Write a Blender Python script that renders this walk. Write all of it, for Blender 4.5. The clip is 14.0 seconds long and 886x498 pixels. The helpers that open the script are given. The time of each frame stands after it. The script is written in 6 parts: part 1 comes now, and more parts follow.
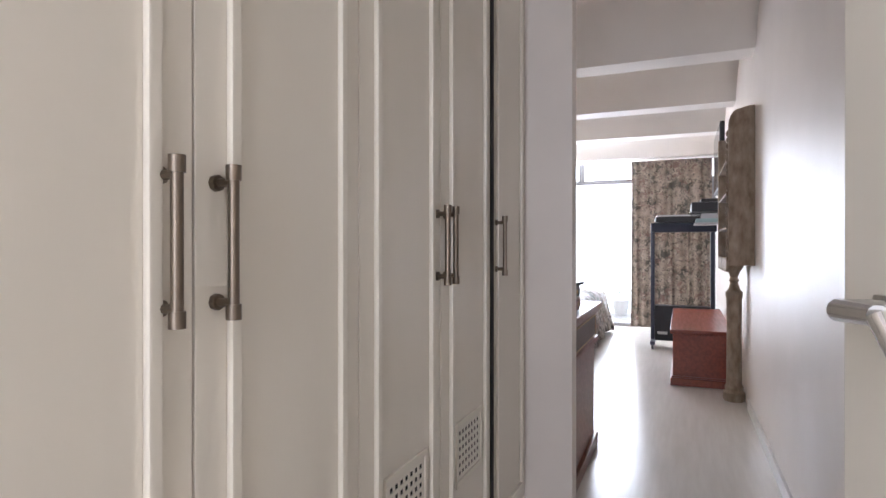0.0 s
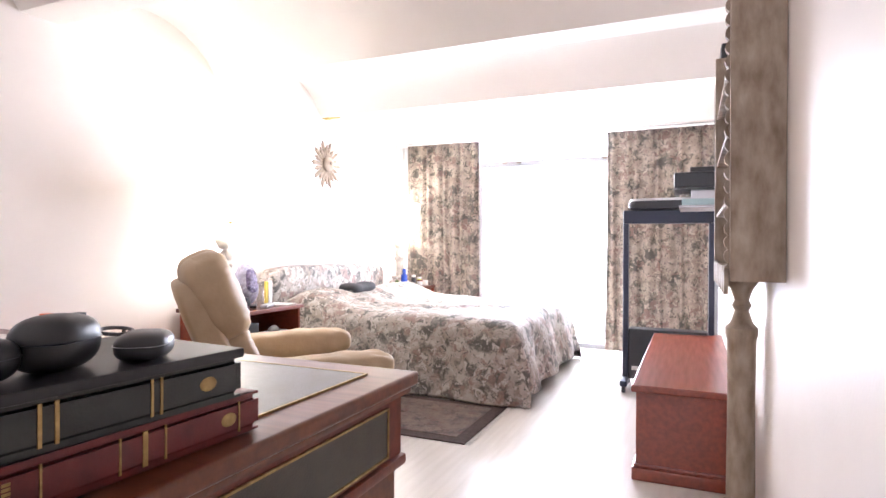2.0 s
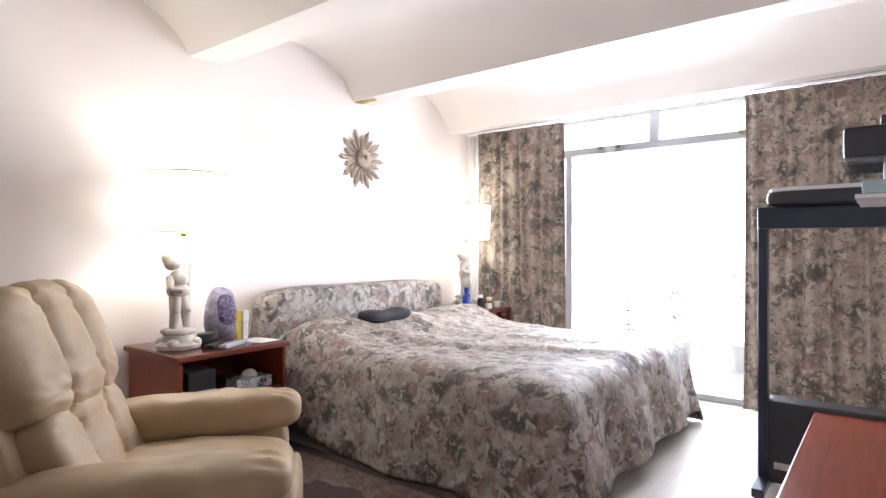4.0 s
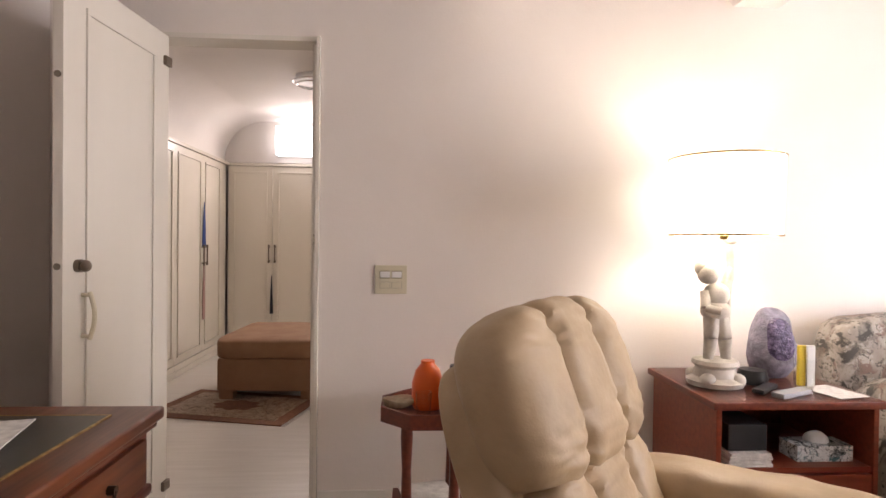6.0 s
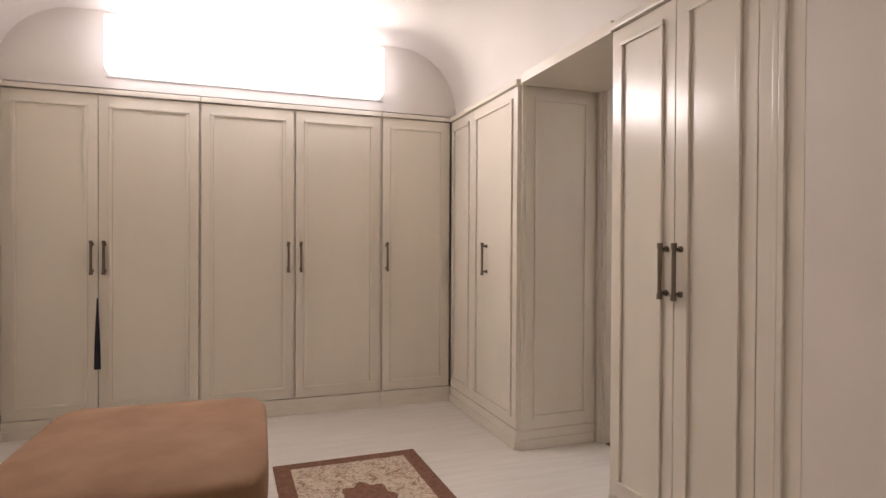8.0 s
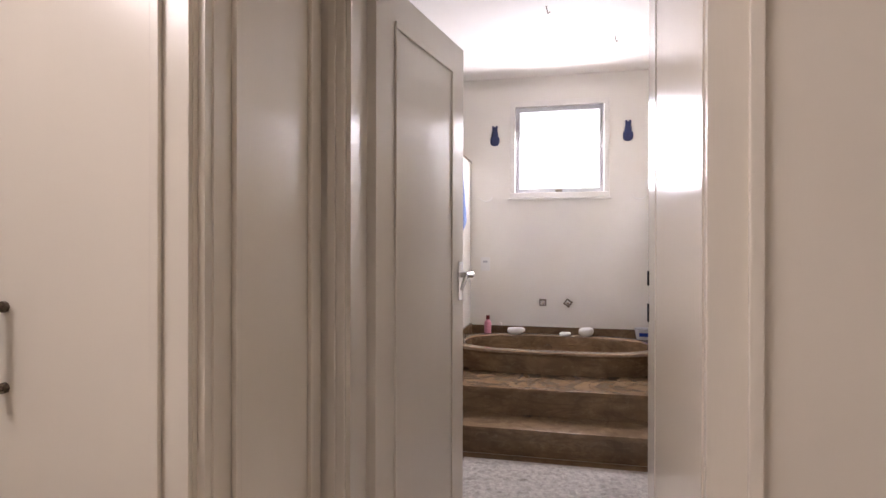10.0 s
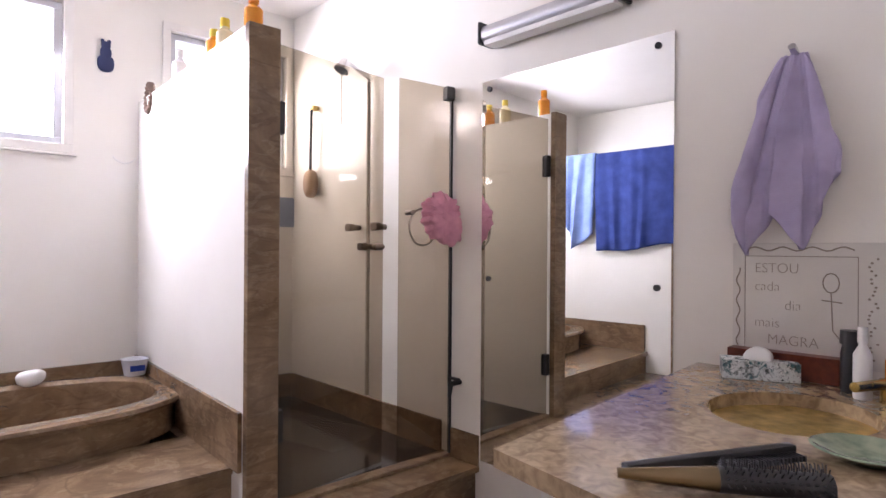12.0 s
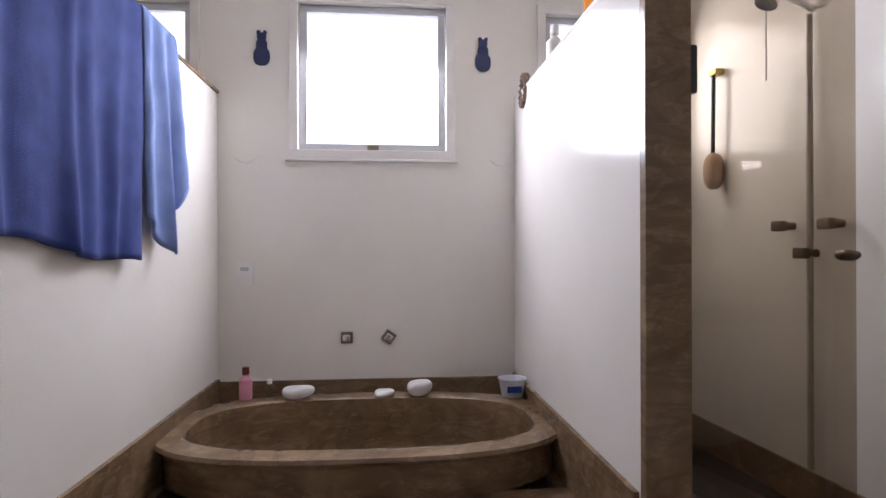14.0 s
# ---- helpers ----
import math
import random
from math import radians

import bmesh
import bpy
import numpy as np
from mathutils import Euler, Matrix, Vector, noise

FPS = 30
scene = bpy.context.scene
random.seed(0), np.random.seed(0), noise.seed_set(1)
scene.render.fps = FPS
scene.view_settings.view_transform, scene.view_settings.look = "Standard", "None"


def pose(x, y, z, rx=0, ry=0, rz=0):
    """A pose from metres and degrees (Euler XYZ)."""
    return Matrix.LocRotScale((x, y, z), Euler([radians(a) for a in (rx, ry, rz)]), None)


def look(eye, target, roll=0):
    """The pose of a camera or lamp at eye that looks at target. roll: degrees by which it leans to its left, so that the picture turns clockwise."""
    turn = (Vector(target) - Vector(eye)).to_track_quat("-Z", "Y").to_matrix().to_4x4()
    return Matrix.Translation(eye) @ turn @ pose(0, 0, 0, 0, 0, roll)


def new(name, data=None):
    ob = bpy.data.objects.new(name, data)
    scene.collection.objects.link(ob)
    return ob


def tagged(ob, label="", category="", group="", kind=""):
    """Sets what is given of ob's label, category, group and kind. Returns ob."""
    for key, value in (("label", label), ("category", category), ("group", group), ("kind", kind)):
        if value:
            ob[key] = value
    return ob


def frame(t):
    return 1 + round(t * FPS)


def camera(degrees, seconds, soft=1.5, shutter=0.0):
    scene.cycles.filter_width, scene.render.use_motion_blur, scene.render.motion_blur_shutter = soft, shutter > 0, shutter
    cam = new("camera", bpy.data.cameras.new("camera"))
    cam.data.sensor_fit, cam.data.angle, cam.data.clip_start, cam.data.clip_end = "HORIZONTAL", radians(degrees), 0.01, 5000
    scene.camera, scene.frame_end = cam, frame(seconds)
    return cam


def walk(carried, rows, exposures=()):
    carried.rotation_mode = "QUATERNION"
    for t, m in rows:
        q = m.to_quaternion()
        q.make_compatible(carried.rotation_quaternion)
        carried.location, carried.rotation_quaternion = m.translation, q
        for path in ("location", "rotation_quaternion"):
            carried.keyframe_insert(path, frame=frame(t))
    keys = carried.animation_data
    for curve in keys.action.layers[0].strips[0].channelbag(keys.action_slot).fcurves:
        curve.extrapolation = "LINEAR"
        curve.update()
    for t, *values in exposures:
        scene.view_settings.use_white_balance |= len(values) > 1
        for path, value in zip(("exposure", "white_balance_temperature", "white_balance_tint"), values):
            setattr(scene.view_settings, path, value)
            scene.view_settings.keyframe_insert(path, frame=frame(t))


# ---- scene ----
cam = camera(75.6, 14.0)
PATH = [
    (0, look((0.567, -0.693, 1.078), (-0.203, 1.152, 1.074), -0.0)),
    (0.5, look((0.557, -0.086, 1.079), (-0.209, 1.761, 1.074), 0.0)),
    (1, look((0.639, 0.460, 1.079), (-0.124, 2.309, 1.070), -0.0)),
    (1.5, look((0.700, 0.979, 1.077), (-0.073, 2.823, 1.070), 0.1)),
    (2, look((0.734, 1.384, 1.067), (-0.063, 3.218, 1.058), 0.3)),
    (2.2, look((0.718, 1.543, 1.074), (-0.087, 3.373, 1.070), -0.0)),
    (4.3, look((0.741, 3.073, 1.194), (-0.636, 4.523, 1.184), 0.4)),
    (4.5, look((0.670, 3.181, 1.224), (-0.813, 4.522, 1.204), 0.6)),
    (5, look((0.579, 3.264, 1.234), (-1.159, 4.252, 1.207), 0.4)),
    (5.5, look((0.466, 3.272, 1.205), (-1.486, 3.708, 1.173), 0.3)),
    (5.7, look((0.291, 3.195, 1.202), (-1.688, 3.477, 1.169), 0.4)),
    (6, look((0.037, 3.159, 1.195), (-1.959, 3.277, 1.170), 0.7)),
    (6.5, look((-0.908, 2.995, 1.211), (-2.905, 2.895, 1.182), 1.0)),
    (7, look((-1.698, 2.776, 1.209), (-3.696, 2.660, 1.175), 1.2)),
    (7.5, look((-2.193, 2.460, 1.109), (-4.191, 2.567, 1.092), 0.3)),
    (8, look((-2.513, 2.428, 1.135), (-4.396, 3.102, 1.115), 0.3)),
    (8.2, look((-2.707, 2.359, 1.142), (-4.492, 3.261, 1.130), 0.1)),
    (10.3, look((-4.828, 3.257, 1.237), (-5.005, 5.249, 1.245), -0.3)),
    (10.5, look((-4.882, 3.466, 1.183), (-4.871, 5.466, 1.199), -0.6)),
    (10.8, look((-4.941, 3.789, 1.138), (-4.653, 5.768, 1.142), 0.0)),
    (11, look((-4.958, 3.980, 1.113), (-4.468, 5.919, 1.123), -0.1)),
    (11.5, look((-4.926, 4.303, 1.119), (-3.968, 6.059, 1.130), 0.2)),
    (12, look((-4.910, 4.465, 1.178), (-3.591, 5.967, 1.179), 0.4)),
    (12.5, look((-4.797, 4.659, 1.227), (-3.378, 6.068, 1.230), 0.2)),
    (13, look((-4.747, 4.787, 1.197), (-3.576, 6.408, 1.198), 0.4)),
    (13.5, look((-4.793, 4.946, 1.207), (-4.060, 6.807, 1.201), 0.1)),
    (14, look((-4.719, 5.096, 1.202), (-4.537, 7.087, 1.208), -0.1)),
]
EXPOSURES = [
    (0, 0.38, 5900, 15), (0.5, 0.4, 6000, 15), (1, 0.5, 6050, 17), (1.5, 0.75, 6000, 18), (2, 1.35, 6000, 20), (2.2, 1.4, 6000, 20), (4.3, 0.0, 6000, 17), (4.5, -0.18, 6000, 17),
    (5, -0.13, 6050, 17), (5.5, 0.4, 6300, 19), (6, 0.42, 6900, 22), (6.5, -0.2, 7400, 22), (7, 0.5, 7000, 23), (7.5, 0.1, 7000, 23), (8, 0.5, 6750, 20), (8.2, 0.55, 6700, 20),
    (10.3, 0.3, 6500, 24), (11, 0.52, 6200, 25), (12, 0.68, 6100, 26), (13, 0.54, 6050, 22), (13.5, -0.05, 6050, 22), (14, -0.28, 6100, 22),
]
walk(cam, PATH, EXPOSURES)

# ---- light ----
world = bpy.data.worlds.new("sky_world")
scene.world = world
world.use_nodes = True
wn = world.node_tree.nodes
sky = wn.new("ShaderNodeTexSky")
sky.sky_type, sky.sun_disc = "NISHITA", False
sky.sun_elevation, sky.sun_rotation = radians(55), radians(150)
wn["Background"].inputs[1].default_value = 0.12
world.node_tree.links.new(sky.outputs[0], wn["Background"].inputs[0])
sun = new("sun", bpy.data.lights.new("sun", "SUN"))
sun.data.energy, sun.data.angle, sun.data.color = 2.5, radians(0.6), (1.0, 0.95, 0.88)
sun.matrix_world = look((0, 0, 0), (-0.29, 0.5, -0.82))


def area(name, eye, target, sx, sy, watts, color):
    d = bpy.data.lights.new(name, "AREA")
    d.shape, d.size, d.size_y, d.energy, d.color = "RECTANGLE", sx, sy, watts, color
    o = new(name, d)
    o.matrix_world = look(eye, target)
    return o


DAY = (0.93, 0.96, 1.0)
area("window_daylight", (-0.72, 7.62, 1.25), (-0.72, 3.0, 0.7), 1.9, 2.1, 140, DAY)
area("tub_window_daylight", (-4.81, 8.14, 2.1), (-4.81, 5.5, 0.9), 0.7, 0.72, 43, DAY)
area("shower_window_daylight", (-3.53, 8.14, 2.1), (-3.53, 6, 1.0), 0.6, 0.7, 15, DAY)
area("toilet_window_daylight", (-6.1, 8.14, 2.1), (-6.1, 6, 1.0), 0.6, 0.7, 12, DAY)
# Lamp before the glowing box that stands for the closet window.
area("closet_window_light", (-6.13, 2.52, 2.2), (-4.0, 2.52, 1.75), 1.5, 0.22, 14.5, (1.0, 0.95, 0.92))

# Added fill at the closed hall end, standing in for an unseen lit room.
area("hall_fill", (0.3, -2.1, 1.4), (0.4, 1.0, 1.3), 0.75, 1.7, 20, DAY)


def bulb(name, p, watts, color):
    d = bpy.data.lights.new(name, "POINT")
    d.energy, d.color, d.shadow_soft_size = watts, color, 0.05
    o = new(name, d)
    o.location = p


bulb("bulb_near", (-2.2, 4.43, 1.38), 9, (1.0, 0.96, 0.86))
bulb("bulb_far", (-2.25, 7.1, 1.38), 7, (1.0, 0.96, 0.86))


# ---- materials ----
def mat(name, c1, c2=None, rough=0.5, metal=0.0, scale=6.0, bump=0.0, bscale=60.0, stretch=(1, 1, 1), coat=0.0, detail=4.0, spec=0.5, swirl=0.0):
    """Two tones mixed by a noise at real size, with fine relief."""
    m = bpy.data.materials.new(name)
    m.use_nodes = True
    n, l = m.node_tree.nodes, m.node_tree.links
    p = n["Principled BSDF"]
    p.inputs["Roughness"].default_value, p.inputs["Metallic"].default_value = rough, metal
    p.inputs["Coat Weight"].default_value = coat
    p.inputs["Specular IOR Level"].default_value = spec
    c2 = c2 or tuple(v * 0.9 for v in c1)
    tc, mp = n.new("ShaderNodeTexCoord"), n.new("ShaderNodeMapping")
    mp.inputs["Scale"].default_value = stretch
    l.new(tc.outputs["Object"], mp.inputs["Vector"])
    no = n.new("ShaderNodeTexNoise")
    no.inputs["Scale"].default_value, no.inputs["Detail"].default_value = scale, detail
    no.inputs["Distortion"].default_value = swirl
    l.new(mp.outputs[0], no.inputs["Vector"])
    r = n.new("ShaderNodeValToRGB")
    r.color_ramp.elements[0].position, r.color_ramp.elements[1].position = 0.32, 0.68
    r.color_ramp.elements[0].color, r.color_ramp.elements[1].color = (*c1, 1), (*c2, 1)
    l.new(no.outputs[0], r.inputs[0])
    l.new(r.outputs[0], p.inputs["Base Color"])
    rr = n.new("ShaderNodeMapRange")
    rr.inputs["To Min"].default_value, rr.inputs["To Max"].default_value = max(0.02, rough * 0.8), min(1, rough * 1.25)
    l.new(no.outputs[0], rr.inputs["Value"])
    l.new(rr.outputs[0], p.inputs["Roughness"])
    if bump:
        nb, b = n.new("ShaderNodeTexNoise"), n.new("ShaderNodeBump")
        nb.inputs["Scale"].default_value, nb.inputs["Detail"].default_value = bscale, 5
        b.inputs["Strength"].default_value, b.inputs["Distance"].default_value = bump, 0.01
        l.new(mp.outputs[0], nb.inputs["Vector"])
        l.new(nb.outputs[0], b.inputs["Height"])
        l.new(b.outputs[0], p.inputs["Normal"])
    return m


def floral(name, dark, mid, light, pink, scale):
    """A printed flower and leaf pattern in a few muted tones on woven cloth."""
    m = mat(name, mid, light, rough=0.62, scale=scale, bump=0.25, bscale=300, detail=6)
    n, l = m.node_tree.nodes, m.node_tree.links
    p = n["Principled BSDF"]
    base = next(x for x in n if x.type == "VALTORGB")
    tc = next(x for x in n if x.type == "TEX_COORD")
    out = base.outputs[0]
    warp = n.new("ShaderNodeTexNoise")
    warp.inputs["Scale"].default_value, warp.inputs["Detail"].default_value = scale * 1.6, 5
    l.new(tc.outputs["Object"], warp.inputs["Vector"])
    add = n.new("ShaderNodeVectorMath")
    add.operation = "MULTIPLY_ADD"
    add.inputs[1].default_value = (0.16, 0.16, 0.16)
    l.new(warp.outputs["Color"], add.inputs[0])
    l.new(tc.outputs["Object"], add.inputs[2])
    for col, sc, lo, hi, off in ((dark, scale * 1.1, 0.50, 0.62, 0.0), (pink, scale * 1.3, 0.54, 0.64, 3.0), (light, scale * 2.4, 0.55, 0.63, 7.0), (dark, scale * 4.5, 0.56, 0.66, 11.0)):
        t, r, mx = n.new("ShaderNodeTexNoise"), n.new("ShaderNodeValToRGB"), n.new("ShaderNodeMix")
        mp = n.new("ShaderNodeMapping")
        mp.inputs["Location"].default_value = (off, off * 0.7, off * 0.3)
        l.new(add.outputs[0], mp.inputs[0])
        l.new(mp.outputs[0], t.inputs["Vector"])
        t.inputs["Scale"].default_value, t.inputs["Detail"].default_value = sc, 5
        r.color_ramp.elements[0].position, r.color_ramp.elements[1].position = lo, hi
        l.new(t.outputs[0], r.inputs[0])
        mx.data_type = "RGBA"
        mx.inputs[7].default_value = (*col, 1)
        l.new(r.outputs[0], mx.inputs[0])
        l.new(out, mx.inputs[6])
        out = mx.outputs[2]
    l.new(out, p.inputs["Base Color"])
    return m


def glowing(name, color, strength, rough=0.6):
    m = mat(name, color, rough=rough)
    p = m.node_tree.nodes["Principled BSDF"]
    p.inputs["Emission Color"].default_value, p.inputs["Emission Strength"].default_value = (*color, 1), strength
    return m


def glassy(name, color, rough=0.0, solid=True):
    m = bpy.data.materials.new(name)
    m.use_nodes = True
    n, l = m.node_tree.nodes, m.node_tree.links
    n.remove(n["Principled BSDF"])
    t, g, mx, f = n.new("ShaderNodeBsdfTransparent"), n.new("ShaderNodeBsdfGlossy"), n.new("ShaderNodeMixShader"), n.new("ShaderNodeLayerWeight")
    t.inputs[0].default_value = (*color, 1)
    g.inputs["Roughness"].default_value = rough
    f.inputs[0].default_value = 0.5
    pw, mr = n.new("ShaderNodeMath"), n.new("ShaderNodeMapRange")
    pw.operation = "POWER"
    pw.inputs[1].default_value = 4.0
    mr.inputs["To Min"].default_value, mr.inputs["To Max"].default_value = 0.03, 0.6
    l.new(f.outputs["Facing"], pw.inputs[0])
    l.new(pw.outputs[0], mr.inputs["Value"])
    l.new(mr.outputs[0], mx.inputs[0])
    l.new(t.outputs[0], mx.inputs[1])
    l.new(g.outputs[0], mx.inputs[2])
    l.new(mx.outputs[0], n["Material Output"].inputs[0])
    return m


M_WALL = mat("cream_wall_paint", (0.82, 0.755, 0.70), (0.785, 0.72, 0.665), 0.45, scale=2.5, bump=0.06, bscale=90)
M_CEIL = mat("ceiling_paint", (0.81, 0.765, 0.72), (0.775, 0.73, 0.685), 0.7, scale=2, bump=0.08, bscale=70)
M_BWALL = mat("glossy_white_paint", (0.82, 0.79, 0.73), (0.78, 0.745, 0.68), 0.16, scale=2.2)
M_CABINET = mat("cream_lacquer", (0.82, 0.765, 0.66), (0.78, 0.725, 0.62), 0.2, scale=3.0, bump=0.03, bscale=120, stretch=(1, 1, 0.15))
M_DOOR = mat("white_door_lacquer", (0.78, 0.735, 0.655), (0.74, 0.695, 0.615), 0.17, scale=3.0, bump=0.03, bscale=90, stretch=(1, 1, 0.15))
M_FLOOR = mat("pale_floor_boards", (0.70, 0.665, 0.61), (0.63, 0.595, 0.54), 0.22, scale=5.0, bump=0.02, bscale=80, stretch=(6, 0.5, 1))
M_TRIM = mat("white_trim", (0.78, 0.75, 0.70), rough=0.35)
M_MAHOG = mat("mahogany", (0.17, 0.035, 0.016), (0.10, 0.02, 0.010), 0.32, scale=9, stretch=(0.4, 6, 6))
M_CHERRY = mat("reddish_cherry_wood", (0.25, 0.048, 0.021), (0.17, 0.031, 0.014), 0.3, scale=8, stretch=(6, 0.4, 6))
M_DESK = mat("brown_desk_wood", (0.16, 0.044, 0.015), (0.09, 0.023, 0.009), 0.3, scale=8, stretch=(0.4, 6, 6))
M_INLAY = mat("dark_green_leather_inlay", (0.035, 0.03, 0.022), (0.055, 0.045, 0.03), 0.3, scale=30, bump=0.1, bscale=250)
M_GILT = mat("gilt", (0.50, 0.35, 0.14), (0.30, 0.19, 0.07), 0.4, metal=0.7, scale=60)
M_BLACK = mat("black_plastic", (0.012, 0.012, 0.014), (0.02, 0.02, 0.022), 0.4)
M_NAVY = mat("dark_blue_steel", (0.014, 0.018, 0.035), (0.02, 0.025, 0.05), 0.4, metal=0.2)
M_LEATHER = mat("beige_leather", (0.44, 0.325, 0.20), (0.37, 0.265, 0.155), 0.5, scale=7, bump=0.14, bscale=45)
M_OTTO = mat("tan_suede", (0.33, 0.185, 0.10), (0.27, 0.145, 0.08), 0.85, scale=6, bump=0.15, bscale=220)


def marble(name, light, dark, vein, pale):
    """Blotched stone with slanting dark veins, pale flecks and a fine grain."""
    m = mat(name, light, dark, 0.2, scale=4.5, bump=0.02, bscale=60, stretch=(1, 1.4, 1.1), detail=14, swirl=1.2)
    n, l = m.node_tree.nodes, m.node_tree.links
    out = next(x for x in n if x.type == "VALTORGB").outputs[0]
    tc = next(x for x in n if x.type == "TEX_COORD")
    for col, turn, stretch, sc, lo, mid, hi, amount in ((vein, 0.7, (1.0, 1.0, 3.2), 2.6, 0.44, 0.5, 0.56, 0.38), (pale, 0.9, (1.0, 1.0, 2.4), 9.0, 0.56, 0.62, 0.70, 0.28), (dark, 0.4, (1, 1, 1.5), 42.0, 0.50, 0.62, 0.75, 0.35)):
        mp, t, r, k, mx = n.new("ShaderNodeMapping"), n.new("ShaderNodeTexNoise"), n.new("ShaderNodeValToRGB"), n.new("ShaderNodeMath"), n.new("ShaderNodeMix")
        mp.inputs["Rotation"].default_value, mp.inputs["Scale"].default_value = (turn, turn * 0.6, 0.3), stretch
        l.new(tc.outputs["Object"], mp.inputs[0])
        l.new(mp.outputs[0], t.inputs["Vector"])
        t.inputs["Scale"].default_value, t.inputs["Detail"].default_value, t.inputs["Distortion"].default_value = sc, 8, 1.4
        e = r.color_ramp.elements
        e[0].position, e[1].position = lo, hi
        e[0].color = e[1].color = (0, 0, 0, 1)
        e.new(mid).color = (1, 1, 1, 1)
        l.new(t.outputs[0], r.inputs[0])
        k.operation = "MULTIPLY"
        k.inputs[1].default_value = amount
        l.new(r.outputs[0], k.inputs[0])
        mx.data_type = "RGBA"
        mx.inputs[7].default_value = (*col, 1)
        l.new(k.outputs[0], mx.inputs[0])
        l.new(out, mx.inputs[6])
        out = mx.outputs[2]
    l.new(out, n["Principled BSDF"].inputs["Base Color"])
    return m


M_STONE = marble("brown_marble", (0.265, 0.176, 0.10), (0.155, 0.098, 0.055), (0.075, 0.045, 0.028), (0.37, 0.275, 0.17))
M_GRANITE = mat("beige_granite", (0.42, 0.31, 0.19), (0.20, 0.135, 0.08), 0.14, scale=34, detail=12, coat=0.3, swirl=0.8)
M_PILLAR = mat("limewashed_carved_wood", (0.20, 0.135, 0.085), (0.40, 0.32, 0.24), 0.7, scale=22, bump=0.35, bscale=40, stretch=(1, 1, 0.4), detail=8)
M_STEEL = mat("brushed_steel", (0.22, 0.18, 0.14), rough=0.38, metal=1.0)
M_CHROME = mat("chrome", (0.75, 0.75, 0.76), rough=0.12, metal=1.0)
M_GOLD = mat("hammered_brass", (0.80, 0.60, 0.20), (0.42, 0.28, 0.08), 0.38, metal=0.85, scale=22, bump=0.15, bscale=90)
M_BRASS = mat("aged_brass", (0.46, 0.33, 0.10), (0.26, 0.17, 0.05), 0.25, metal=1.0, scale=18)
M_PLASTER = mat("aged_white_plaster", (0.62, 0.58, 0.52), (0.42, 0.38, 0.33), 0.6, scale=18, bump=0.2, bscale=80)
M_IVORY = mat("ivory_plastic", (0.66, 0.60, 0.44), rough=0.35)
M_WHITE = mat("white_plastic", (0.8, 0.79, 0.77), rough=0.35)
M_PAPER = mat("printed_paper", (0.70, 0.68, 0.64), (0.52, 0.50, 0.48), 0.8, scale=45)
M_ORANGE = mat("orange_plastic", (0.80, 0.12, 0.015), rough=0.3)
M_DKBLUE = mat("blue_black_plastic", (0.02, 0.025, 0.04), rough=0.35)
M_RED = mat("red_leather", (0.16, 0.02, 0.018), (0.10, 0.012, 0.012), 0.4, scale=30, bump=0.1, bscale=200)
M_GREENBK = mat("black_green_leather", (0.018, 0.02, 0.017), (0.03, 0.033, 0.028), 0.35, scale=30, bump=0.1, bscale=200)
M_BED = floral("floral_bedspread", (0.075, 0.07, 0.06), (0.25, 0.205, 0.165), (0.45, 0.41, 0.37), (0.23, 0.155, 0.13), 8.5)
M_CURT = floral("floral_curtain", (0.075, 0.07, 0.055), (0.21, 0.165, 0.13), (0.38, 0.32, 0.26), (0.19, 0.12, 0.10), 8.0)
M_SHEER = mat("white_lining", (0.75, 0.75, 0.74), rough=0.9)
M_RUG = floral("dark_woven_rug", (0.035, 0.025, 0.022), (0.10, 0.065, 0.05), (0.19, 0.14, 0.11), (0.10, 0.04, 0.03), 14)
M_RUGR = mat("rust_rug_border", (0.22, 0.10, 0.055), (0.14, 0.06, 0.035), 0.95, scale=60, bump=0.3, bscale=250)
M_RUGC = floral("cream_rug_field", (0.20, 0.11, 0.07), (0.50, 0.42, 0.31), (0.58, 0.50, 0.38), (0.30, 0.13, 0.08), 22)
M_SHAG = mat("grey_white_shag", (0.55, 0.51, 0.47), (0.36, 0.33, 0.30), 1.0, scale=40, bump=0.8, bscale=120)
M_SHADE = glowing("lit_lamp_shade", (1.0, 0.96, 0.82), 2.4)
M_WINDOW_GLOW = glowing("white_window_glow", (0.97, 0.97, 1.0), 2.2)
M_GLASS = glassy("clear_glass", (0.97, 0.98, 0.98))
M_SMOKE = glassy("smoked_glass", (0.75, 0.70, 0.63))
M_MIRROR = mat("mirror_silver", (0.86, 0.87, 0.86), (0.86, 0.87, 0.86), 0.0, metal=1.0)
M_MIRROR.node_tree.nodes["Principled BSDF"].inputs["Roughness"].default_value = 0.0
for lk in list(M_MIRROR.node_tree.links):
    if lk.to_socket.name == "Roughness":
        M_MIRROR.node_tree.links.remove(lk)
M_BLUE = mat("blue_terry", (0.028, 0.055, 0.25), (0.018, 0.036, 0.17), 0.95, scale=9, bump=0.4, bscale=350)
M_LTBLUE = mat("light_blue_terry", (0.24, 0.33, 0.62), (0.18, 0.26, 0.52), 0.95, scale=9, bump=0.4, bscale=350)
M_LILAC = mat("lilac_terry", (0.46, 0.40, 0.58), (0.36, 0.31, 0.46), 0.95, scale=9, bump=0.4, bscale=350)
M_PINK = mat("pink_cloth", (0.72, 0.33, 0.42), (0.60, 0.25, 0.34), 0.8, scale=20, bump=0.3, bscale=80)
M_DARKCLOTH = mat("dark_cloth", (0.02, 0.02, 0.028), rough=0.9)
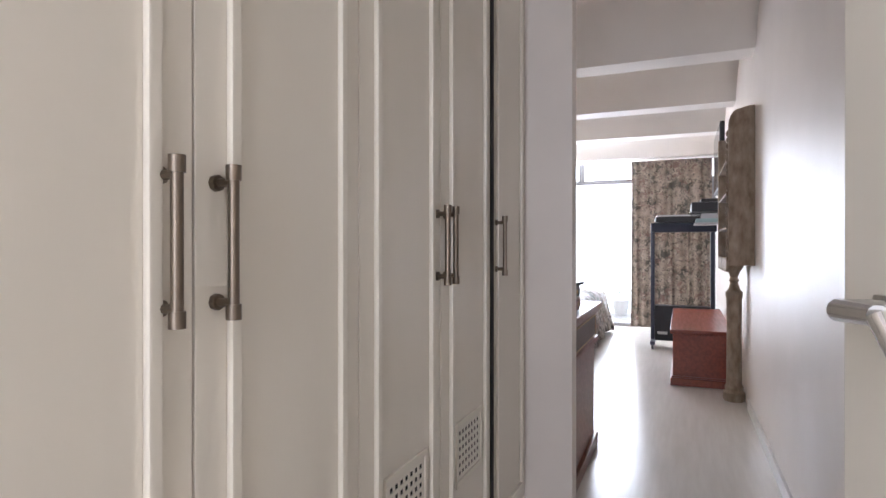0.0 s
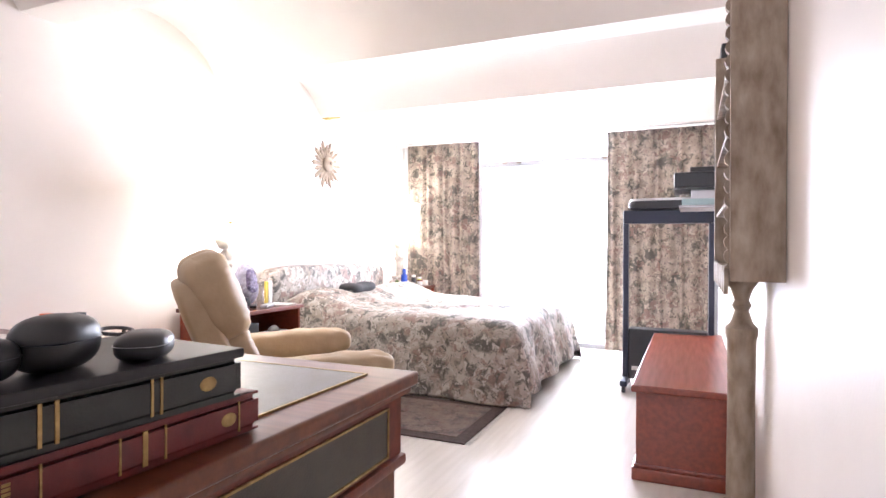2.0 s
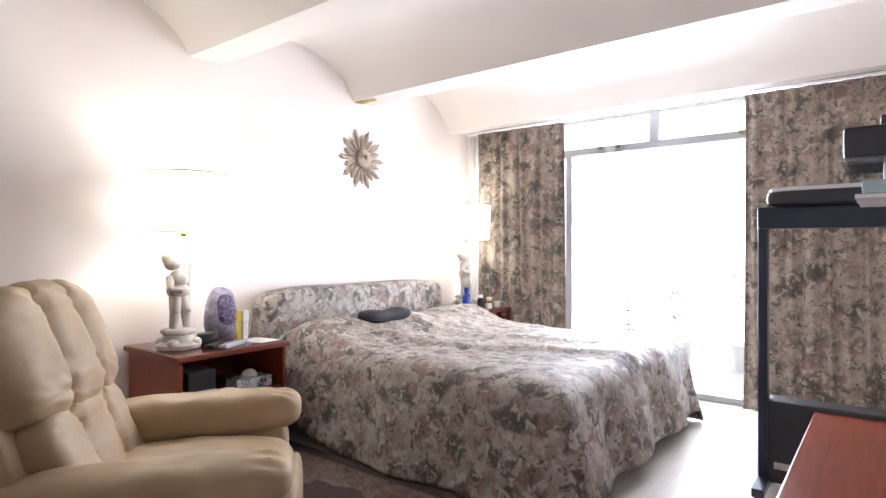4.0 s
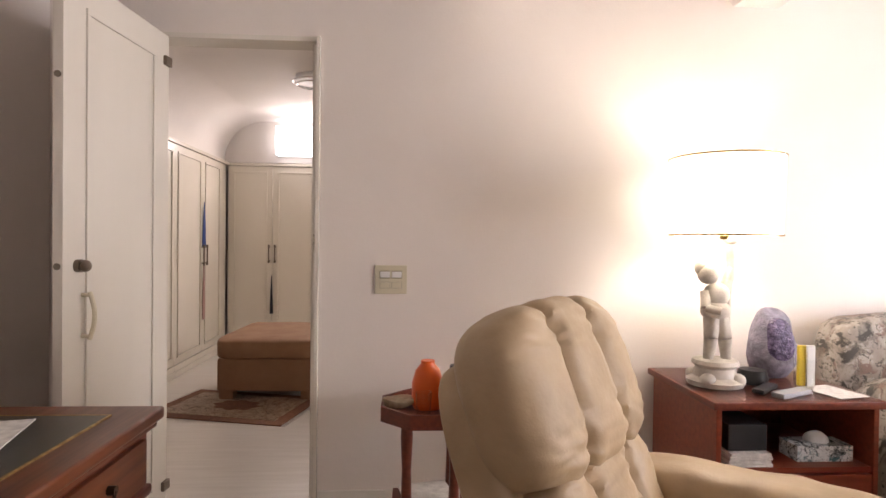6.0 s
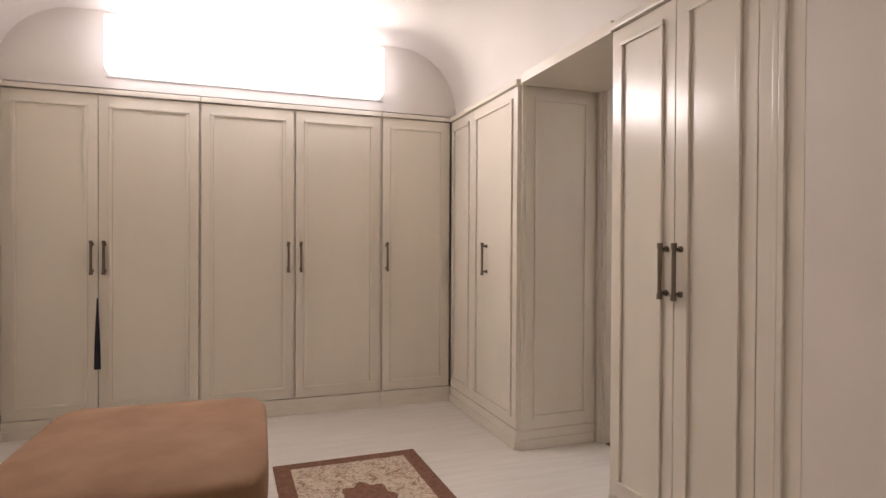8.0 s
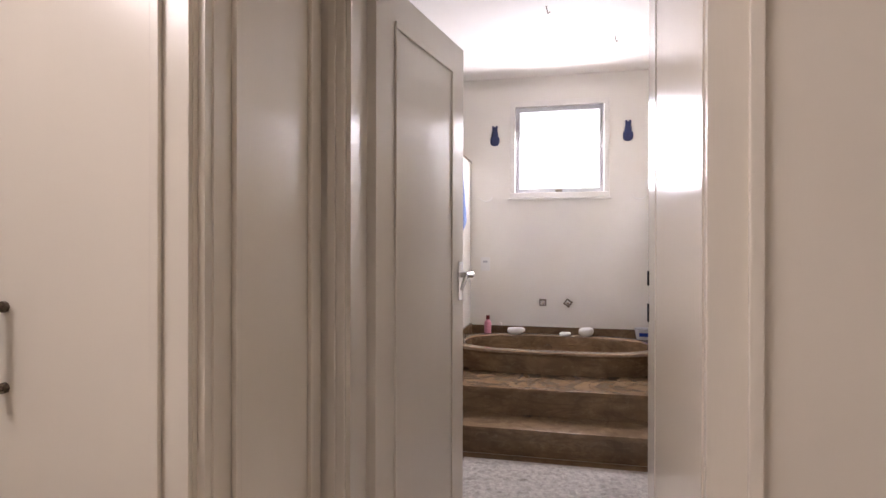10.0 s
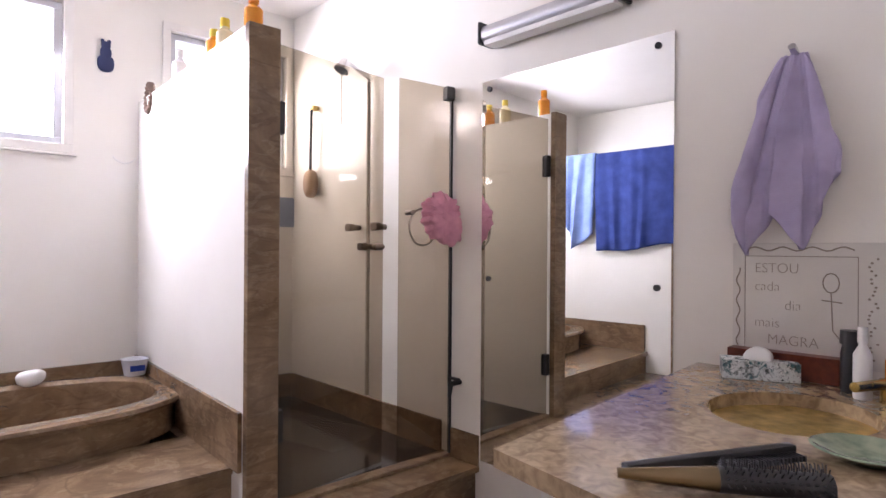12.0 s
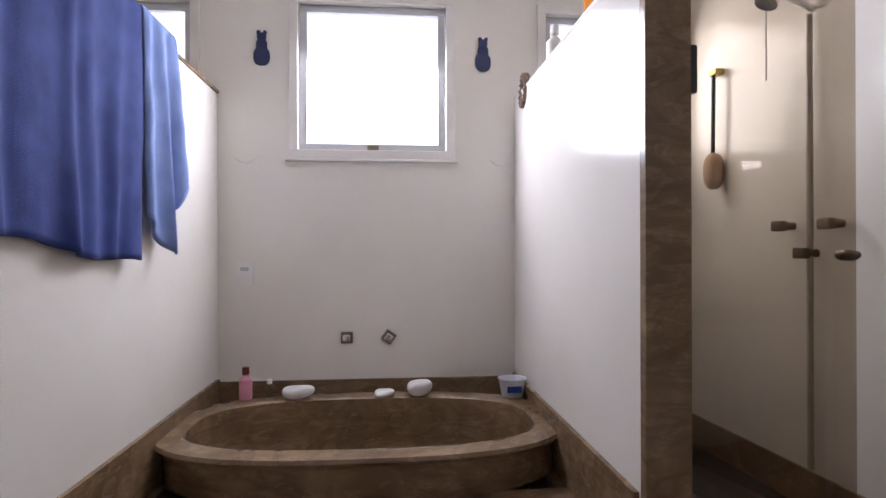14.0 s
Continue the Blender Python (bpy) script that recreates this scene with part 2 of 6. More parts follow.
M_AMETHYST_SHADED = mat("amethyst", (0.03, 0.02, 0.05), (0.16, 0.12, 0.23), 0.25, scale=60, bump=0.8, bscale=90)
M_ROCK = mat("grey_rock", (0.27, 0.25, 0.32), (0.13, 0.12, 0.16), 0.7, scale=30, bump=0.7, bscale=60)
# Darker copy of the ivory plastic, for shade in the switch grooves.
M_IVORY_SHADED = mat("shadowed_ivory", (0.36, 0.32, 0.22), rough=0.5)
# Black for gaps, holes and insides, in place of their shade.
M_RECESS_SHADE = mat("recess_shade_black", (0.012, 0.011, 0.010), rough=0.9)
M_CONCRETE = mat("pale_terrace_tiles", (0.62, 0.60, 0.57), (0.55, 0.53, 0.50), 0.6, scale=4)
M_LEAF = mat("leaf_green", (0.12, 0.19, 0.08), (0.18, 0.26, 0.11), 0.5, scale=30)
M_SUNW = mat("limed_sunburst_wood", (0.42, 0.33, 0.24), (0.28, 0.21, 0.15), 0.6, scale=25, bump=0.2)
M_YELLOW = mat("yellow_plastic", (0.75, 0.55, 0.05), rough=0.35)
M_AMBER = mat("amber_soap", (0.85, 0.30, 0.02), rough=0.2)
M_SASH = mat("dull_grey_sash_paint", (0.30, 0.30, 0.31), (0.25, 0.25, 0.26), 0.45, scale=8)
M_ALU = mat("grey_aluminium", (0.50, 0.50, 0.52), rough=0.4, metal=0.6)


# ---- mesh tools ----
def bm_():
    return bmesh.new()


def box(bm, a, b, bev=0.0, seg=2):
    g = bmesh.ops.create_cube(bm, size=1.0)["verts"]
    for v in g:
        v.co = Vector([a[i] + (v.co[i] + 0.5) * (b[i] - a[i]) for i in range(3)])
    if bev:
        e = {e for v in g for e in v.link_edges}
        bmesh.ops.bevel(bm, geom=list(e), offset=bev, segments=seg, affect="EDGES", profile=0.6)
    return bm


def cyl(bm, p0, p1, r0, r1=None, n=14, caps=True):
    r1 = r0 if r1 is None else r1
    p0, p1 = Vector(p0), Vector(p1)
    d = p1 - p0
    g = bmesh.ops.create_cone(bm, cap_ends=caps, segments=n, radius1=r0, radius2=r1, depth=d.length)["verts"]
    m = Matrix.Translation((p0 + p1) / 2) @ d.to_track_quat("Z", "Y").to_matrix().to_4x4()
    bmesh.ops.transform(bm, matrix=m, verts=g)
    return bm


def lathe(bm, prof, c=(0, 0, 0), n=24):
    rings = []
    for r, z in prof:
        rings.append([bm.verts.new((c[0] + r * math.cos(2 * math.pi * i / n), c[1] + r * math.sin(2 * math.pi * i / n), c[2] + z)) for i in range(n)])
    for a, b in zip(rings, rings[1:]):
        for i in range(n):
            bm.faces.new((a[i], a[(i + 1) % n], b[(i + 1) % n], b[i]))
    if prof[0][0] > 1e-4:
        bm.faces.new(rings[0][::-1])
    if prof[-1][0] > 1e-4:
        bm.faces.new(rings[-1])
    return bm


def puff(bm, a, b, p=3.0, nu=24, nv=14, tilt=None, wob=0.0):
    """A soft, swollen block between the corners a and b; p sets how square it is."""
    c = [(a[i] + b[i]) / 2 for i in range(3)]
    h = [(b[i] - a[i]) / 2 for i in range(3)]

    def sp(v):
        return math.copysign(abs(v) ** (2 / p), v)
    rows = []
    for j in range(nv + 1):
        th = -math.pi / 2 + math.pi * j / nv
        row = []
        for i in range(nu):
            ph = 2 * math.pi * i / nu
            v = Vector((h[0] * sp(math.cos(th)) * sp(math.cos(ph)), h[1] * sp(math.cos(th)) * sp(math.sin(ph)), h[2] * sp(math.sin(th))))
            if wob:
                v += wob * noise.noise_vector((v + Vector(c)) * 9)
            v = (tilt @ v if tilt else v) + Vector(c)
            row.append(bm.verts.new(v))
        rows.append(row)
    for a_, b_ in zip(rows, rows[1:]):
        for i in range(nu):
            bm.faces.new((a_[i], a_[(i + 1) % nu], b_[(i + 1) % nu], b_[i]))
    bmesh.ops.remove_doubles(bm, verts=rows[0] + rows[-1], dist=1e-4)
    return bm


def grid(bm, nu, nv, f):
    vs = [[bm.verts.new(f(i / nu, j / nv)) for i in range(nu + 1)] for j in range(nv + 1)]
    for j in range(nv):
        for i in range(nu):
            bm.faces.new((vs[j][i], vs[j][i + 1], vs[j + 1][i + 1], vs[j + 1][i]))
    return bm


def prism(bm, pts, z0, z1):
    lo, hi = [bm.verts.new((x, y, z0)) for x, y in pts], [bm.verts.new((x, y, z1)) for x, y in pts]
    n = len(pts)
    bm.faces.new(lo[::-1])
    bm.faces.new(hi)
    for i in range(n):
        bm.faces.new((lo[i], lo[(i + 1) % n], hi[(i + 1) % n], hi[i]))
    return bm


def mesh_ob(name, bm, material, smooth=True):
    bmesh.ops.recalc_face_normals(bm, faces=bm.faces[:])
    me = bpy.data.meshes.new(name)
    bm.to_mesh(me)
    bm.free()
    me.materials.append(material)
    if smooth:
        me.shade_smooth()
        me.set_sharp_from_angle(angle=radians(38))
    ob = new(name, me)
    if smooth:
        wn_ = ob.modifiers.new("even_faces", "WEIGHTED_NORMAL")
        wn_.keep_sharp, wn_.weight = True, 80
    return ob


def part(name, bm, material, parent, label=""):
    ob = mesh_ob(name, bm, material)
    ob.parent = parent
    return tagged(ob, label)


def thing(name, m, label, category, group=""):
    ob = new(name)
    ob.empty_display_size = 0.1
    ob.matrix_world = m
    ob.matrix_basis = m
    return tagged(ob, label, category, group)


def solid(name, bm, material, label, category, group="", m=None):
    ob = mesh_ob(name, bm, material)
    if m is not None:
        ob.matrix_basis = m
    return tagged(ob, label, category, group)


def structure(name, bm, material, label=""):
    return tagged(mesh_ob(name, bm, material), label or name.replace("_", " "), "", "", "structure")


def at(x, y, z=0.0, rz=0.0):
    return pose(x, y, z, 0, 0, rz)


# ---- the large structure ----
XR, XL, YW = 0.985, -2.55, 7.50
b = bm_()
box(b, (-7.2, -2.2, -0.12), (1.2, 8.3, 0.0))
structure("floor", b, M_FLOOR, "pale whitish board floor with a soft sheen")

b = bm_()
box(b, (XR, -2.2, 0), (XR + 0.15, YW + 0.1, 2.9))
structure("wall_right", b, M_WALL, "cream painted bedroom wall with television")
b = bm_()
box(b, (XL - 0.12, 2.75, 0), (XL, YW + 0.1, 2.9))
box(b, (XL - 0.12, 2.03, 2.1), (XL, 2.75, 2.9))
box(b, (XL - 0.12, 0.5, 0), (XL, 2.03, 2.9))
structure("wall_left", b, M_WALL, "cream painted wall behind the bed with a closet doorway")
b = bm_()
box(b, (XL - 0.12, 1.50, 0), (0.184, 1.592, 2.9))
structure("wall_stub", b, M_WALL, "cream partition wall end beside the wardrobe")
b = bm_()
box(b, (XL - 0.12, YW, 2.32), (XR, YW + 0.1, 2.9))
box(b, (XL - 0.12, YW, 0), (-2.40, YW + 0.1, 2.32))
structure("wall_window", b, M_WALL, "cream wall over the sliding window")
# Unseen wall, added to close off the hall.
b = bm_()
box(b, (-0.65, -2.35, 0), (XR + 0.15, -2.2, 2.9))
structure("wall_back", b, M_WALL, "cream wall added out of view to close the hall end")

# vaulted bedroom ceiling: flat-bottomed beams with shallow arches between
b = bm_()
prof = []
beams = [-2.1, -0.75, 0.60, 1.94, 3.275, 4.652, 5.966]
for i, y0 in enumerate(beams):
    prof += [(y0, 2.305), (y0 + 0.212, 2.305)]
    y1 = beams[i + 1] if i + 1 < len(beams) else 7.18
    zb = 2.305 if i + 1 < len(beams) else 2.25
    for k in range(1, 12):
        u = k / 12
        prof.append((y0 + 0.212 + (y1 - y0 - 0.212) * u, 2.305 + (zb - 2.305) * u + 0.30 * (1 - (2 * u - 1) ** 2) ** 0.75))
prof += [(7.18, 2.25), (7.30, 2.25), (7.30, 2.32), (7.52, 2.32)]
lo = [[b.verts.new((x, y, z)) for y, z in prof] for x in (XL, XR)]
for i in range(len(prof) - 1):
    b.faces.new((lo[0][i], lo[0][i + 1], lo[1][i + 1], lo[1][i]))
top = [[b.verts.new((x, y, 2.92)) for y in (-2.2, 7.52)] for x in (XL, XR)]
b.faces.new((top[0][0], top[0][1], top[1][1], top[1][0]))
structure("ceiling_bedroom", b, M_CEIL, "pale vaulted ceiling with plaster beams")
b = bm_()
box(b, (-2.56, -2.2, 2.9), (1.2, 7.7, 3.0))
structure("roof_slab", b, M_CEIL, "plain slab over the bedroom")

# closet shell
b = bm_()
box(b, (-7.1, 0.45, 0), (XL - 0.12, 0.57, 2.9))
box(b, (-7.1, 0.45, 0), (-6.98, 4.6, 2.9))
structure("wall_closet", b, M_WALL, "closet outer walls")
b = bm_()
pr = [(0.57, 2.05), (1.13, 2.05)]
for k in range(0, 9):
    a = math.pi / 2 * k / 8
    pr.append((1.13 + 0.42 * (1 - math.cos(a)), 2.05 + 0.44 * math.sin(a)))
for k in range(8, -1, -1):
    a = math.pi / 2 * k / 8
    pr.append((3.90 - 0.42 * (1 - math.cos(a)), 2.05 + 0.44 * math.sin(a)))
pr.append((4.5, 2.05))
ve = [[b.verts.new((x, y, z)) for y, z in pr] for x in (-6.99, XL - 0.1)]
for i in range(len(pr) - 1):
    b.faces.new((ve[0][i], ve[0][i + 1], ve[1][i + 1], ve[1][i]))
structure("ceiling_closet", b, M_CEIL, "coved closet ceiling")
b = bm_()
box(b, (-7.1, 0.4, 2.5), (XL - 0.1, 4.5, 2.6))
structure("roof_closet", b, M_CEIL, "plain slab over the closet")
b = bm_()
box(b, (-3.64, 3.87, 0), (XL - 0.12, 3.99, 2.9))
structure("wall_closet_side", b, M_WALL, "cream closet wall beside the bathroom passage")
b = bm_()
box(b, (-5.28, 3.86, 2.0), (-4.49, 4.39, 2.05))
structure("ceiling_passage", b, M_CABINET, "low passage ceiling panel")

# bathroom shell
DL, DR, DY0, DY1 = -5.254, -4.48, 4.39, 4.50
b = bm_()
box(b, (-7.1, DY0, 0), (DL, DY1, 2.75))
box(b, (DR, DY0, 0), (XL - 0.12, DY1, 2.75))
box(b, (DL, DY0, 2.05), (DR, DY1, 2.75))
structure("wall_bath_door", b, M_BWALL, "white bathroom wall with the door")


def WX(y):
    """The mirror wall runs three degrees out of square."""
    return -3.0 - 0.0509 * (y - 5.9)


def on_wall(y, z):
    """Turns and sets back a thing drawn for a square wall at x = -3.06 round (y, z)."""
    k = 1.918 / (1.79 + 0.0509 * (y - 4.56))
    y1, z1 = 4.56 + (y - 4.56) * k, 1.2 + (z - 1.2) * k
    return at(WX(y1), y1, z1, 2.91) @ Matrix.Diagonal((k, k, k, 1)) @ Matrix.Translation((3.06, -y, -z))


b = bm_()
prism(b, [(WX(DY1), DY1), (-2.67, DY1), (-2.67, 8.07), (WX(8.07), 8.07)], 0, 2.75)
structure("wall_mirror", b, M_BWALL, "glossy white bathroom wall behind mirror and vanity")
b = bm_()
box(b, (-7.1, DY1, 0), (-6.95, 8.07, 2.75))
structure("wall_toilet", b, M_BWALL, "glossy white wall of the toilet corner")
WINS = [("tub", -5.19, -4.43, 1.72, 2.48), ("shower", -3.90, -3.17, 1.72, 2.46), ("toilet", -6.45, -5.72, 1.72, 2.46)]
b = bm_()
box(b, (-7.1, 8.07, 0), (-2.67, 8.2, 1.72))
xs = [-7.1, -6.45, -5.72, -5.19, -4.43, -3.90, -3.17, -2.67]
for i in range(0, 8, 2):
    box(b, (xs[i], 8.07, 1.72), (xs[i + 1], 8.2, 2.75))
box(b, (-6.45, 8.07, 2.46), (-5.72, 8.2, 2.75))
box(b, (-5.19, 8.07, 2.48), (-4.43, 8.2, 2.75))
box(b, (-3.90, 8.07, 2.46), (-3.17, 8.2, 2.75))
structure("wall_bath_window", b, M_BWALL, "glossy white bathroom wall with three small windows")
b = bm_()
box(b, (-7.1, 4.5, 2.74), (-2.67, 8.2, 2.85))
structure("ceiling_bath", b, M_CEIL, "white bathroom ceiling")
b = bm_()
box(b, (-5.70, 6.445, 0), (-5.59, 8.07, 2.0))
structure("partition_left", b, M_BWALL, "white low partition wall beside the tub")
b = bm_()
box(b, (-4.066, 6.545, 0), (-3.945, 8.07, 2.0))
structure("partition_shower", b, M_BWALL, "white low partition wall between tub and shower")


b = bm_()
box(b, (-6.95, 4.39, 0.0), (-2.92, 6.37, 0.005))
structure("floor_bath", b, M_STONE, "brown marble bathroom floor")


def steps():
    o = thing("bath_steps", at(-4.8, 6.36), "brown marble steps up to the sunken tub", "steps")
    s = bm_()
    box(s, (-2.15, 0.012, 0.006), (1.80, 1.708, 0.14))
    part("riser", s, M_STONE, o)
    s = bm_()
    box(s, (-2.15, -0.012, 0.14), (1.80, 1.708, 0.17), 0.006)
    part("tread", s, M_STONE, o)
    s = bm_()
    box(s, (-0.79, 0.292, 0.171), (0.734, 0.77, 0.31))
    part("riser", s, M_STONE, o)
    s = bm_()
    box(s, (-0.79, 0.275, 0.31), (0.734, 0.77, 0.34), 0.006)
    part("tread", s, M_STONE, o)
    for a, c in (((-0.79, 1.53, 0.171), (0.734, 1.708, 0.34)), ((-0.79, 0.77, 0.171), (-0.74, 1.53, 0.34)), ((0.68, 0.77, 0.171), (0.734, 1.53, 0.34))):
        s = bm_()
        box(s, a, c)
        part("ledge", s, M_STONE, o)
    for a, c in (((-0.79, 1.69, 0.342), (0.734, 1.706, 0.544)), ((-0.788, 0.30, 0.342), (-0.772, 1.688, 0.56)), ((0.716, 0.19, 0.342), (0.732, 1.688, 0.565))):
        s = bm_()
        box(s, a, c)
        part("skirting", s, M_STONE, o)


steps()
for nm, px0, px1, py in (("partition_end_left", -5.71, -5.58, 6.41), ("partition_end_shower", -4.068, -3.943, 6.508)):
    b = bm_()
    box(b, (px0, py, 0.171 if py > 6.3 else 0.006), (px1, py + 0.035, 2.012), 0.004)
    structure(nm, b, M_STONE, "brown marble end slab of the partition")


def tub():
    """Stadium-shaped marble tub with a rolled rim."""
    o = thing("bathtub", at(-4.825, 7.505, 0.342), "brown marble oval bathtub with rounded rim set on steps", "bathtub")
    hx, hy, n = 0.795, 0.455, 64

    def ring(off, z, bmx):
        vs = []
        for i in range(n):
            a = 2 * math.pi * i / n
            c, s = math.cos(a), math.sin(a)
            p_ = 2.8
            vs.append(bmx.verts.new(((hx - off) * math.copysign(abs(c) ** (2 / p_), c), (hy - off) * math.copysign(abs(s) ** (2 / p_), s), z)))
        return vs

    def skin(levels, name):
        s = bm_()
        rs = [ring(o_, z, s) for o_, z in levels]
        for r0, r1 in zip(rs, rs[1:]):
            for i in range(n):
                s.faces.new((r0[i], r0[(i + 1) % n], r1[(i + 1) % n], r1[i]))
        return s, rs
    s, _ = skin([(0.02, 0.0), (0.02, 0.128)], "side")
    part("apron", s, M_STONE, o)
    s, _ = skin([(0.02, 0.128), (-0.005, 0.130), (-0.012, 0.143), (-0.005, 0.157), (0.01, 0.16), (0.085, 0.16), (0.098, 0.15), (0.10, 0.128)], "rim")
    part("rim", s, M_STONE, o)
    s, rs = skin([(0.10, 0.128), (0.108, 0.0), (0.12, -0.10), (0.16, -0.155), (0.22, -0.165)], "bowl")
    s.faces.new(rs[-1])
    part("basin", s, M_STONE, o)
    for x in (-0.07, 0.13):
        s = bm_()
        cyl(s, (x, 0.315, 0.05), (x, 0.345, 0.05), 0.036, n=20)
        part("water_jet", s, M_STONE, o)


tub()

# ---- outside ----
# Glowing sheet added outside so the windows blow out to white.
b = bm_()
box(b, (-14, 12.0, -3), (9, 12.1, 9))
tagged(mesh_ob("backdrop", b, glowing("glowing_sky_white", (0.96, 0.98, 1.0), 2.2)), "glowing white backdrop standing for the blown-out sky", "", "", "structure")
b = bm_()
box(b, (-2.6, 7.6, -0.14), (1.2, 9.4, -0.02))
structure("terrace", b, M_CONCRETE, "pale tiled terrace outside the window")
b = bm_()
box(b, (-60, 8.2, -3.2), (60, 90, -3.0))
structure("ground", b, M_CONCRETE, "pale ground far below")


def potted_plant(x, y, h):
    o = thing("potted_plant", at(x, y, -0.02), "leafy green plant in a pale pot on the terrace", "plant", "terrace plants")
    s = bm_()
    lathe(s, [(0.10, 0), (0.14, 0.22), (0.15, 0.24), (0.12, 0.24)])
    part("pot", s, M_WHITE, o)
    s = bm_()
    for i in range(46):
        a, r, z = random.uniform(0, 6.28), random.uniform(0.02, 0.22), 0.25 + random.uniform(0, h)
        c = Vector((r * math.cos(a), r * math.sin(a), z))
        t = Vector((math.cos(a), math.sin(a), random.uniform(-0.3, 0.6))) * 0.10
        w = t.cross(Vector((0, 0, 1))).normalized() * 0.022
        vs = [s.verts.new(c), s.verts.new(c + t * 0.5 + w), s.verts.new(c + t), s.verts.new(c + t * 0.5 - w)]
        s.faces.new(vs)
    part("leaves", s, M_LEAF, o)


potted_plant(-0.95, 9.0, 0.5)
potted_plant(-0.35, 9.1, 0.7)
potted_plant(-1.5, 9.1, 0.4)


# ---- windows and doors ----
def window_bath(n, x0, x1, z0, z1):
    o = tagged(new("window_%d" % n), "painted wooden window with frosted bright pane", "window", "", "structure")
    o.location = (x0, 8.07, z0)
    w, h = x1 - x0, z1 - z0
    s = bm_()
    for a, c in (((-0.045, -0.018, -0.045), (w + 0.045, 0.0, 0.0)), ((-0.045, -0.018, h), (w + 0.045, 0.0, h + 0.045)), ((-0.045, -0.018, 0.0), (0.0, 0.0, h)), ((w, -0.018, 0.0), (w + 0.045, 0.0, h))):
        box(s, a, c, 0.004)
    part("window_frame", s, M_TRIM, o)
    s = bm_()
    for a, c in (((0.002, 0.03, 0.002), (w - 0.002, 0.07, 0.04)), ((0.002, 0.03, h - 0.04), (w - 0.002, 0.07, h - 0.002)), ((0.002, 0.03, 0.04), (0.04, 0.07, h - 0.04)), ((w - 0.04, 0.03, 0.04), (w - 0.002, 0.07, h - 0.04))):
        box(s, a, c, 0.004)
    part("sash", s, M_ALU, o, "grey metal sash")
    s = bm_()
    box(s, (w / 2 - 0.03, 0.015, 0.005), (w / 2 + 0.03, 0.03, 0.03), 0.004)
    part("latch", s, M_STEEL, o)
    s = bm_()
    box(s, (0.03, 0.045, 0.03), (w - 0.03, 0.051, h - 0.03))
    p = part("pane", s, M_GLASS, o)
    p.visible_shadow = False
    s = bm_()
    box(s, (-0.06, -0.03, -0.06), (w + 0.06, -0.002, -0.047), 0.003)
    part("window_sill", s, M_TRIM, o)


for i, (nm, x0, x1, z0, z1) in enumerate(WINS):
    window_bath(i + 2, x0, x1, z0, z1)

o = tagged(new("window_1"), "wide white metal sliding window with transom lights", "window", "", "structure")
o.location = (0, YW + 0.02, 0)
for a, c in (((-2.40, 0, 2.25), (XR - 0.005, 0.06, 2.315)), ((-2.40, 0, 1.96), (XR - 0.005, 0.05, 2.02)), ((-0.77, 0, 2.02), (-0.70, 0.05, 2.25)), ((-2.40, 0, 0.003), (XR - 0.005, 0.06, 0.05)), ((-2.395, 0, 0.05), (-2.33, 0.05, 1.96)), ((-0.06, 0.0, 0.05), (0.0, 0.05, 1.96)), ((0.92, 0, 0.05), (XR - 0.005, 0.05, 1.96)), ((-1.50, 0.0, 0.05), (-1.44, 0.05, 1.96))):
    s = bm_()
    box(s, a, c, 0.004)
    part("window_frame", s, M_SASH, o)
for x0, x1, z0, z1 in ((-2.33, -0.77, 2.02, 2.25), (-0.70, 0.97, 2.02, 2.25), (-2.33, -1.5, 0.05, 1.96), (-1.44, -0.06, 0.05, 1.96), (0.0, 0.92, 0.05, 1.96)):
    s = bm_()
    box(s, (x0, 0.02, z0), (x1, 0.026, z1))
    part("pane", s, M_GLASS, o).visible_shadow = False
for x in (-1.18, -1.02, -0.1):
    s = bm_()
    box(s, (x - 0.02, -0.02, 1.99), (x + 0.02, 0.0, 2.02), 0.004)
    part("latch", s, M_STEEL, o)

b = bm_()
box(b, (XR - 0.014, -2.19, 0), (XR, 3.6, 0.07), 0.003)
structure("baseboard", b, M_TRIM, "low white baseboard")
b = bm_()
box(b, (XL, 2.76, 0), (XL + 0.014, 4.2, 0.07), 0.003)
structure("baseboard", b, M_TRIM, "low white baseboard")


def lever(o, x, y, z, sy, dx, plate=0.15):
    s = bm_()
    box(s, (x - 0.02, min(y, y + sy * 0.008), z - plate * 0.66), (x + 0.02, max(y, y + sy * 0.008), z + plate * 0.34), 0.003)
    cyl(s, (x, y, z), (x, y + sy * 0.05, z), 0.011)
    part("escutcheon", s, M_CHROME, o)
    s = bm_()
    cyl(s, (x, y + sy * 0.05, z), (x + dx * 0.07, y + sy * 0.055, z + 0.002), 0.012, 0.010)
    cyl(s, (x + dx * 0.07, y + sy * 0.055, z + 0.002), (x + dx * 0.105, y + sy * 0.05, z - 0.05), 0.010, 0.007)
    part("door_handle", s, M_CHROME, o, "chrome lever handle")


def panel_leaf(o, w, h, both=True, mtl=None):
    mtl = mtl or M_DOOR
    s = bm_()
    box(s, (0, -0.018, 0.008), (w, 0.018, h - 0.01), 0.003)
    leaf = part("leaf", s, mtl, o)
    for sy in ((-1, 1) if both else (-1,)):
        s = bm_()
        y0, y1 = sorted((sy * 0.018, sy * 0.026))
        i = 0.11
        for a, c in (((i, y0, i), (w - i, y1, i + 0.022)), ((i, y0, h - i - 0.022), (w - i, y1, h - i)), ((i, y0, i + 0.022), (i + 0.022, y1, h - i - 0.022)), ((w - i - 0.022, y0, i + 0.022), (w - i, y1, h - i - 0.022))):
            box(s, a, c, 0.003)
        m_ = part("moulding", s, mtl, o)
    return leaf


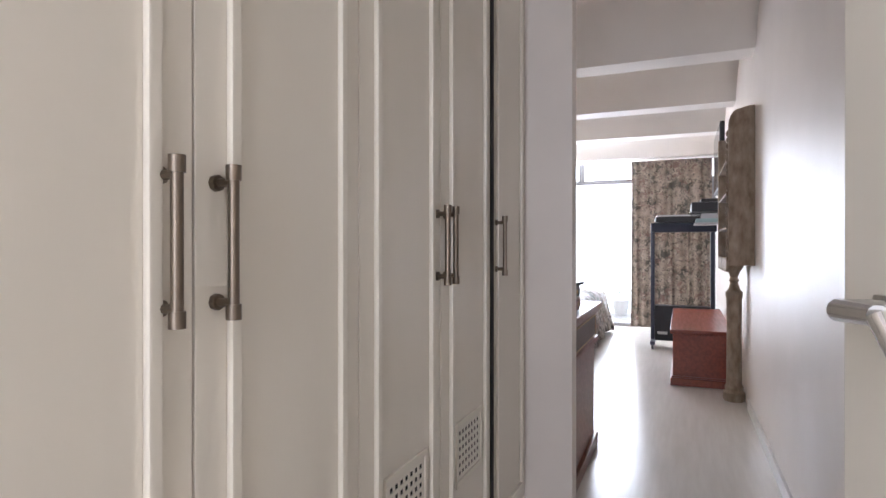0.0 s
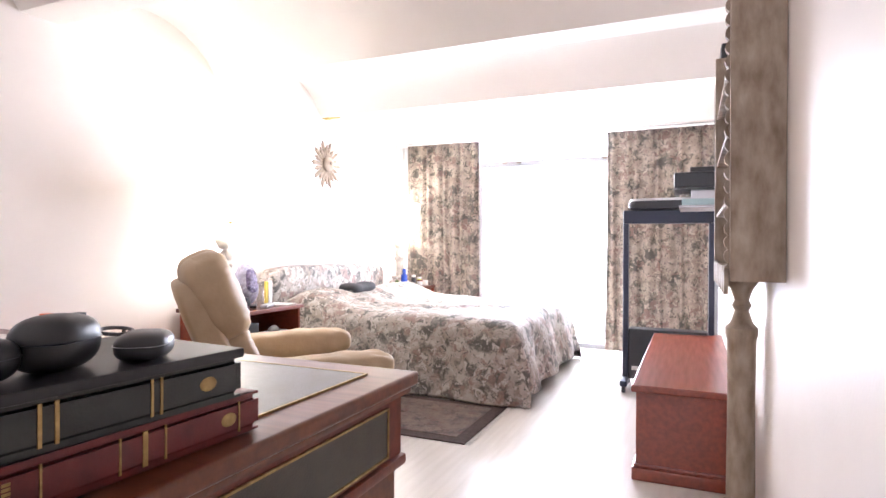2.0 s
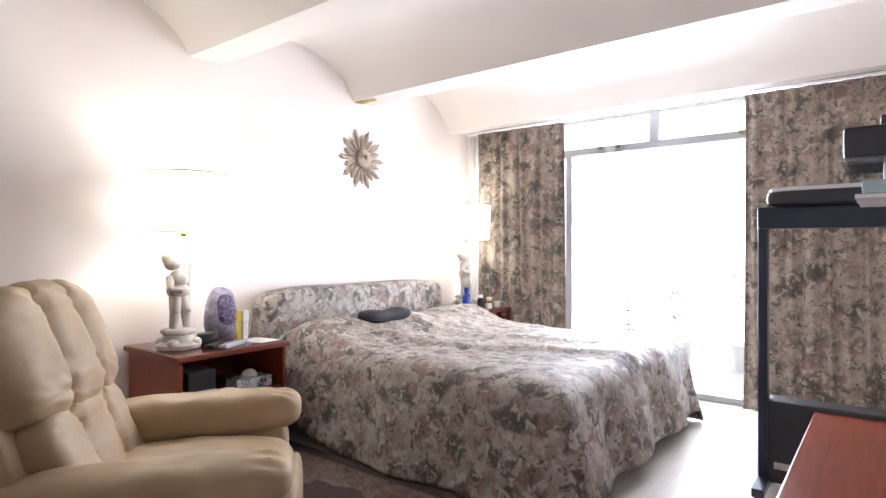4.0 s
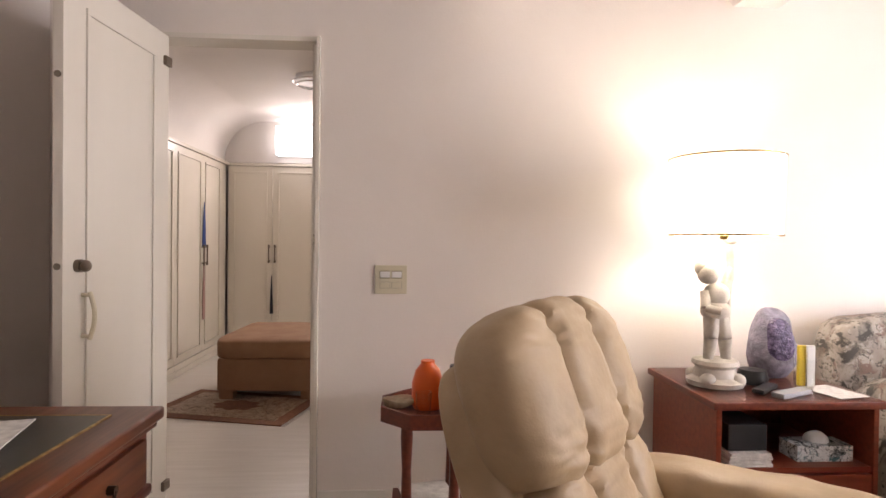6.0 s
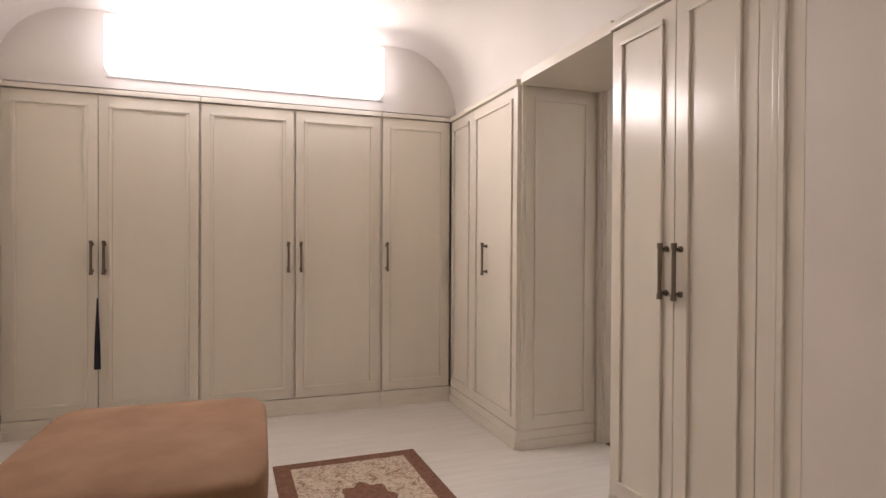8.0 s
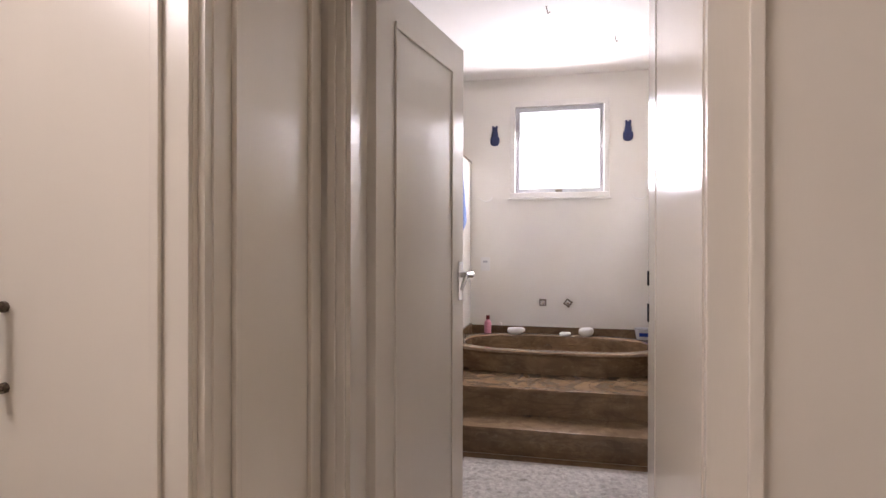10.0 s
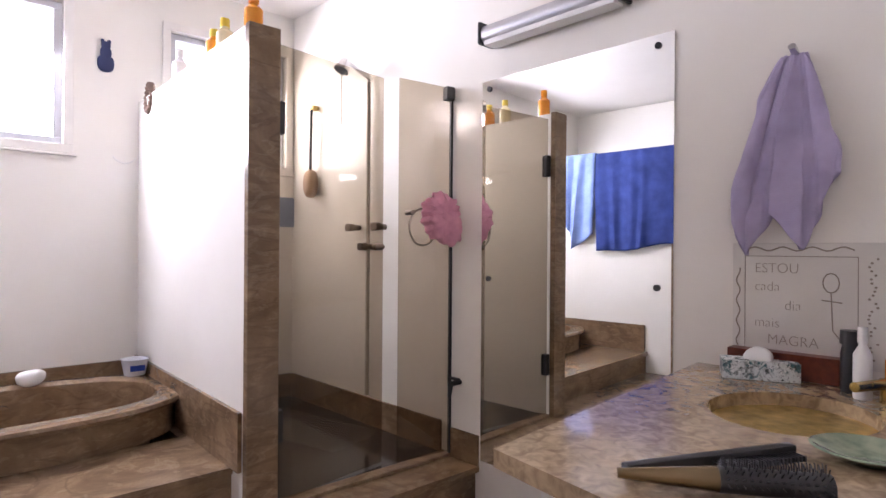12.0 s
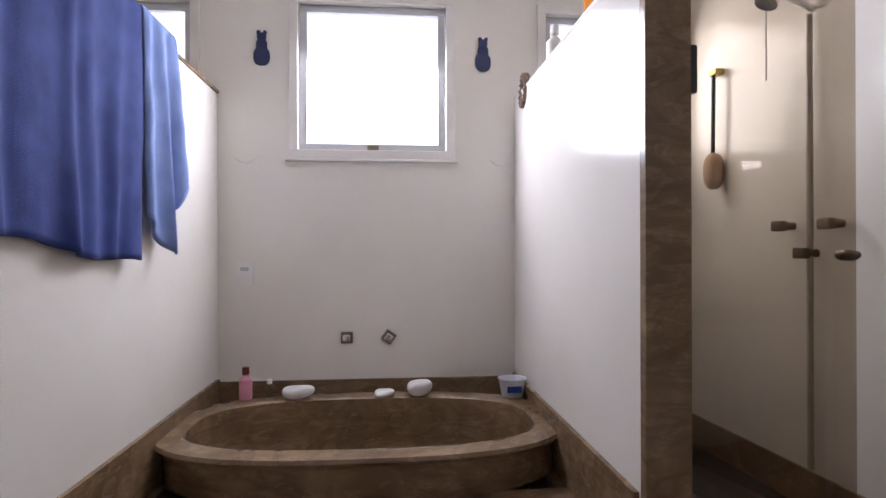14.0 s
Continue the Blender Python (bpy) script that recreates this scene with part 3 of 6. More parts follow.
# closet door, opened into the bedroom
o = tagged(thing("door_1", at(-2.535, 2.085, 0, -5), "white panelled closet door standing open", "door"), kind="structure")
panel_leaf(o, 0.665, 2.085)
s = bm_()
cyl(s, (0.595, 0.018, 1.10), (0.595, 0.035, 1.10), 0.022)
puff(s, (0.575, 0.03, 1.08), (0.615, 0.065, 1.12), 2)
part("knob", s, M_STEEL, o)
s = bm_()
for z in (0.86, 1.0):
    cyl(s, (0.57, 0.018, z), (0.57, 0.045, z), 0.007)
for k in range(8):
    t0, t1 = k / 8, (k + 1) / 8
    cyl(s, (0.57, 0.045 + 0.018 * math.sin(math.pi * t0), 0.85 + 0.16 * t0), (0.57, 0.045 + 0.018 * math.sin(math.pi * t1), 0.85 + 0.16 * t1), 0.008, n=8)
part("pull_handle", s, M_IVORY, o)
s = bm_()
for z in (1.96, 0.12):
    box(s, (0.0, 0.018, z - 0.02), (0.05, 0.034, z + 0.02), 0.004)
part("bolt", s, M_STEEL, o)
s = bm_()
for z in (1.72, 1.10):
    cyl(s, (0.655, 0.0, z), (0.669, 0.0, z), 0.011, n=12)
part("lock", s, M_STEEL, o)
b = bm_()
for a, c in (((XL - 0.125, 2.03, 0), (XL - 0.02, 2.042, 2.1)), ((XL - 0.125, 2.738, 0), (XL + 0.022, 2.756, 2.1)), ((XL - 0.122, 2.716, 0), (XL - 0.03, 2.738, 2.08)), ((XL - 0.125, 2.042, 2.08), (XL + 0.004, 2.735, 2.102))):
    box(b, a, c, 0.003)
structure("trim_closet_door", b, M_DOOR, "white lacquered door lining")
o = thing("strike_plate", at(XL - 0.002, 2.738, 1.18), "worn metal strike plate with chipped paint round it", "strike plate")
o.matrix_basis = at(XL - 0.002, 2.738, 1.18) @ Matrix.Diagonal((0.95, 1, 0.74, 1))
s = bm_()
prism(s, [(0.023 * math.cos(6.283 * i / 14) * (1 + 0.22 * math.sin(i * 5.1)), 0.068 * math.sin(6.283 * i / 14) * (1 + 0.12 * math.sin(i * 3.7))) for i in range(14)], 0.0, 0.0015)
bmesh.ops.rotate(s, matrix=Matrix.Rotation(radians(90), 3, "X"), verts=s.verts[:])
part("chipped_paint", s, mat("bare_primer", (0.72, 0.66, 0.55), (0.42, 0.30, 0.19), 0.7, scale=60, bump=0.4, bscale=120), o)
part("plate", box(bm_(), (-0.015, -0.005, -0.048), (0.015, -0.0016, 0.052), 0.001), M_IVORY, o)
# Raised black oval stands for the shade in the bolt hole.
s = bm_()
cyl(s, (0, -0.0062, 0.0), (0, -0.0045, 0.0), 0.0105, n=20)
for v in s.verts:
    v.co.z *= 1.5
part("bolt_hole_shade", s, M_RECESS_SHADE, o)
part("wood_chip", box(bm_(), (-0.014, -0.0064, 0.045), (0.014, -0.005, 0.056), 0.001), M_DESK, o)
for z in (-0.031, 0.031):
    part("screw_hole", cyl(bm_(), (0, -0.0062, z), (0, -0.0045, z), 0.0055, n=12), mat("dark_rust", (0.10, 0.055, 0.03), rough=0.8), o)

# hall door, half open towards the hall
o = tagged(thing("door_2", at(0.962, -0.62, 0, 106), "white hall door standing half open", "door"), kind="structure")
panel_leaf(o, 0.745, 2.06)
lever(o, 0.66, 0.018, 1.015, 1, -1, 0.045)

# bathroom door, opened inwards
o = tagged(thing("door_3", at(DL + 0.02, DY1 + 0.012, 0, 80.5), "white panelled bathroom door standing open", "door"), kind="structure")
panel_leaf(o, 0.70, 2.02)
lever(o, 0.655, -0.018, 1.13, -1, -1)
b = bm_()
for x0, x1 in ((DL - 0.07, DL), (DR, DR + 0.07)):
    box(b, (x0, DY0 - 0.016, 0), (x1, DY0, 2.05), 0.005)
    xm = (x0 + x1) / 2
    box(b, (xm - 0.012, DY0 - 0.026, 0), (xm + 0.012, DY0 - 0.016, 2.05), 0.005)
    box(b, (x0, DY1, 0), (x1, DY1 + 0.014, 2.05), 0.005)
box(b, (DL, DY0 - 0.004, 0), (DL + 0.012, DY1 + 0.004, 2.05))
box(b, (DR - 0.012, DY0 - 0.004, 0), (DR, DY1 + 0.004, 2.05))
structure("trim_bath_door", b, M_DOOR, "white moulded bathroom door casing")
o = thing("strike_plate", at(DR - 0.012, 4.488, 0), "metal strike plate of the bathroom door", "strike plate")
# No holes cut: black blocks carry the shade of both bolt holes.
for z, h in ((1.05, 0.045), (1.14, 0.037)):
    s = bm_()
    box(s, (-0.004, -0.005, z), (0.0, 0.007, z + h), 0.001)
    part("bolt_hole_shade", s, M_RECESS_SHADE, o)


# ---- wardrobes ----
def handle(o, x, y, z, ln):
    s = bm_()
    cyl(s, (x, y - 0.032, z - ln / 2), (x, y - 0.032, z + ln / 2), 0.0075, n=10)
    for k in (-1, 1):
        cyl(s, (x, y - 0.032, z + k * ln * 0.5), (x, y - 0.032, z + k * ln * 0.40), 0.010, n=10)
        cyl(s, (x, y, z + k * ln * 0.39), (x, y - 0.032, z + k * ln * 0.39), 0.006, n=8)
        cyl(s, (x, y, z + k * ln * 0.39), (x, y - 0.008, z + k * ln * 0.39), 0.011, n=8)
    return part("handle", s, M_STEEL, o, "brushed metal bar handle")


def wardrobe(m, w, doors, h=2.0, label="", z0=0.11, depth=0.5, hl=0.2, hz=1.04, open_deg=None, vents=(), cloth=()):
    """Doors: (x0, x1, handle x or None). The unit's front faces -y of its own frame."""
    o = thing("wardrobe", m, label or "cream lacquered built-in wardrobe with panelled doors", "wardrobe", "built-in wardrobes")
    s = bm_()
    box(s, (0, 0.022, 0.0), (w, depth, h + 0.04))
    # An ajar unit's body is painted black as the shade inside it.
    part("body", s, M_RECESS_SHADE if open_deg else M_CABINET, o)
    s = bm_()
    box(s, (0, -0.004, 0.0), (w, 0.02, z0 - 0.006), 0.004)
    box(s, (0, -0.014, 0.0), (w, -0.004, 0.055), 0.004)
    part("toe_kick", s, M_CABINET, o)
    s = bm_()
    box(s, (0, -0.018, h + 0.004), (w, 0.02, h + 0.036), 0.008)
    part("cornice", s, M_CABINET, o)
    for i, (x0, x1, hx) in enumerate(doors):
        d = part("door", box(bm_(), (x0 + 0.002, 0.0, z0), (x1 - 0.002, 0.02, h), 0.002), M_CABINET, o)
        s = bm_()
        k = 0.055
        for a, c in (((x0 + k, -0.012, z0 + k), (x1 - k, 0, z0 + k + 0.02)), ((x0 + k, -0.012, h - k - 0.02), (x1 - k, 0, h - k)), ((x0 + k, -0.012, z0 + k + 0.02), (x0 + k + 0.02, 0, h - k - 0.02)), ((x1 - k - 0.02, -0.012, z0 + k + 0.02), (x1 - k, 0, h - k - 0.02))):
            box(s, a, c, 0.004)
        mo = part("moulding", s, M_CABINET, d)
        if hx is not None:
            handle(d, hx, 0.0, hz, hl)
        if i in vents:
            s = bm_()
            xm = (x0 + x1) / 2
            for q in range(7):
                box(s, (xm - 0.09, -0.004, 0.44 + q * 0.022), (xm + 0.09, 0.0, 0.449 + q * 0.022))
            for q in range(8):
                box(s, (xm - 0.09 + q * 0.0245, -0.0035, 0.44), (xm - 0.082 + q * 0.0245, 0.0, 0.581))
            for a, c in (((xm - 0.105, -0.007, 0.42), (xm + 0.105, 0, 0.438)), ((xm - 0.105, -0.007, 0.583), (xm + 0.105, 0, 0.60)), ((xm - 0.105, -0.007, 0.438), (xm - 0.092, 0, 0.583)), ((xm + 0.092, -0.007, 0.438), (xm + 0.105, 0, 0.583))):
                box(s, a, c, 0.002)
            part("vent_grille", s, M_CABINET, d)
            # Black sheet under the slats, painted as the shade behind the vent.
            part("vent_shade", box(bm_(), (xm - 0.09, -0.001, 0.44), (xm + 0.09, 0.0005, 0.58)), M_RECESS_SHADE, d)
        if open_deg and i in open_deg:
            d.matrix_basis = Matrix.Translation((x1, 0, 0)) @ pose(0, 0, 0, 0, 0, open_deg[i]) @ Matrix.Translation((-x1, 0, 0))
    return o


# hall wardrobes face the right wall
wardrobe(at(0.0, -1.42, 0, 90), 1.27, [(0.0, 0.42, None), (0.42, 0.84, None), (0.84, 1.27, 1.215)], hl=0.200, hz=1.085, h=2.3)
wardrobe(at(0.0, -0.15, 0, 90), 1.23, [(0.0, 0.40, 0.035), (0.40, 0.80, 0.77), (0.80, 1.21, 0.825)], hl=0.200, hz=1.085, h=2.3, vents=(1, 2))
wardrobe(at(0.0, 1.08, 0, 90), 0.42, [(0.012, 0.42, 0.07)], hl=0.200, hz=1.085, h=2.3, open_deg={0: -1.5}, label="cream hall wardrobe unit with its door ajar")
# Black strip painted as the shade between two wardrobe units.
o = thing("door_gap_shade", at(0, 0, 0), "black strip painted as shade in the gap beside the ajar wardrobe door", "gap")
part("gap_shade_strip", box(bm_(), (-0.03, 1.058, 0.11), (0.004, 1.086, 2.3)), M_RECESS_SHADE, o)
b = bm_()
box(b, (-0.55, -1.45, 2.34), (0.0, 1.5, 2.9))
structure("wall_over_wardrobe", b, M_WALL, "plain wall above the hall wardrobes")
b = bm_()
box(b, (-0.65, -2.2, 0), (-0.55, 1.5, 2.9))
structure("wall_behind_wardrobe", b, M_WALL, "plain wall behind the hall wardrobes")
b = bm_()
box(b, (-0.55, -2.2, 0), (0.0, -1.43, 2.9))
structure("wall_hall", b, M_WALL, "plain hall wall")

# closet, row facing the passage side
wardrobe(at(-2.70, 1.165, 0, 180), 1.30, [(0.0, 0.43, None), (0.43, 0.86, 0.82), (0.86, 1.30, None)])
wardrobe(at(-4.00, 1.165, 0, 180), 0.95, [(0.0, 0.44, 0.40), (0.47, 0.95, None)], label="cream closet wardrobe with a slightly proud door")
wardrobe(at(-4.95, 1.165, 0, 180), 1.425, [(0.0, 0.655, 0.615), (0.655, 1.19, 0.70)])
# end row under the light
wardrobe(at(-6.378, 1.165, 0, 90), 1.04, [(0.0, 0.482, 0.45), (0.482, 1.03, 0.515)], depth=0.55)
wardrobe(at(-6.378, 2.205, 0, 90), 1.15, [(0.0, 0.565, 0.53), (0.575, 1.145, 0.61)], depth=0.55)
wardrobe(at(-6.378, 3.355, 0, 90), 0.515, [(0.01, 0.505, 0.04)], depth=0.55)
# passage side
wardrobe(at(-6.37, 3.87, 0, 0), 1.05, [(0.0, 0.40, None), (0.40, 1.035, 0.63)], depth=0.51)
wardrobe(at(-5.315, 3.88, 0, 90), 0.505, [(0.03, 0.48, None)], depth=0.02, label="cream panelled side of the bathroom passage")
wardrobe(at(-4.49, 3.87, 0, 0), 0.85, [(0.0, 0.36, 0.325), (0.36, 0.70, 0.395), (0.70, 0.85, None)], depth=0.51)
b = bm_()
box(b, (-6.99, 1.12, 2.04), (-6.36, 3.92, 2.50))
structure("wall_over_closet", b, M_CEIL, "plaster wall above the end wardrobes")


def cloth_strip(x, y, pts, mtl, label, axis):
    """A narrow hanging bit of cloth caught in a door gap: pts are (z, half width)."""
    s = bm_()
    f, k = [], []
    for z, w in pts:
        d = (w, 0) if axis == "x" else (0, w)
        q = (0, 0.006) if axis == "x" else (0.006, 0)
        f.append((s.verts.new((x - d[0], y - d[1], z)), s.verts.new((x + d[0], y + d[1], z))))
        k.append((s.verts.new((x - d[0] + q[0], y - d[1] + q[1], z)), s.verts.new((x + d[0] + q[0], y + d[1] + q[1], z))))
    for i in range(len(pts) - 1):
        for r in (f, k):
            s.faces.new((r[i][0], r[i][1], r[i + 1][1], r[i + 1][0]))
        for e in (0, 1):
            s.faces.new((f[i][e], k[i][e], k[i + 1][e], f[i + 1][e]))
    ob = solid("garment", s, mtl, label, "clothing", "cloth caught in the doors")


cloth_strip(-5.60, 1.18, [(1.55, 0.004), (1.35, 0.03), (1.12, 0.045)], mat("blue_cotton", (0.03, 0.06, 0.20), rough=0.9), "blue garment caught in the wardrobe door", "x")
cloth_strip(-5.60, 1.18, [(0.95, 0.01), (0.6, 0.035), (0.42, 0.03)], mat("rose_cotton", (0.42, 0.25, 0.22), rough=0.9), "pale rose garment caught in the wardrobe door", "x")
cloth_strip(-4.455, 1.18, [(1.52, 0.004), (1.40, 0.02), (1.36, 0.035)], M_DARKCLOTH, "dark garment corner caught in the wardrobe door", "x")
cloth_strip(-6.366, 1.645, [(0.80, 0.003), (0.55, 0.014), (0.38, 0.018)], M_DARKCLOTH, "black strap hanging from the wardrobe doors", "y")

# Glowing box built in place of the daylight window above the end row.
o = thing("closet_window_glow", at(-6.30, 2.52, 2.10), "long glowing white box standing for the window over the wardrobes", "light fixture")
part("diffuser", box(bm_(), (-0.05, -0.81, 0.01), (0.11, 0.81, 0.32), 0.02), M_WINDOW_GLOW, o)
part("glow_back_plate", box(bm_(), (-0.055, -0.83, 0.005), (-0.045, 0.83, 0.335)), M_WHITE, o)
o = thing("ceiling_lamp", at(-4.55, 2.40, 2.487), "round ceiling lamp with chrome rings", "ceiling lamp")
part("dish", lathe(bm_(), [(0.0, -0.05), (0.13, -0.04), (0.15, -0.02), (0.15, 0.0)]), M_WHITE, o)
for r, z in ((0.17, -0.045), (0.14, -0.065)):
    s = bm_()
    for i in range(28):
        a0, a1 = 2 * math.pi * i / 28, 2 * math.pi * (i + 1) / 28
        cyl(s, (r * math.cos(a0), r * math.sin(a0), z), (r * math.cos(a1), r * math.sin(a1), z), 0.006, n=6, caps=False)
    part("ring", s, M_CHROME, o)


def ottoman():
    o = thing("ottoman", at(-4.71, 2.13, 0, -2), "tan suede ottoman with a thick overhanging cushion", "ottoman")
    part("cushion", puff(bm_(), (-0.50, -0.40, 0.30), (0.50, 0.40, 0.465), 7, 44, 16, wob=0.006), M_OTTO, o)
    part("base", box(bm_(), (-0.465, -0.365, 0.07), (0.465, 0.365, 0.315), 0.02), M_OTTO, o)
    for x in (-0.4, 0.4):
        for y in (-0.3, 0.3):
            part("leg", box(bm_(), (x - 0.05, y - 0.05, 0), (x + 0.05, y + 0.05, 0.072), 0.005), M_OTTO, o)


ottoman()


def rug(name, m, lx, ly, label, field, border, fr=0.08):
    o = thing(name, m, label, "rug")
    part("border", box(bm_(), (-lx / 2, -ly / 2, 0.001), (lx / 2, ly / 2, 0.008), 0.003), border, o)
    part("field", box(bm_(), (-lx / 2 + fr, -ly / 2 + fr, 0.008), (lx / 2 - fr, ly / 2 - fr, 0.0105), 0.001), field, o)
    s = bm_()
    n = 40
    prism(s, [(lx * 0.16 * math.cos(6.283 * i / n) * (1 + 0.12 * math.cos(6.283 * i / n * 8)), ly * 0.16 * math.sin(6.283 * i / n) * (1 + 0.12 * math.cos(6.283 * i / n * 8))) for i in range(n)], 0.0105, 0.012)
    part("medallion", s, border, o)
    for k in (-1, 1):
        s = bm_()
        for i in range(int(ly / 0.02)):
            y = -ly / 2 + 0.01 + i * 0.02
            box(s, (min(k * lx / 2, k * (lx / 2 + 0.03)), y - 0.003, 0.001), (max(k * lx / 2, k * (lx / 2 + 0.03)), y + 0.003, 0.004))
        part("fringe", s, M_PAPER, o)


rug("closet_rug", at(-4.97, 2.97, 0, 1), 1.06, 0.74, "rust and cream patterned rug beside the ottoman", M_RUGC, M_RUGR)
rug("doorway_rug", at(-4.11, 1.94, 0, 76), 1.02, 0.69, "rust and brown patterned rug at the closet doorway", floral("brown_rug_field", (0.12, 0.06, 0.04), (0.36, 0.26, 0.18), (0.44, 0.34, 0.24), (0.22, 0.10, 0.06), 20), M_RUGR)
rug("bedside_rug", at(-1.25, 4.63, 0, 0), 1.75, 0.78, "dark brown woven bedside rug with border", M_RUG, mat("dark_rug_border", (0.07, 0.045, 0.04), (0.04, 0.028, 0.025), 0.95, scale=50, bump=0.3, bscale=200))
o = thing("waste_bin", at(-3.62, 1.30, 0), "dark brown wooden bin by the closet door", "bin")
part("body", box(bm_(), (-0.12, -0.1, 0), (0.12, 0.1, 0.30), 0.008), M_MAHOG, o)


# ---- bedroom furniture ----
def bed():
    o = thing("bed", at(0, 0, 0), "wide bed covered by a floral quilted bedspread", "bed")
    part("mattress", box(bm_(), (-2.33, 5.12, 0.14), (-0.36, 6.86, 0.50), 0.05), M_SHEER, o)
    for x in (-2.2, -0.42):
        for y in (5.22, 6.80):
            part("leg", cyl(bm_(), (x, y, 0), (x, y, 0.15), 0.022, 0.035, 12), M_MAHOG, o)
    x0, x1, y0, y1, top, drop, nx, ny = -2.34, -0.34, 5.09, 6.89, 0.555, 0.50, 96, 110

    def f(u, v):
        X = x0 + u * (x1 - x0 + 0.42)
        Y = y0 - drop + v * (y1 - y0 + 2 * drop)
        ex = max(0.0, X - x1)
        ey = max(0.0, y0 - Y, Y - y1)
        px, py = min(X, x1), min(max(Y, y0), y1)
        sy = -1 if Y < y0 else 1
        down = math.hypot(ex, ey)
        q = Vector((X * 3.1, Y * 3.1, 0))
        n1, n2 = noise.noise(q), noise.noise(q * 2.7 + Vector((5, 1, 2)))
        z = top + 0.15 * math.exp(-((px + 2.05) / 0.30) ** 2) * (0.8 + 0.2 * n1) + 0.012 * n1 + 0.006 * n2
        edge = min(py - y0, y1 - py, (x1 - px) * 1.2)
        z -= 0.05 * max(0.0, 1 - edge / 0.12) ** 2
        # a folded ridge that runs slantwise over the cover
        z += 0.022 * math.exp(-(((py - 5.75) - 0.35 * (px + 1.1)) / 0.05) ** 2) + 0.014 * math.exp(-(((py - 6.15) - 0.3 * (px + 1.2)) / 0.05) ** 2)
        fold = 0.028 * math.sin(X * 9 + 1.2 * n1) * min(1, ey / 0.25) if ey > 0 else 0.028 * math.sin(Y * 10 + n1) * min(1, ex / 0.25)
        zz = z - down
        ox = (0.22 * ex + (fold if ex > ey else 0)) if ex > 0 else 0
        oy = sy * (0.16 * ey + (fold if ey >= ex else 0)) if ey > 0 else 0
        return (px + ox, py + oy, max(0.012, zz))
    cov = part("bedspread", grid(bm_(), nx, ny, f), M_BED, o)
    sm = cov.modifiers.new("thickness", "SOLIDIFY")
    sm.thickness, sm.offset = 0.012, 1
    s = bm_()
    puff(s, (-2.53, 5.02, 0.30), (-2.30, 6.83, 0.895), 7, 52, 18, wob=0.008)
    box(s, (-2.52, 5.06, 0.0), (-2.34, 6.79, 0.5), 0.02)
    part("headboard", s, M_BED, o, "floral slip-covered headboard with rounded corners")


bed()
o = bm_()
puff(o, (-2.08, 5.50, 0.655), (-1.86, 5.94, 0.755), 2.6, 30, 14)
for v in o.verts:
    v.co.z -= 0.022 * math.exp(-((v.co.y - 5.72) / 0.09) ** 2) * (1 if v.co.z > 0.705 else 0)
    v.co.x += 0.03 * math.exp(-((v.co.y - 5.72) / 0.09) ** 2) * (1 if v.co.x < -1.97 else -1)
solid("neck_pillow", o, mat("charcoal_velour", (0.03, 0.03, 0.032), (0.045, 0.045, 0.048), 0.9, bump=0.2, bscale=200), "charcoal contoured neck pillow on the bed", "pillow")


def curtain(x0, x1, label, flare=0.0):
    o = thing("curtain", at(0, 7.34, 0), label, "curtain", "window curtains")
    w = x1 - x0

    def f(u, v):
        z = 0.03 + 2.20 * v
        a = u * w / 0.105 * 2 * math.pi
        amp = 0.028 * (0.7 + 0.5 * noise.noise(Vector((u * 6, 0, 1)))) * (1.0 - 0.25 * v)
        return (x0 + u * w + 0.012 * math.sin(a * 0.5 + v * 2) + flare * (1 - v) * (u - 0.5), amp * math.sin(a + 0.6 * math.sin(v * 3 + u * 9)), z)
    c = part("cloth", grid(bm_(), 170, 14, f), M_CURT, o)
    sm = c.modifiers.new("thickness", "SOLIDIFY")
    sm.thickness = 0.004


curtain(-2.32, -1.41, "floral brown curtain drawn aside by the bed")
curtain(-0.06, 0.93, "floral brown curtain drawn aside by the exercise machine")
o = thing("curtain_rail", at(0, 7.34, 2.235), "white curtain rail under the ceiling edge", "curtain rail")
part("rail", box(bm_(), (-2.45, -0.02, 0.0), (0.97, 0.02, 0.014), 0.003), M_TRIM, o)
o = thing("lining_curtain", at(0, 7.42, 0), "narrow white curtain lining beside the wall", "curtain")
part("cloth", grid(bm_(), 20, 8, lambda u, v: (-2.46 + 0.12 * u, 0.012 * math.sin(u * 14), 0.03 + 2.2 * v)), M_SHEER, o).modifiers.new("thickness", "SOLIDIFY").thickness = 0.004


def nightstand(m, label):
    o = thing("nightstand", m, label, "nightstand", "bedside tables")
    part("tabletop", box(bm_(), (-0.29, -0.33, 0.60), (0.29, 0.33, 0.628), 0.006), M_MAHOG, o)
    part("glass_top", box(bm_(), (-0.28, -0.32, 0.628), (0.28, 0.32, 0.634), 0.002), M_GLASS, o)
    for y in (-0.31, 0.29):
        part("side_panel", box(bm_(), (-0.27, y, 0.06), (0.27, y + 0.02, 0.60), 0.003), M_CHERRY, o)
    part("back_panel", box(bm_(), (-0.27, -0.29, 0.06), (-0.255, 0.29, 0.60)), M_MAHOG, o)
    part("shelf", box(bm_(), (-0.255, -0.29, 0.36), (0.26, 0.29, 0.38)), M_CHERRY, o)
    for z in (0.08, 0.225):
        d = part("drawer", box(bm_(), (0.25, -0.285, z), (0.272, 0.285, z + 0.13), 0.004), M_CHERRY, o)
        part("knob", puff(bm_(), (0.272, -0.014, z + 0.05), (0.298, 0.014, z + 0.078), 2, 12, 8), M_BRASS, d)
    part("plinth", box(bm_(), (-0.26, -0.30, 0.0), (0.255, 0.30, 0.07), 0.004), M_MAHOG, o)


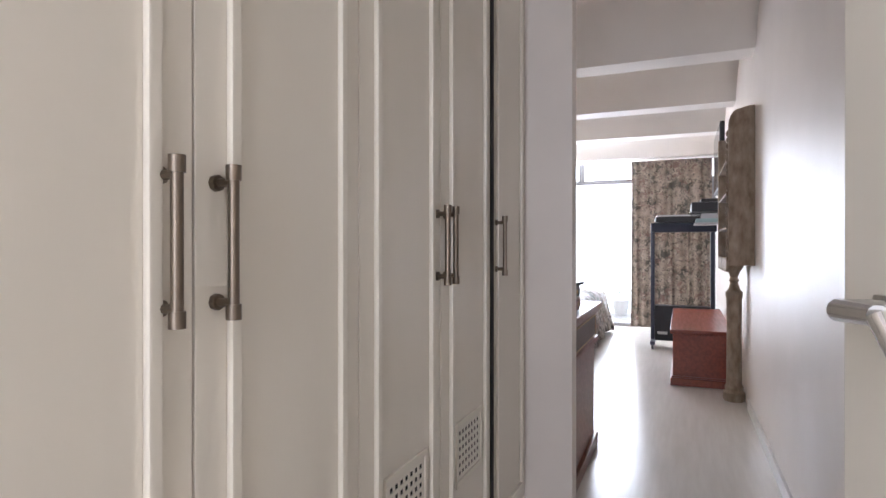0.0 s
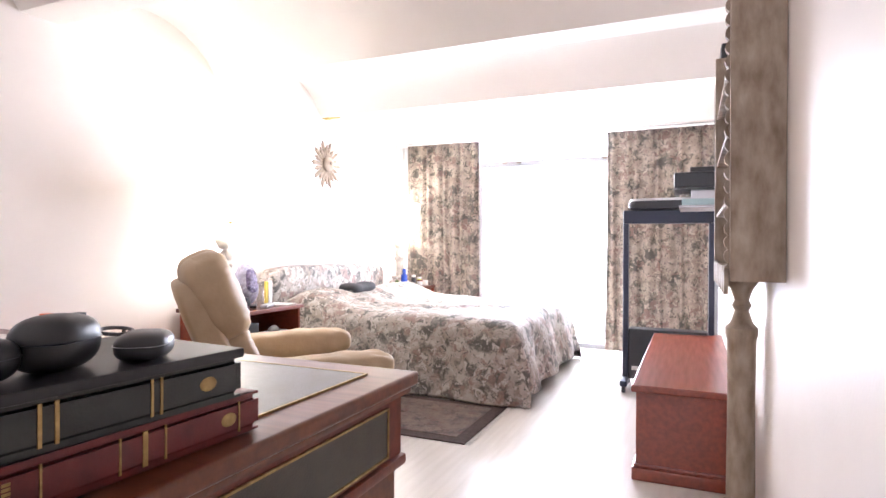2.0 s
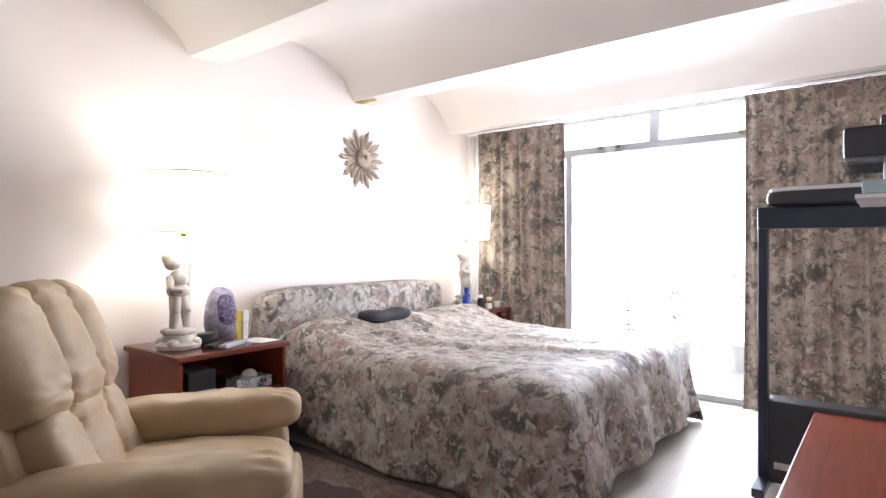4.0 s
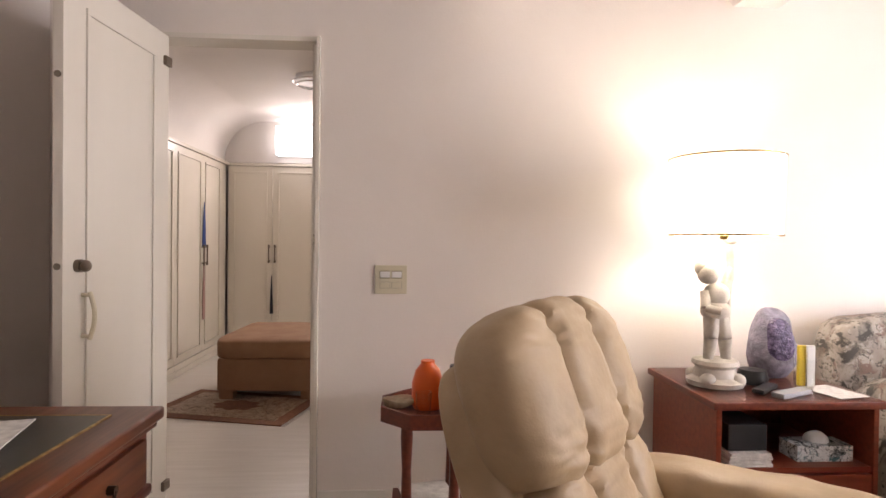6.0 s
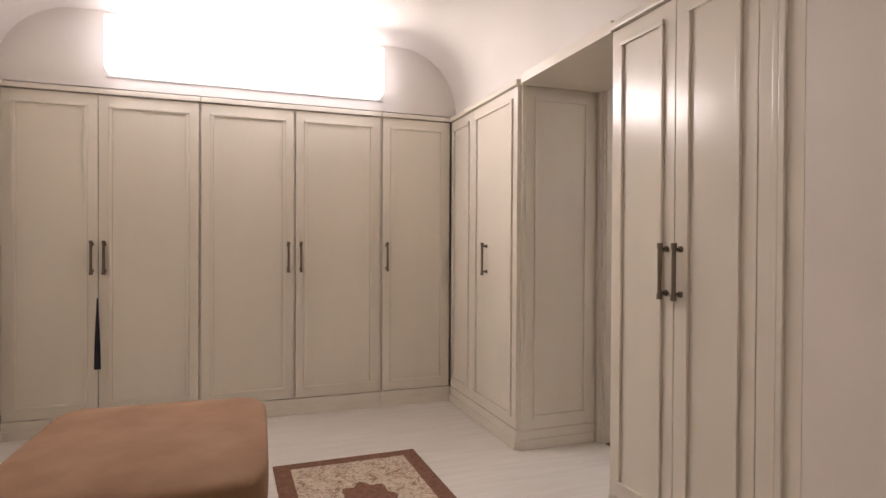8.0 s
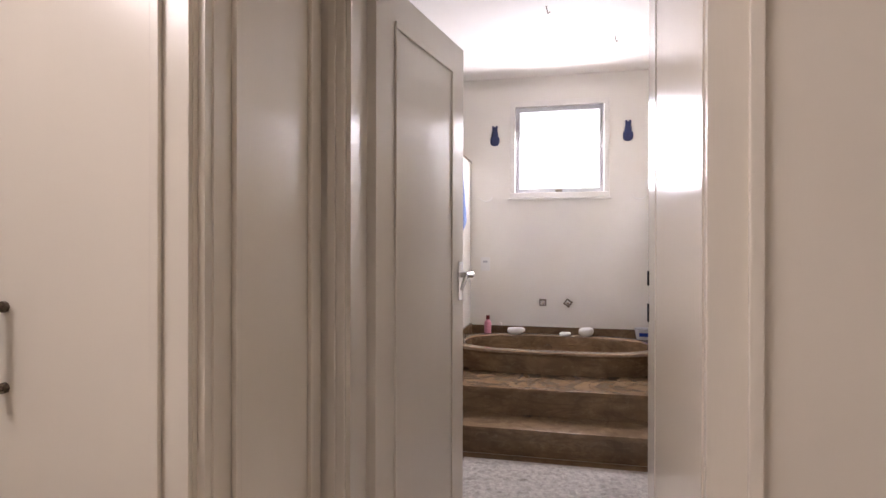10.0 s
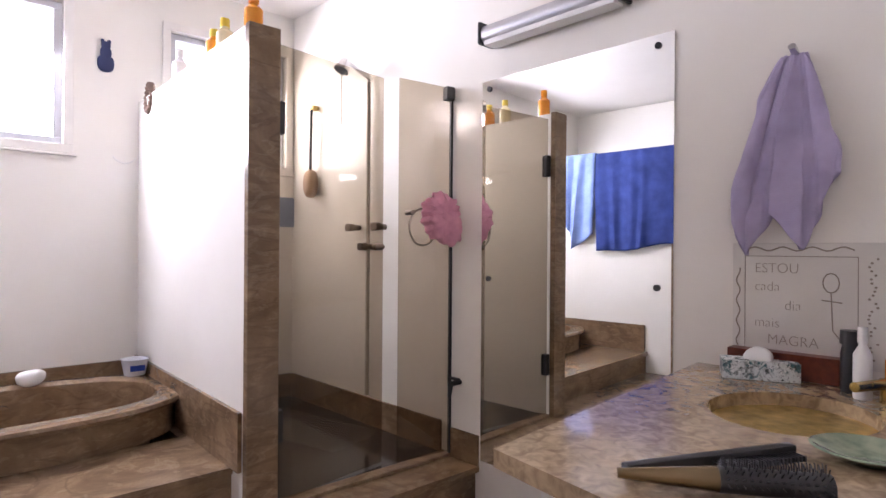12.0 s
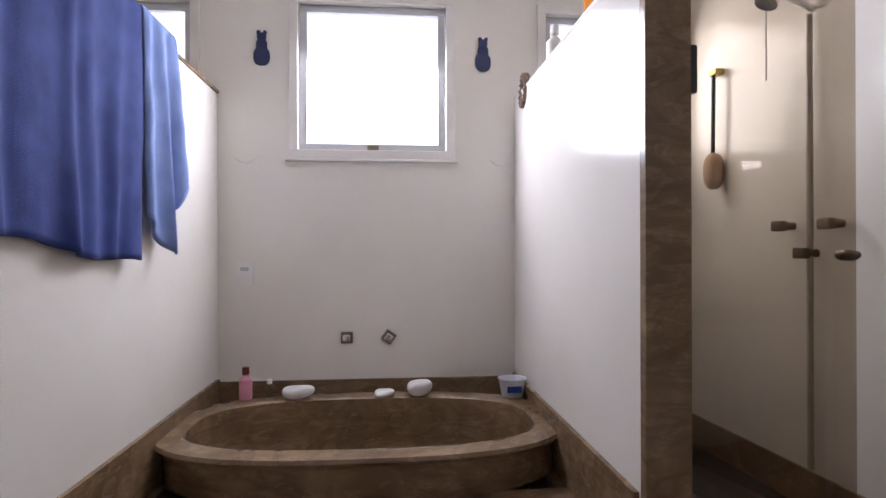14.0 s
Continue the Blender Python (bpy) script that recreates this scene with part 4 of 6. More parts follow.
nightstand(at(-2.235, 4.59), "mahogany nightstand with glass top and open shelf")
nightstand(at(-2.235, 7.02 + 0.03), "mahogany nightstand crowded with bottles by the window")


def table_lamp(m):
    o = thing("table_lamp", m, "white plaster cherub table lamp with a lit drum shade", "lamp", "bedside lamps")
    s = bm_()
    lathe(s, [(0.0, 0.0), (0.105, 0.0), (0.11, 0.02), (0.085, 0.035), (0.075, 0.07), (0.09, 0.085), (0.085, 0.10), (0.0, 0.105)], n=20)
    for a in range(4):
        t = a * math.pi / 2 + 0.78
        puff(s, (0.085 * math.cos(t) - 0.03, 0.085 * math.sin(t) - 0.03, 0), (0.085 * math.cos(t) + 0.03, 0.085 * math.sin(t) + 0.03, 0.055), 2.2, 12, 8)
    for p0, p1, r0, r1 in (((0.0, -0.03, 0.10), (0.01, -0.025, 0.19), 0.02, 0.027), ((0.01, -0.025, 0.19), (0.0, -0.015, 0.28), 0.028, 0.036), ((0.0, 0.045, 0.10), (0.015, 0.03, 0.19), 0.02, 0.027), ((0.015, 0.03, 0.19), (0.0, 0.012, 0.28), 0.028, 0.036), ((0.0, 0.03, 0.38), (-0.01, 0.07, 0.47), 0.024, 0.02), ((-0.01, 0.07, 0.47), (0.0, 0.055, 0.58), 0.02, 0.016), ((0.0, -0.045, 0.37), (0.03, -0.06, 0.31), 0.022, 0.018), ((0.03, -0.06, 0.31), (0.055, -0.01, 0.30), 0.018, 0.015), ((-0.03, 0.06, 0.10), (-0.02, 0.065, 0.47), 0.012, 0.012)):
        cyl(s, p0, p1, r0, r1, 12)
    for a, c in (((-0.05, -0.06, 0.255), (0.05, 0.055, 0.34)), ((-0.042, -0.052, 0.31), (0.042, 0.05, 0.41)), ((-0.038, -0.078, 0.405), (0.046, 0.006, 0.49)), ((-0.05, -0.085, 0.43), (0.03, 0.01, 0.505)), ((-0.03, 0.03, 0.565), (0.03, 0.08, 0.60))):
        puff(s, a, c, 2.2, 18, 12, wob=0.004)
    part("statuette", s, M_PLASTER, o)
    s = bm_()
    lathe(s, [(0.015, 0.585), (0.02, 0.60), (0.008, 0.61), (0.008, 0.66)], (0, 0.03, 0), 12)
    part("socket", s, M_BRASS, o)
    s = bm_()
    rings = [(0.205, 0.60), (0.213, 0.915), (0.209, 0.915), (0.201, 0.60), (0.205, 0.60)]
    n = 48
    rr = [[s.verts.new((r * math.cos(6.28319 * i / n), 0.03 + r * math.sin(6.28319 * i / n), z)) for i in range(n)] for r, z in rings]
    for a, c in zip(rr, rr[1:]):
        for i in range(n):
            s.faces.new((a[i], a[(i + 1) % n], c[(i + 1) % n], c[i]))
    part("shade", s, M_SHADE, o, "lit cream fabric drum shade")
    for z in (0.602, 0.910):
        s = bm_()
        for i in range(48):
            a0, a1 = 6.28319 * i / 48, 6.28319 * (i + 1) / 48
            r = 0.208 if z < 0.7 else 0.214
            cyl(s, (r * math.cos(a0), 0.03 + r * math.sin(a0), z), (r * math.cos(a1), 0.03 + r * math.sin(a1), z), 0.004, n=6, caps=False)
        part("trim_ring", s, M_BRASS, o)


table_lamp(at(-2.2, 4.40, 0.634))
table_lamp(at(-2.27, 7.07, 0.634))


def recliner():
    o = thing("recliner", at(-1.245, 3.845, 0, 50) @ Matrix.Diagonal((0.95, 0.95, 1.0, 1)), "beige leather recliner armchair with channel-tufted back", "armchair")
    part("base", box(bm_(), (-0.38, -0.30, 0.0), (0.36, 0.30, 0.24), 0.03), M_LEATHER, o)
    part("seat", puff(bm_(), (-0.30, -0.30, 0.18), (0.47, 0.30, 0.43), 4.5, 60, 24, wob=0.010), M_LEATHER, o)
    for sy in (-1, 1):
        s = bm_()
        puff(s, (-0.42, sy * 0.375 - 0.085, 0.02), (0.43, sy * 0.375 + 0.085, 0.47), 6, 44, 20, wob=0.008)
        part("arm", s, M_LEATHER, o)
        s = bm_()
        puff(s, (-0.36, sy * 0.38 - 0.115, 0.38), (0.485, sy * 0.38 + 0.115, 0.535 + 0.012 * sy), 3.6, 80, 40)
        for v in s.verts:
            f = (v.co.x + 0.36) / 0.83
            v.co.z += 0.022 * f + 0.010 * noise.noise(Vector((v.co.x * 9, v.co.y * 7, 3))) + 0.007 * math.exp(-((f - 0.93) / 0.05) ** 2) * math.sin(v.co.y * 90)
            v.co.y += 0.010 * noise.noise(Vector((v.co.x * 12, v.co.z * 16, 8)))
        part("arm_pad", s, M_LEATHER, o)
    tl = Matrix.Rotation(radians(-23), 3, "Y")
    c0 = Vector((-0.23, 0, 0.38))

    def lean(bmx):
        for v in bmx.verts:
            v.co = c0 + tl @ v.co
        return bmx

    def tufted(a, c, p, seams, deep, pull):
        """A swollen cushion drawn in along its seams, with creases that run off them."""
        q = puff(bm_(), a, c, p, 150, 70)
        for v in q.verts:
            if v.co.x > 0.0:
                z = (v.co.z - a[2]) / (c[2] - a[2])
                g = 0.0
                for y in seams:
                    dy = v.co.y - y * (1.0 + pull * (z - 0.5))
                    g += math.exp(-(dy / 0.011) ** 2) + 0.45 * math.exp(-(dy / 0.045) ** 2)
                    g += 0.35 * math.exp(-(dy / 0.05) ** 2) * noise.noise(Vector((y * 9, dy * 7, z * 15)))
                v.co.x -= deep * min(1.5, g)
                v.co.x += 0.010 * noise.noise(Vector((v.co.y * 9, z * 5, 2))) + 0.008 * noise.noise(Vector((v.co.y * 14 + z * 9, z * 16, 5)))
                v.co.z += 0.010 * noise.noise(Vector((v.co.y * 12, z * 4, 9)))
            v.co.z -= deep * 0.5 * sum(math.exp(-((v.co.y - y) / 0.02) ** 2) for y in seams) * (1 if v.co.z > (a[2] + c[2]) / 2 else -1)
        return lean(q)
    part("back_shell", lean(puff(bm_(), (-0.15, -0.365, -0.20), (0.0, 0.365, 0.60), 7, 44, 22, wob=0.004)), M_LEATHER, o)
    part("head_cushion", tufted((-0.10, -0.375, 0.235), (0.155, 0.375, 0.69), 3.6, (-0.125, 0.125), 0.026, -0.1), M_LEATHER, o)
    part("lumbar_cushion", tufted((-0.08, -0.315, -0.10), (0.115, 0.315, 0.31), 4.4, (-0.11, 0.11), 0.022, 0.5), M_LEATHER, o)
    part("footrest", puff(bm_(), (0.40, -0.29, 0.04), (0.50, 0.29, 0.36), 4, 30, 14), M_LEATHER, o)
    piping = mat("dark_piping", (0.16, 0.10, 0.05), rough=0.6)
    for y in (-0.125, 0.125):
        s = bm_()
        pts = [Vector((0.122 - 0.10 * (2 * i / 14 - 1) ** 6, y * (1 - 0.1 * (i / 14 - 0.5)), 0.28 + 0.40 * i / 14)) for i in range(15)]
        for p0, p1 in zip(pts, pts[1:]):
            cyl(s, p0, p1, 0.003, n=6)
        part("seam", lean(s), piping, o)


recliner()


def octagon_table():
    o = thing("side_table", at(-2.25, 3.25) @ Matrix.Diagonal((1, 1, 1.05, 1)), "octagonal dark wood side table with raised rim", "table")
    oc = [(0.21 * math.cos(math.pi / 8 + i * math.pi / 4), 0.21 * math.sin(math.pi / 8 + i * math.pi / 4)) for i in range(8)]
    part("tabletop", prism(bm_(), oc, 0.475, 0.50), M_MAHOG, o)
    for i in range(8):
        p, q = Vector(oc[i]), Vector(oc[(i + 1) % 8])
        s = bm_()
        prism(s, [p, q, q * 0.95, p * 0.95], 0.50, 0.53)
        part("rim", s, M_MAHOG, o)
    for i in range(4):
        a = math.pi / 4 + i * math.pi / 2
        part("leg", lathe(bm_(), [(0.014, 0.0), (0.016, 0.1), (0.022, 0.14), (0.018, 0.3), (0.024, 0.42), (0.022, 0.475)], (0.13 * math.cos(a), 0.13 * math.sin(a), 0), 12), M_MAHOG, o)
    part("lower_shelf", box(bm_(), (-0.15, -0.15, 0.12), (0.15, 0.15, 0.135), 0.003), M_MAHOG, o)


octagon_table()
solid("orange_flask", lathe(bm_(), [(0.0, 0), (0.058, 0), (0.064, 0.02), (0.064, 0.10), (0.05, 0.15), (0.028, 0.178), (0.028, 0.19), (0.0, 0.19)]), M_ORANGE, "orange plastic flask on the side table", "flask", m=at(-2.27, 3.24, 0.525))
solid("black_flask", lathe(bm_(), [(0.0, 0), (0.052, 0), (0.056, 0.02), (0.056, 0.12), (0.034, 0.15), (0.032, 0.155), (0.036, 0.158), (0.036, 0.185), (0.0, 0.19)]), M_DKBLUE, "dark blue thermos flask on the side table", "flask", m=at(-2.20, 3.36, 0.525))
solid("drinking_glass", lathe(bm_(), [(0.0, 0.002), (0.026, 0.002), (0.032, 0.10), (0.029, 0.10), (0.024, 0.01), (0.0, 0.01)]), M_GLASS, "clear drinking glass on the side table", "glass", m=at(-2.12, 3.22, 0.525))
s = bm_()
puff(s, (-0.06, -0.07, 0), (0.06, 0.07, 0.05), 2.5, 20, 10, wob=0.02)
solid("paper_napkins", s, mat("crumpled_tan_paper", (0.45, 0.36, 0.24), (0.3, 0.22, 0.14), 0.9, scale=40, bump=0.6, bscale=40), "crumpled tan paper napkins on the side table", "napkins", m=at(-2.27, 3.12, 0.525))
for i in range(4):
    s = bm_()
    box(s, (-0.12 + 0.01 * i, -0.11, 0.0), (0.10 + 0.02 * i, 0.12 - 0.01 * i, 0.012), 0.002)
    solid("magazine", s, (M_PAPER, M_WHITE, M_LTBLUE, M_PAPER)[i], "glossy magazine stacked on the lower shelf", "magazine", "stacked magazines", at(-2.25, 3.25, 0.142 + 0.0125 * i, 7 * i - 8))


def desk():
    o = thing("desk", at(0, 0, 0), "brown wooden pedestal desk with leather inlaid top", "desk")
    x0, x1, y0, y1 = -1.41, 0.165, 1.70, 2.56
    s = bm_()
    box(s, (x0, y0, 0.752), (x1, y1, 0.782), 0.008, 3)
    box(s, (x0 + 0.012, y0 + 0.012, 0.735), (x1 - 0.012, y1 - 0.012, 0.752), 0.006)
    part("desktop", s, M_DESK, o)
    part("leather_inlay", box(bm_(), (x0 + 0.09, y0 + 0.09, 0.782), (x1 - 0.09, y1 - 0.09, 0.785)), M_INLAY, o, "dark leather inlay")
    s = bm_()
    for a, c in (((x0 + 0.085, y0 + 0.085, 0.782), (x1 - 0.085, y0 + 0.09, 0.7855)), ((x0 + 0.085, y1 - 0.09, 0.782), (x1 - 0.085, y1 - 0.085, 0.7855)), ((x0 + 0.085, y0 + 0.09, 0.782), (x0 + 0.09, y1 - 0.09, 0.7855)), ((x1 - 0.09, y0 + 0.09, 0.782), (x1 - 0.085, y1 - 0.09, 0.7855))):
        box(s, a, c)
    part("gilt_line", s, M_GILT, o)
    part("apron", box(bm_(), (x0 + 0.03, y0 + 0.03, 0.60), (x1 - 0.03, y1 - 0.03, 0.735), 0.003), M_MAHOG, o)
    part("end_inlay", box(bm_(), (x1 - 0.032, y0 + 0.10, 0.615), (x1 - 0.026, y1 - 0.10, 0.715), 0.002), M_INLAY, o)
    s = bm_()
    for z in (0.612, 0.716):
        box(s, (x1 - 0.03, y0 + 0.095, z - 0.002), (x1 - 0.0245, y1 - 0.095, z + 0.002))
    for y in (y0 + 0.097, y1 - 0.099):
        box(s, (x1 - 0.03, y, 0.612), (x1 - 0.0245, y + 0.004, 0.716))
    part("gilt_line", s, M_GILT, o)
    s = bm_()
    box(s, (x0 + 0.02, y0 + 0.02, 0.575), (x1 - 0.02, y1 - 0.02, 0.60), 0.008)
    part("belt_moulding", s, M_MAHOG, o)
    for a, c in ((x0 + 0.04, x0 + 0.50), (x1 - 0.50, x1 - 0.04)):
        part("pedestal", box(bm_(), (a, y0 + 0.04, 0.05), (c, y1 - 0.04, 0.578), 0.004), M_DESK, o)
        part("plinth", box(bm_(), (a - 0.02, y0 + 0.02, 0.0), (c + 0.02, y1 - 0.02, 0.07), 0.01), M_DESK, o)
        for z, h in ((0.10, 0.22), (0.34, 0.11), (0.46, 0.10), (0.615, 0.105)):
            d = part("drawer", box(bm_(), (a + 0.02, y1 - 0.042 + (0.012 if z > 0.6 else 0), z), (c - 0.02, y1 - 0.028 + (0.012 if z > 0.6 else 0), z + h), 0.003), M_DESK, o)
            s = bm_()
            xm, yy, zm = (a + c) / 2, y1 - 0.028 + (0.012 if z > 0.6 else 0), z + h * 0.55
            for k in (-1, 1):
                cyl(s, (xm + k * 0.035, yy, zm), (xm + k * 0.035, yy + 0.016, zm), 0.010, n=10)
            for i in range(8):
                t0, t1 = math.pi * i / 8, math.pi * (i + 1) / 8
                cyl(s, (xm + 0.035 * math.cos(t0), yy + 0.014, zm - 0.03 * math.sin(t0)), (xm + 0.035 * math.cos(t1), yy + 0.014, zm - 0.03 * math.sin(t1)), 0.004, n=6)
            part("swan_neck_handle", s, mat("dark_bronze", (0.05, 0.035, 0.025), rough=0.4, metal=0.8), d)


desk()
o = thing("desk_chair", at(-0.68, 2.44, 0, 180), "low black chair pushed under the desk", "chair")
part("seat", puff(bm_(), (-0.2, -0.2, 0.38), (0.2, 0.2, 0.45), 4), M_BLACK, o)
s = bm_()
for i in range(12):
    a0, a1 = math.pi * (1.12 + 0.76 * i / 12), math.pi * (1.12 + 0.76 * (i + 1) / 12)
    cyl(s, (0.25 * math.cos(a0), -0.02 + 0.2 * math.sin(a0), 0.66), (0.25 * math.cos(a1), -0.02 + 0.2 * math.sin(a1), 0.66), 0.022, n=10)
part("backrest", s, M_BLACK, o)
for x in (-0.17, 0.17):
    for y in (-0.17, 0.17):
        part("leg", cyl(bm_(), (x, y, 0), (x, y, 0.40 if y > 0 else 0.66), 0.014, n=10), M_BLACK, o)


def big_book(m, cover, w, d, h, label, lines):
    o = thing("book", m, label, "book", "heavy books on the desk")
    s = bm_()
    for z in (0.0, h - 0.004):
        box(s, (0, 0, z), (w, d, z + 0.004), 0.001)
    part("cover", s, cover, o)
    part("pages", box(bm_(), (0.006, 0.006, 0.004), (w - 0.012, d - 0.006, h - 0.004)), M_PAPER, o)
    s = bm_()
    prism(s, [(w - 0.012, 0.0), (w + 0.004, 0.0), (w + 0.004, d), (w - 0.012, d)], 0.0, h)
    bmesh.ops.bevel(s, geom=s.edges[:], offset=0.012, segments=3, affect="EDGES")
    sp = part("spine", s, cover, o)
    s = bm_()
    for y0_, y1_ in lines:
        box(s, (w + 0.003, d * y0_, h * 0.12), (w + 0.0052, d * y1_, h * 0.88))
    part("gilt_band", s, M_GILT, sp)
    s = bm_()
    puff(s, (w + 0.002, d * 0.86 - 0.014, h * 0.5 - 0.010), (w + 0.006, d * 0.86 + 0.014, h * 0.5 + 0.010), 2, 12, 8)
    part("gilt_ornament", s, M_GILT, sp)
    for k in (0.14, 0.20):
        s = bm_()
        for q in range(6):
            box(s, (w + 0.003, d * k, h * (0.25 + q * 0.085)), (w + 0.0052, d * k + 0.008, h * (0.25 + q * 0.085) + h * 0.055))
        part("spine_lettering", s, M_GILT, sp)


big_book(at(-0.202, 1.657, 0.785, -3), M_RED, 0.30, 0.44, 0.058, "thick red leather-bound book with gilt spine", [(0.1, 0.115), (0.28, 0.286), (0.48, 0.486), (0.55, 0.565), (0.62, 0.626), (0.9, 0.906)])
big_book(at(-0.182, 1.634, 0.844, -5), M_GREENBK, 0.27, 0.43, 0.062, "thick black leather-bound book with gilt spine", [(0.36, 0.37), (0.40, 0.41), (0.66, 0.668), (0.69, 0.698)])
s = bm_()
box(s, (0, 0, 0), (0.26, 0.40, 0.014), 0.004)
solid("black_folder", s, M_BLACK, "thin black leather folder on the books", "folder", m=at(-0.145, 1.645, 0.907, -5))
for x, y, w, h, rz, nm in ((0.06, 1.725, 0.080, 0.050, 10, "squat"), (0.055, 1.815, 0.092, 0.066, 25, "large rounded"), (0.09, 1.905, 0.078, 0.038, 35, "small flat")):
    o = thing("glasses_case", at(x, y, 0.921, rz), nm + " black leather glasses case on the folder", "glasses case", "glasses cases")
    s = bm_()
    puff(s, (-w * 0.42, -w * 0.55, 0), (w * 0.42, w * 0.55, h), 2.7, 32, 18, wob=0.003)
    part("shell", s, M_BLACK, o)
    s = bm_()
    puff(s, (-w * 0.426, -w * 0.556, h * 0.50), (w * 0.426, w * 0.556, h * 0.58), 2.9, 32, 8)
    part("hinge_seam", s, M_ALU if h < 0.05 else M_DKBLUE, o)
s = bm_()
for k in (-1, 1):
    for i in range(14):
        a0, a1 = 6.283 * i / 14, 6.283 * (i + 1) / 14
        cyl(s, (k * 0.033 + 0.026 * math.cos(a0), 0, 0.024 + 0.022 * math.sin(a0)), (k * 0.033 + 0.026 * math.cos(a1), 0, 0.024 + 0.022 * math.sin(a1)), 0.003, n=6)
    cyl(s, (k * 0.06, 0, 0.034), (k * 0.06, 0.13, 0.03), 0.003, n=6)
cyl(s, (-0.008, 0, 0.028), (0.008, 0, 0.028), 0.003, n=6)
solid("eyeglasses", s, M_BLACK, "black framed eyeglasses on the folder", "glasses", m=pose(-0.06, 1.97, 0.929, -82, 0, 100))
s = bm_()
for i in range(5):
    box(s, (-0.17 + 0.01 * i, -0.22, 0.004 * i), (0.17 + 0.005 * i, 0.2 + 0.006 * i, 0.004 * i + 0.003))
solid("newspaper", s, M_PAPER, "folded newspaper lying on the desk", "newspaper", m=at(-1.05, 2.18, 0.786, 15))
s = bm_()
for i in range(3):
    box(s, (-0.14, -0.1, 0.003 * i), (0.14, 0.1, 0.003 * i + 0.0025))
solid("papers", s, M_PAPER, "loose papers on the desk", "papers", m=at(-0.45, 2.02, 0.786, -12))


def chest():
    o = thing("blanket_chest", at(0, 0, 0), "long reddish wooden chest standing along the wall", "chest")
    part("body", box(bm_(), (0.505, 4.15, 0.05), (0.93, 5.94, 0.405), 0.004), M_CHERRY, o)
    s = bm_()
    box(s, (0.485, 4.125, 0.405), (0.94, 5.96, 0.438), 0.008, 3)
    part("lid", s, M_CHERRY, o)
    s = bm_()
    box(s, (0.488, 4.132, 0.0), (0.94, 5.955, 0.06), 0.008, 3)
    box(s, (0.496, 4.14, 0.06), (0.935, 5.95, 0.075), 0.006)
    part("plinth", s, M_CHERRY, o)


chest()


def exercise_trolley():
    o = thing("folded_treadmill", at(0.58, 5.93, 0), "dark blue-black folded treadmill standing upright on castors", "treadmill")
    for x in (-0.30, 0.29):
        part("upright", box(bm_(), (x - 0.02, -0.03, 0.06), (x + 0.02, 0.03, 1.33), 0.006), M_NAVY, o)
    part("crossbar", box(bm_(), (-0.32, -0.05, 1.245), (0.33, 0.05, 1.345), 0.012), M_NAVY, o)
    part("console_pad", puff(bm_(), (-0.28, -0.13, 1.345), (0.33, 0.12, 1.415), 6, 40, 10), M_BLACK, o)
    part("top_tray", puff(bm_(), (-0.27, -0.12, 1.39), (0.33, 0.13, 1.43), 6, 40, 10), M_ALU, o)
    part("motor_box", box(bm_(), (-0.28, -0.06, 0.08), (0.27, 0.08, 0.46), 0.02), M_BLACK, o)
    part("label_plate", box(bm_(), (-0.25, -0.063, 0.15), (-0.15, -0.060, 0.18)), M_PAPER, o)
    part("foot_bar", box(bm_(), (-0.32, -0.2, 0.05), (-0.27, 0.2, 0.09), 0.006), M_NAVY, o)
    part("foot_bar", box(bm_(), (0.26, -0.2, 0.05), (0.31, 0.2, 0.09), 0.006), M_NAVY, o)
    for x in (-0.295, 0.285):
        for y in (-0.17, 0.17):
            w = part("castor", cyl(bm_(), (x - 0.012, y, 0.028), (x + 0.012, y, 0.028), 0.027, n=16), M_BLACK, o)


exercise_trolley()


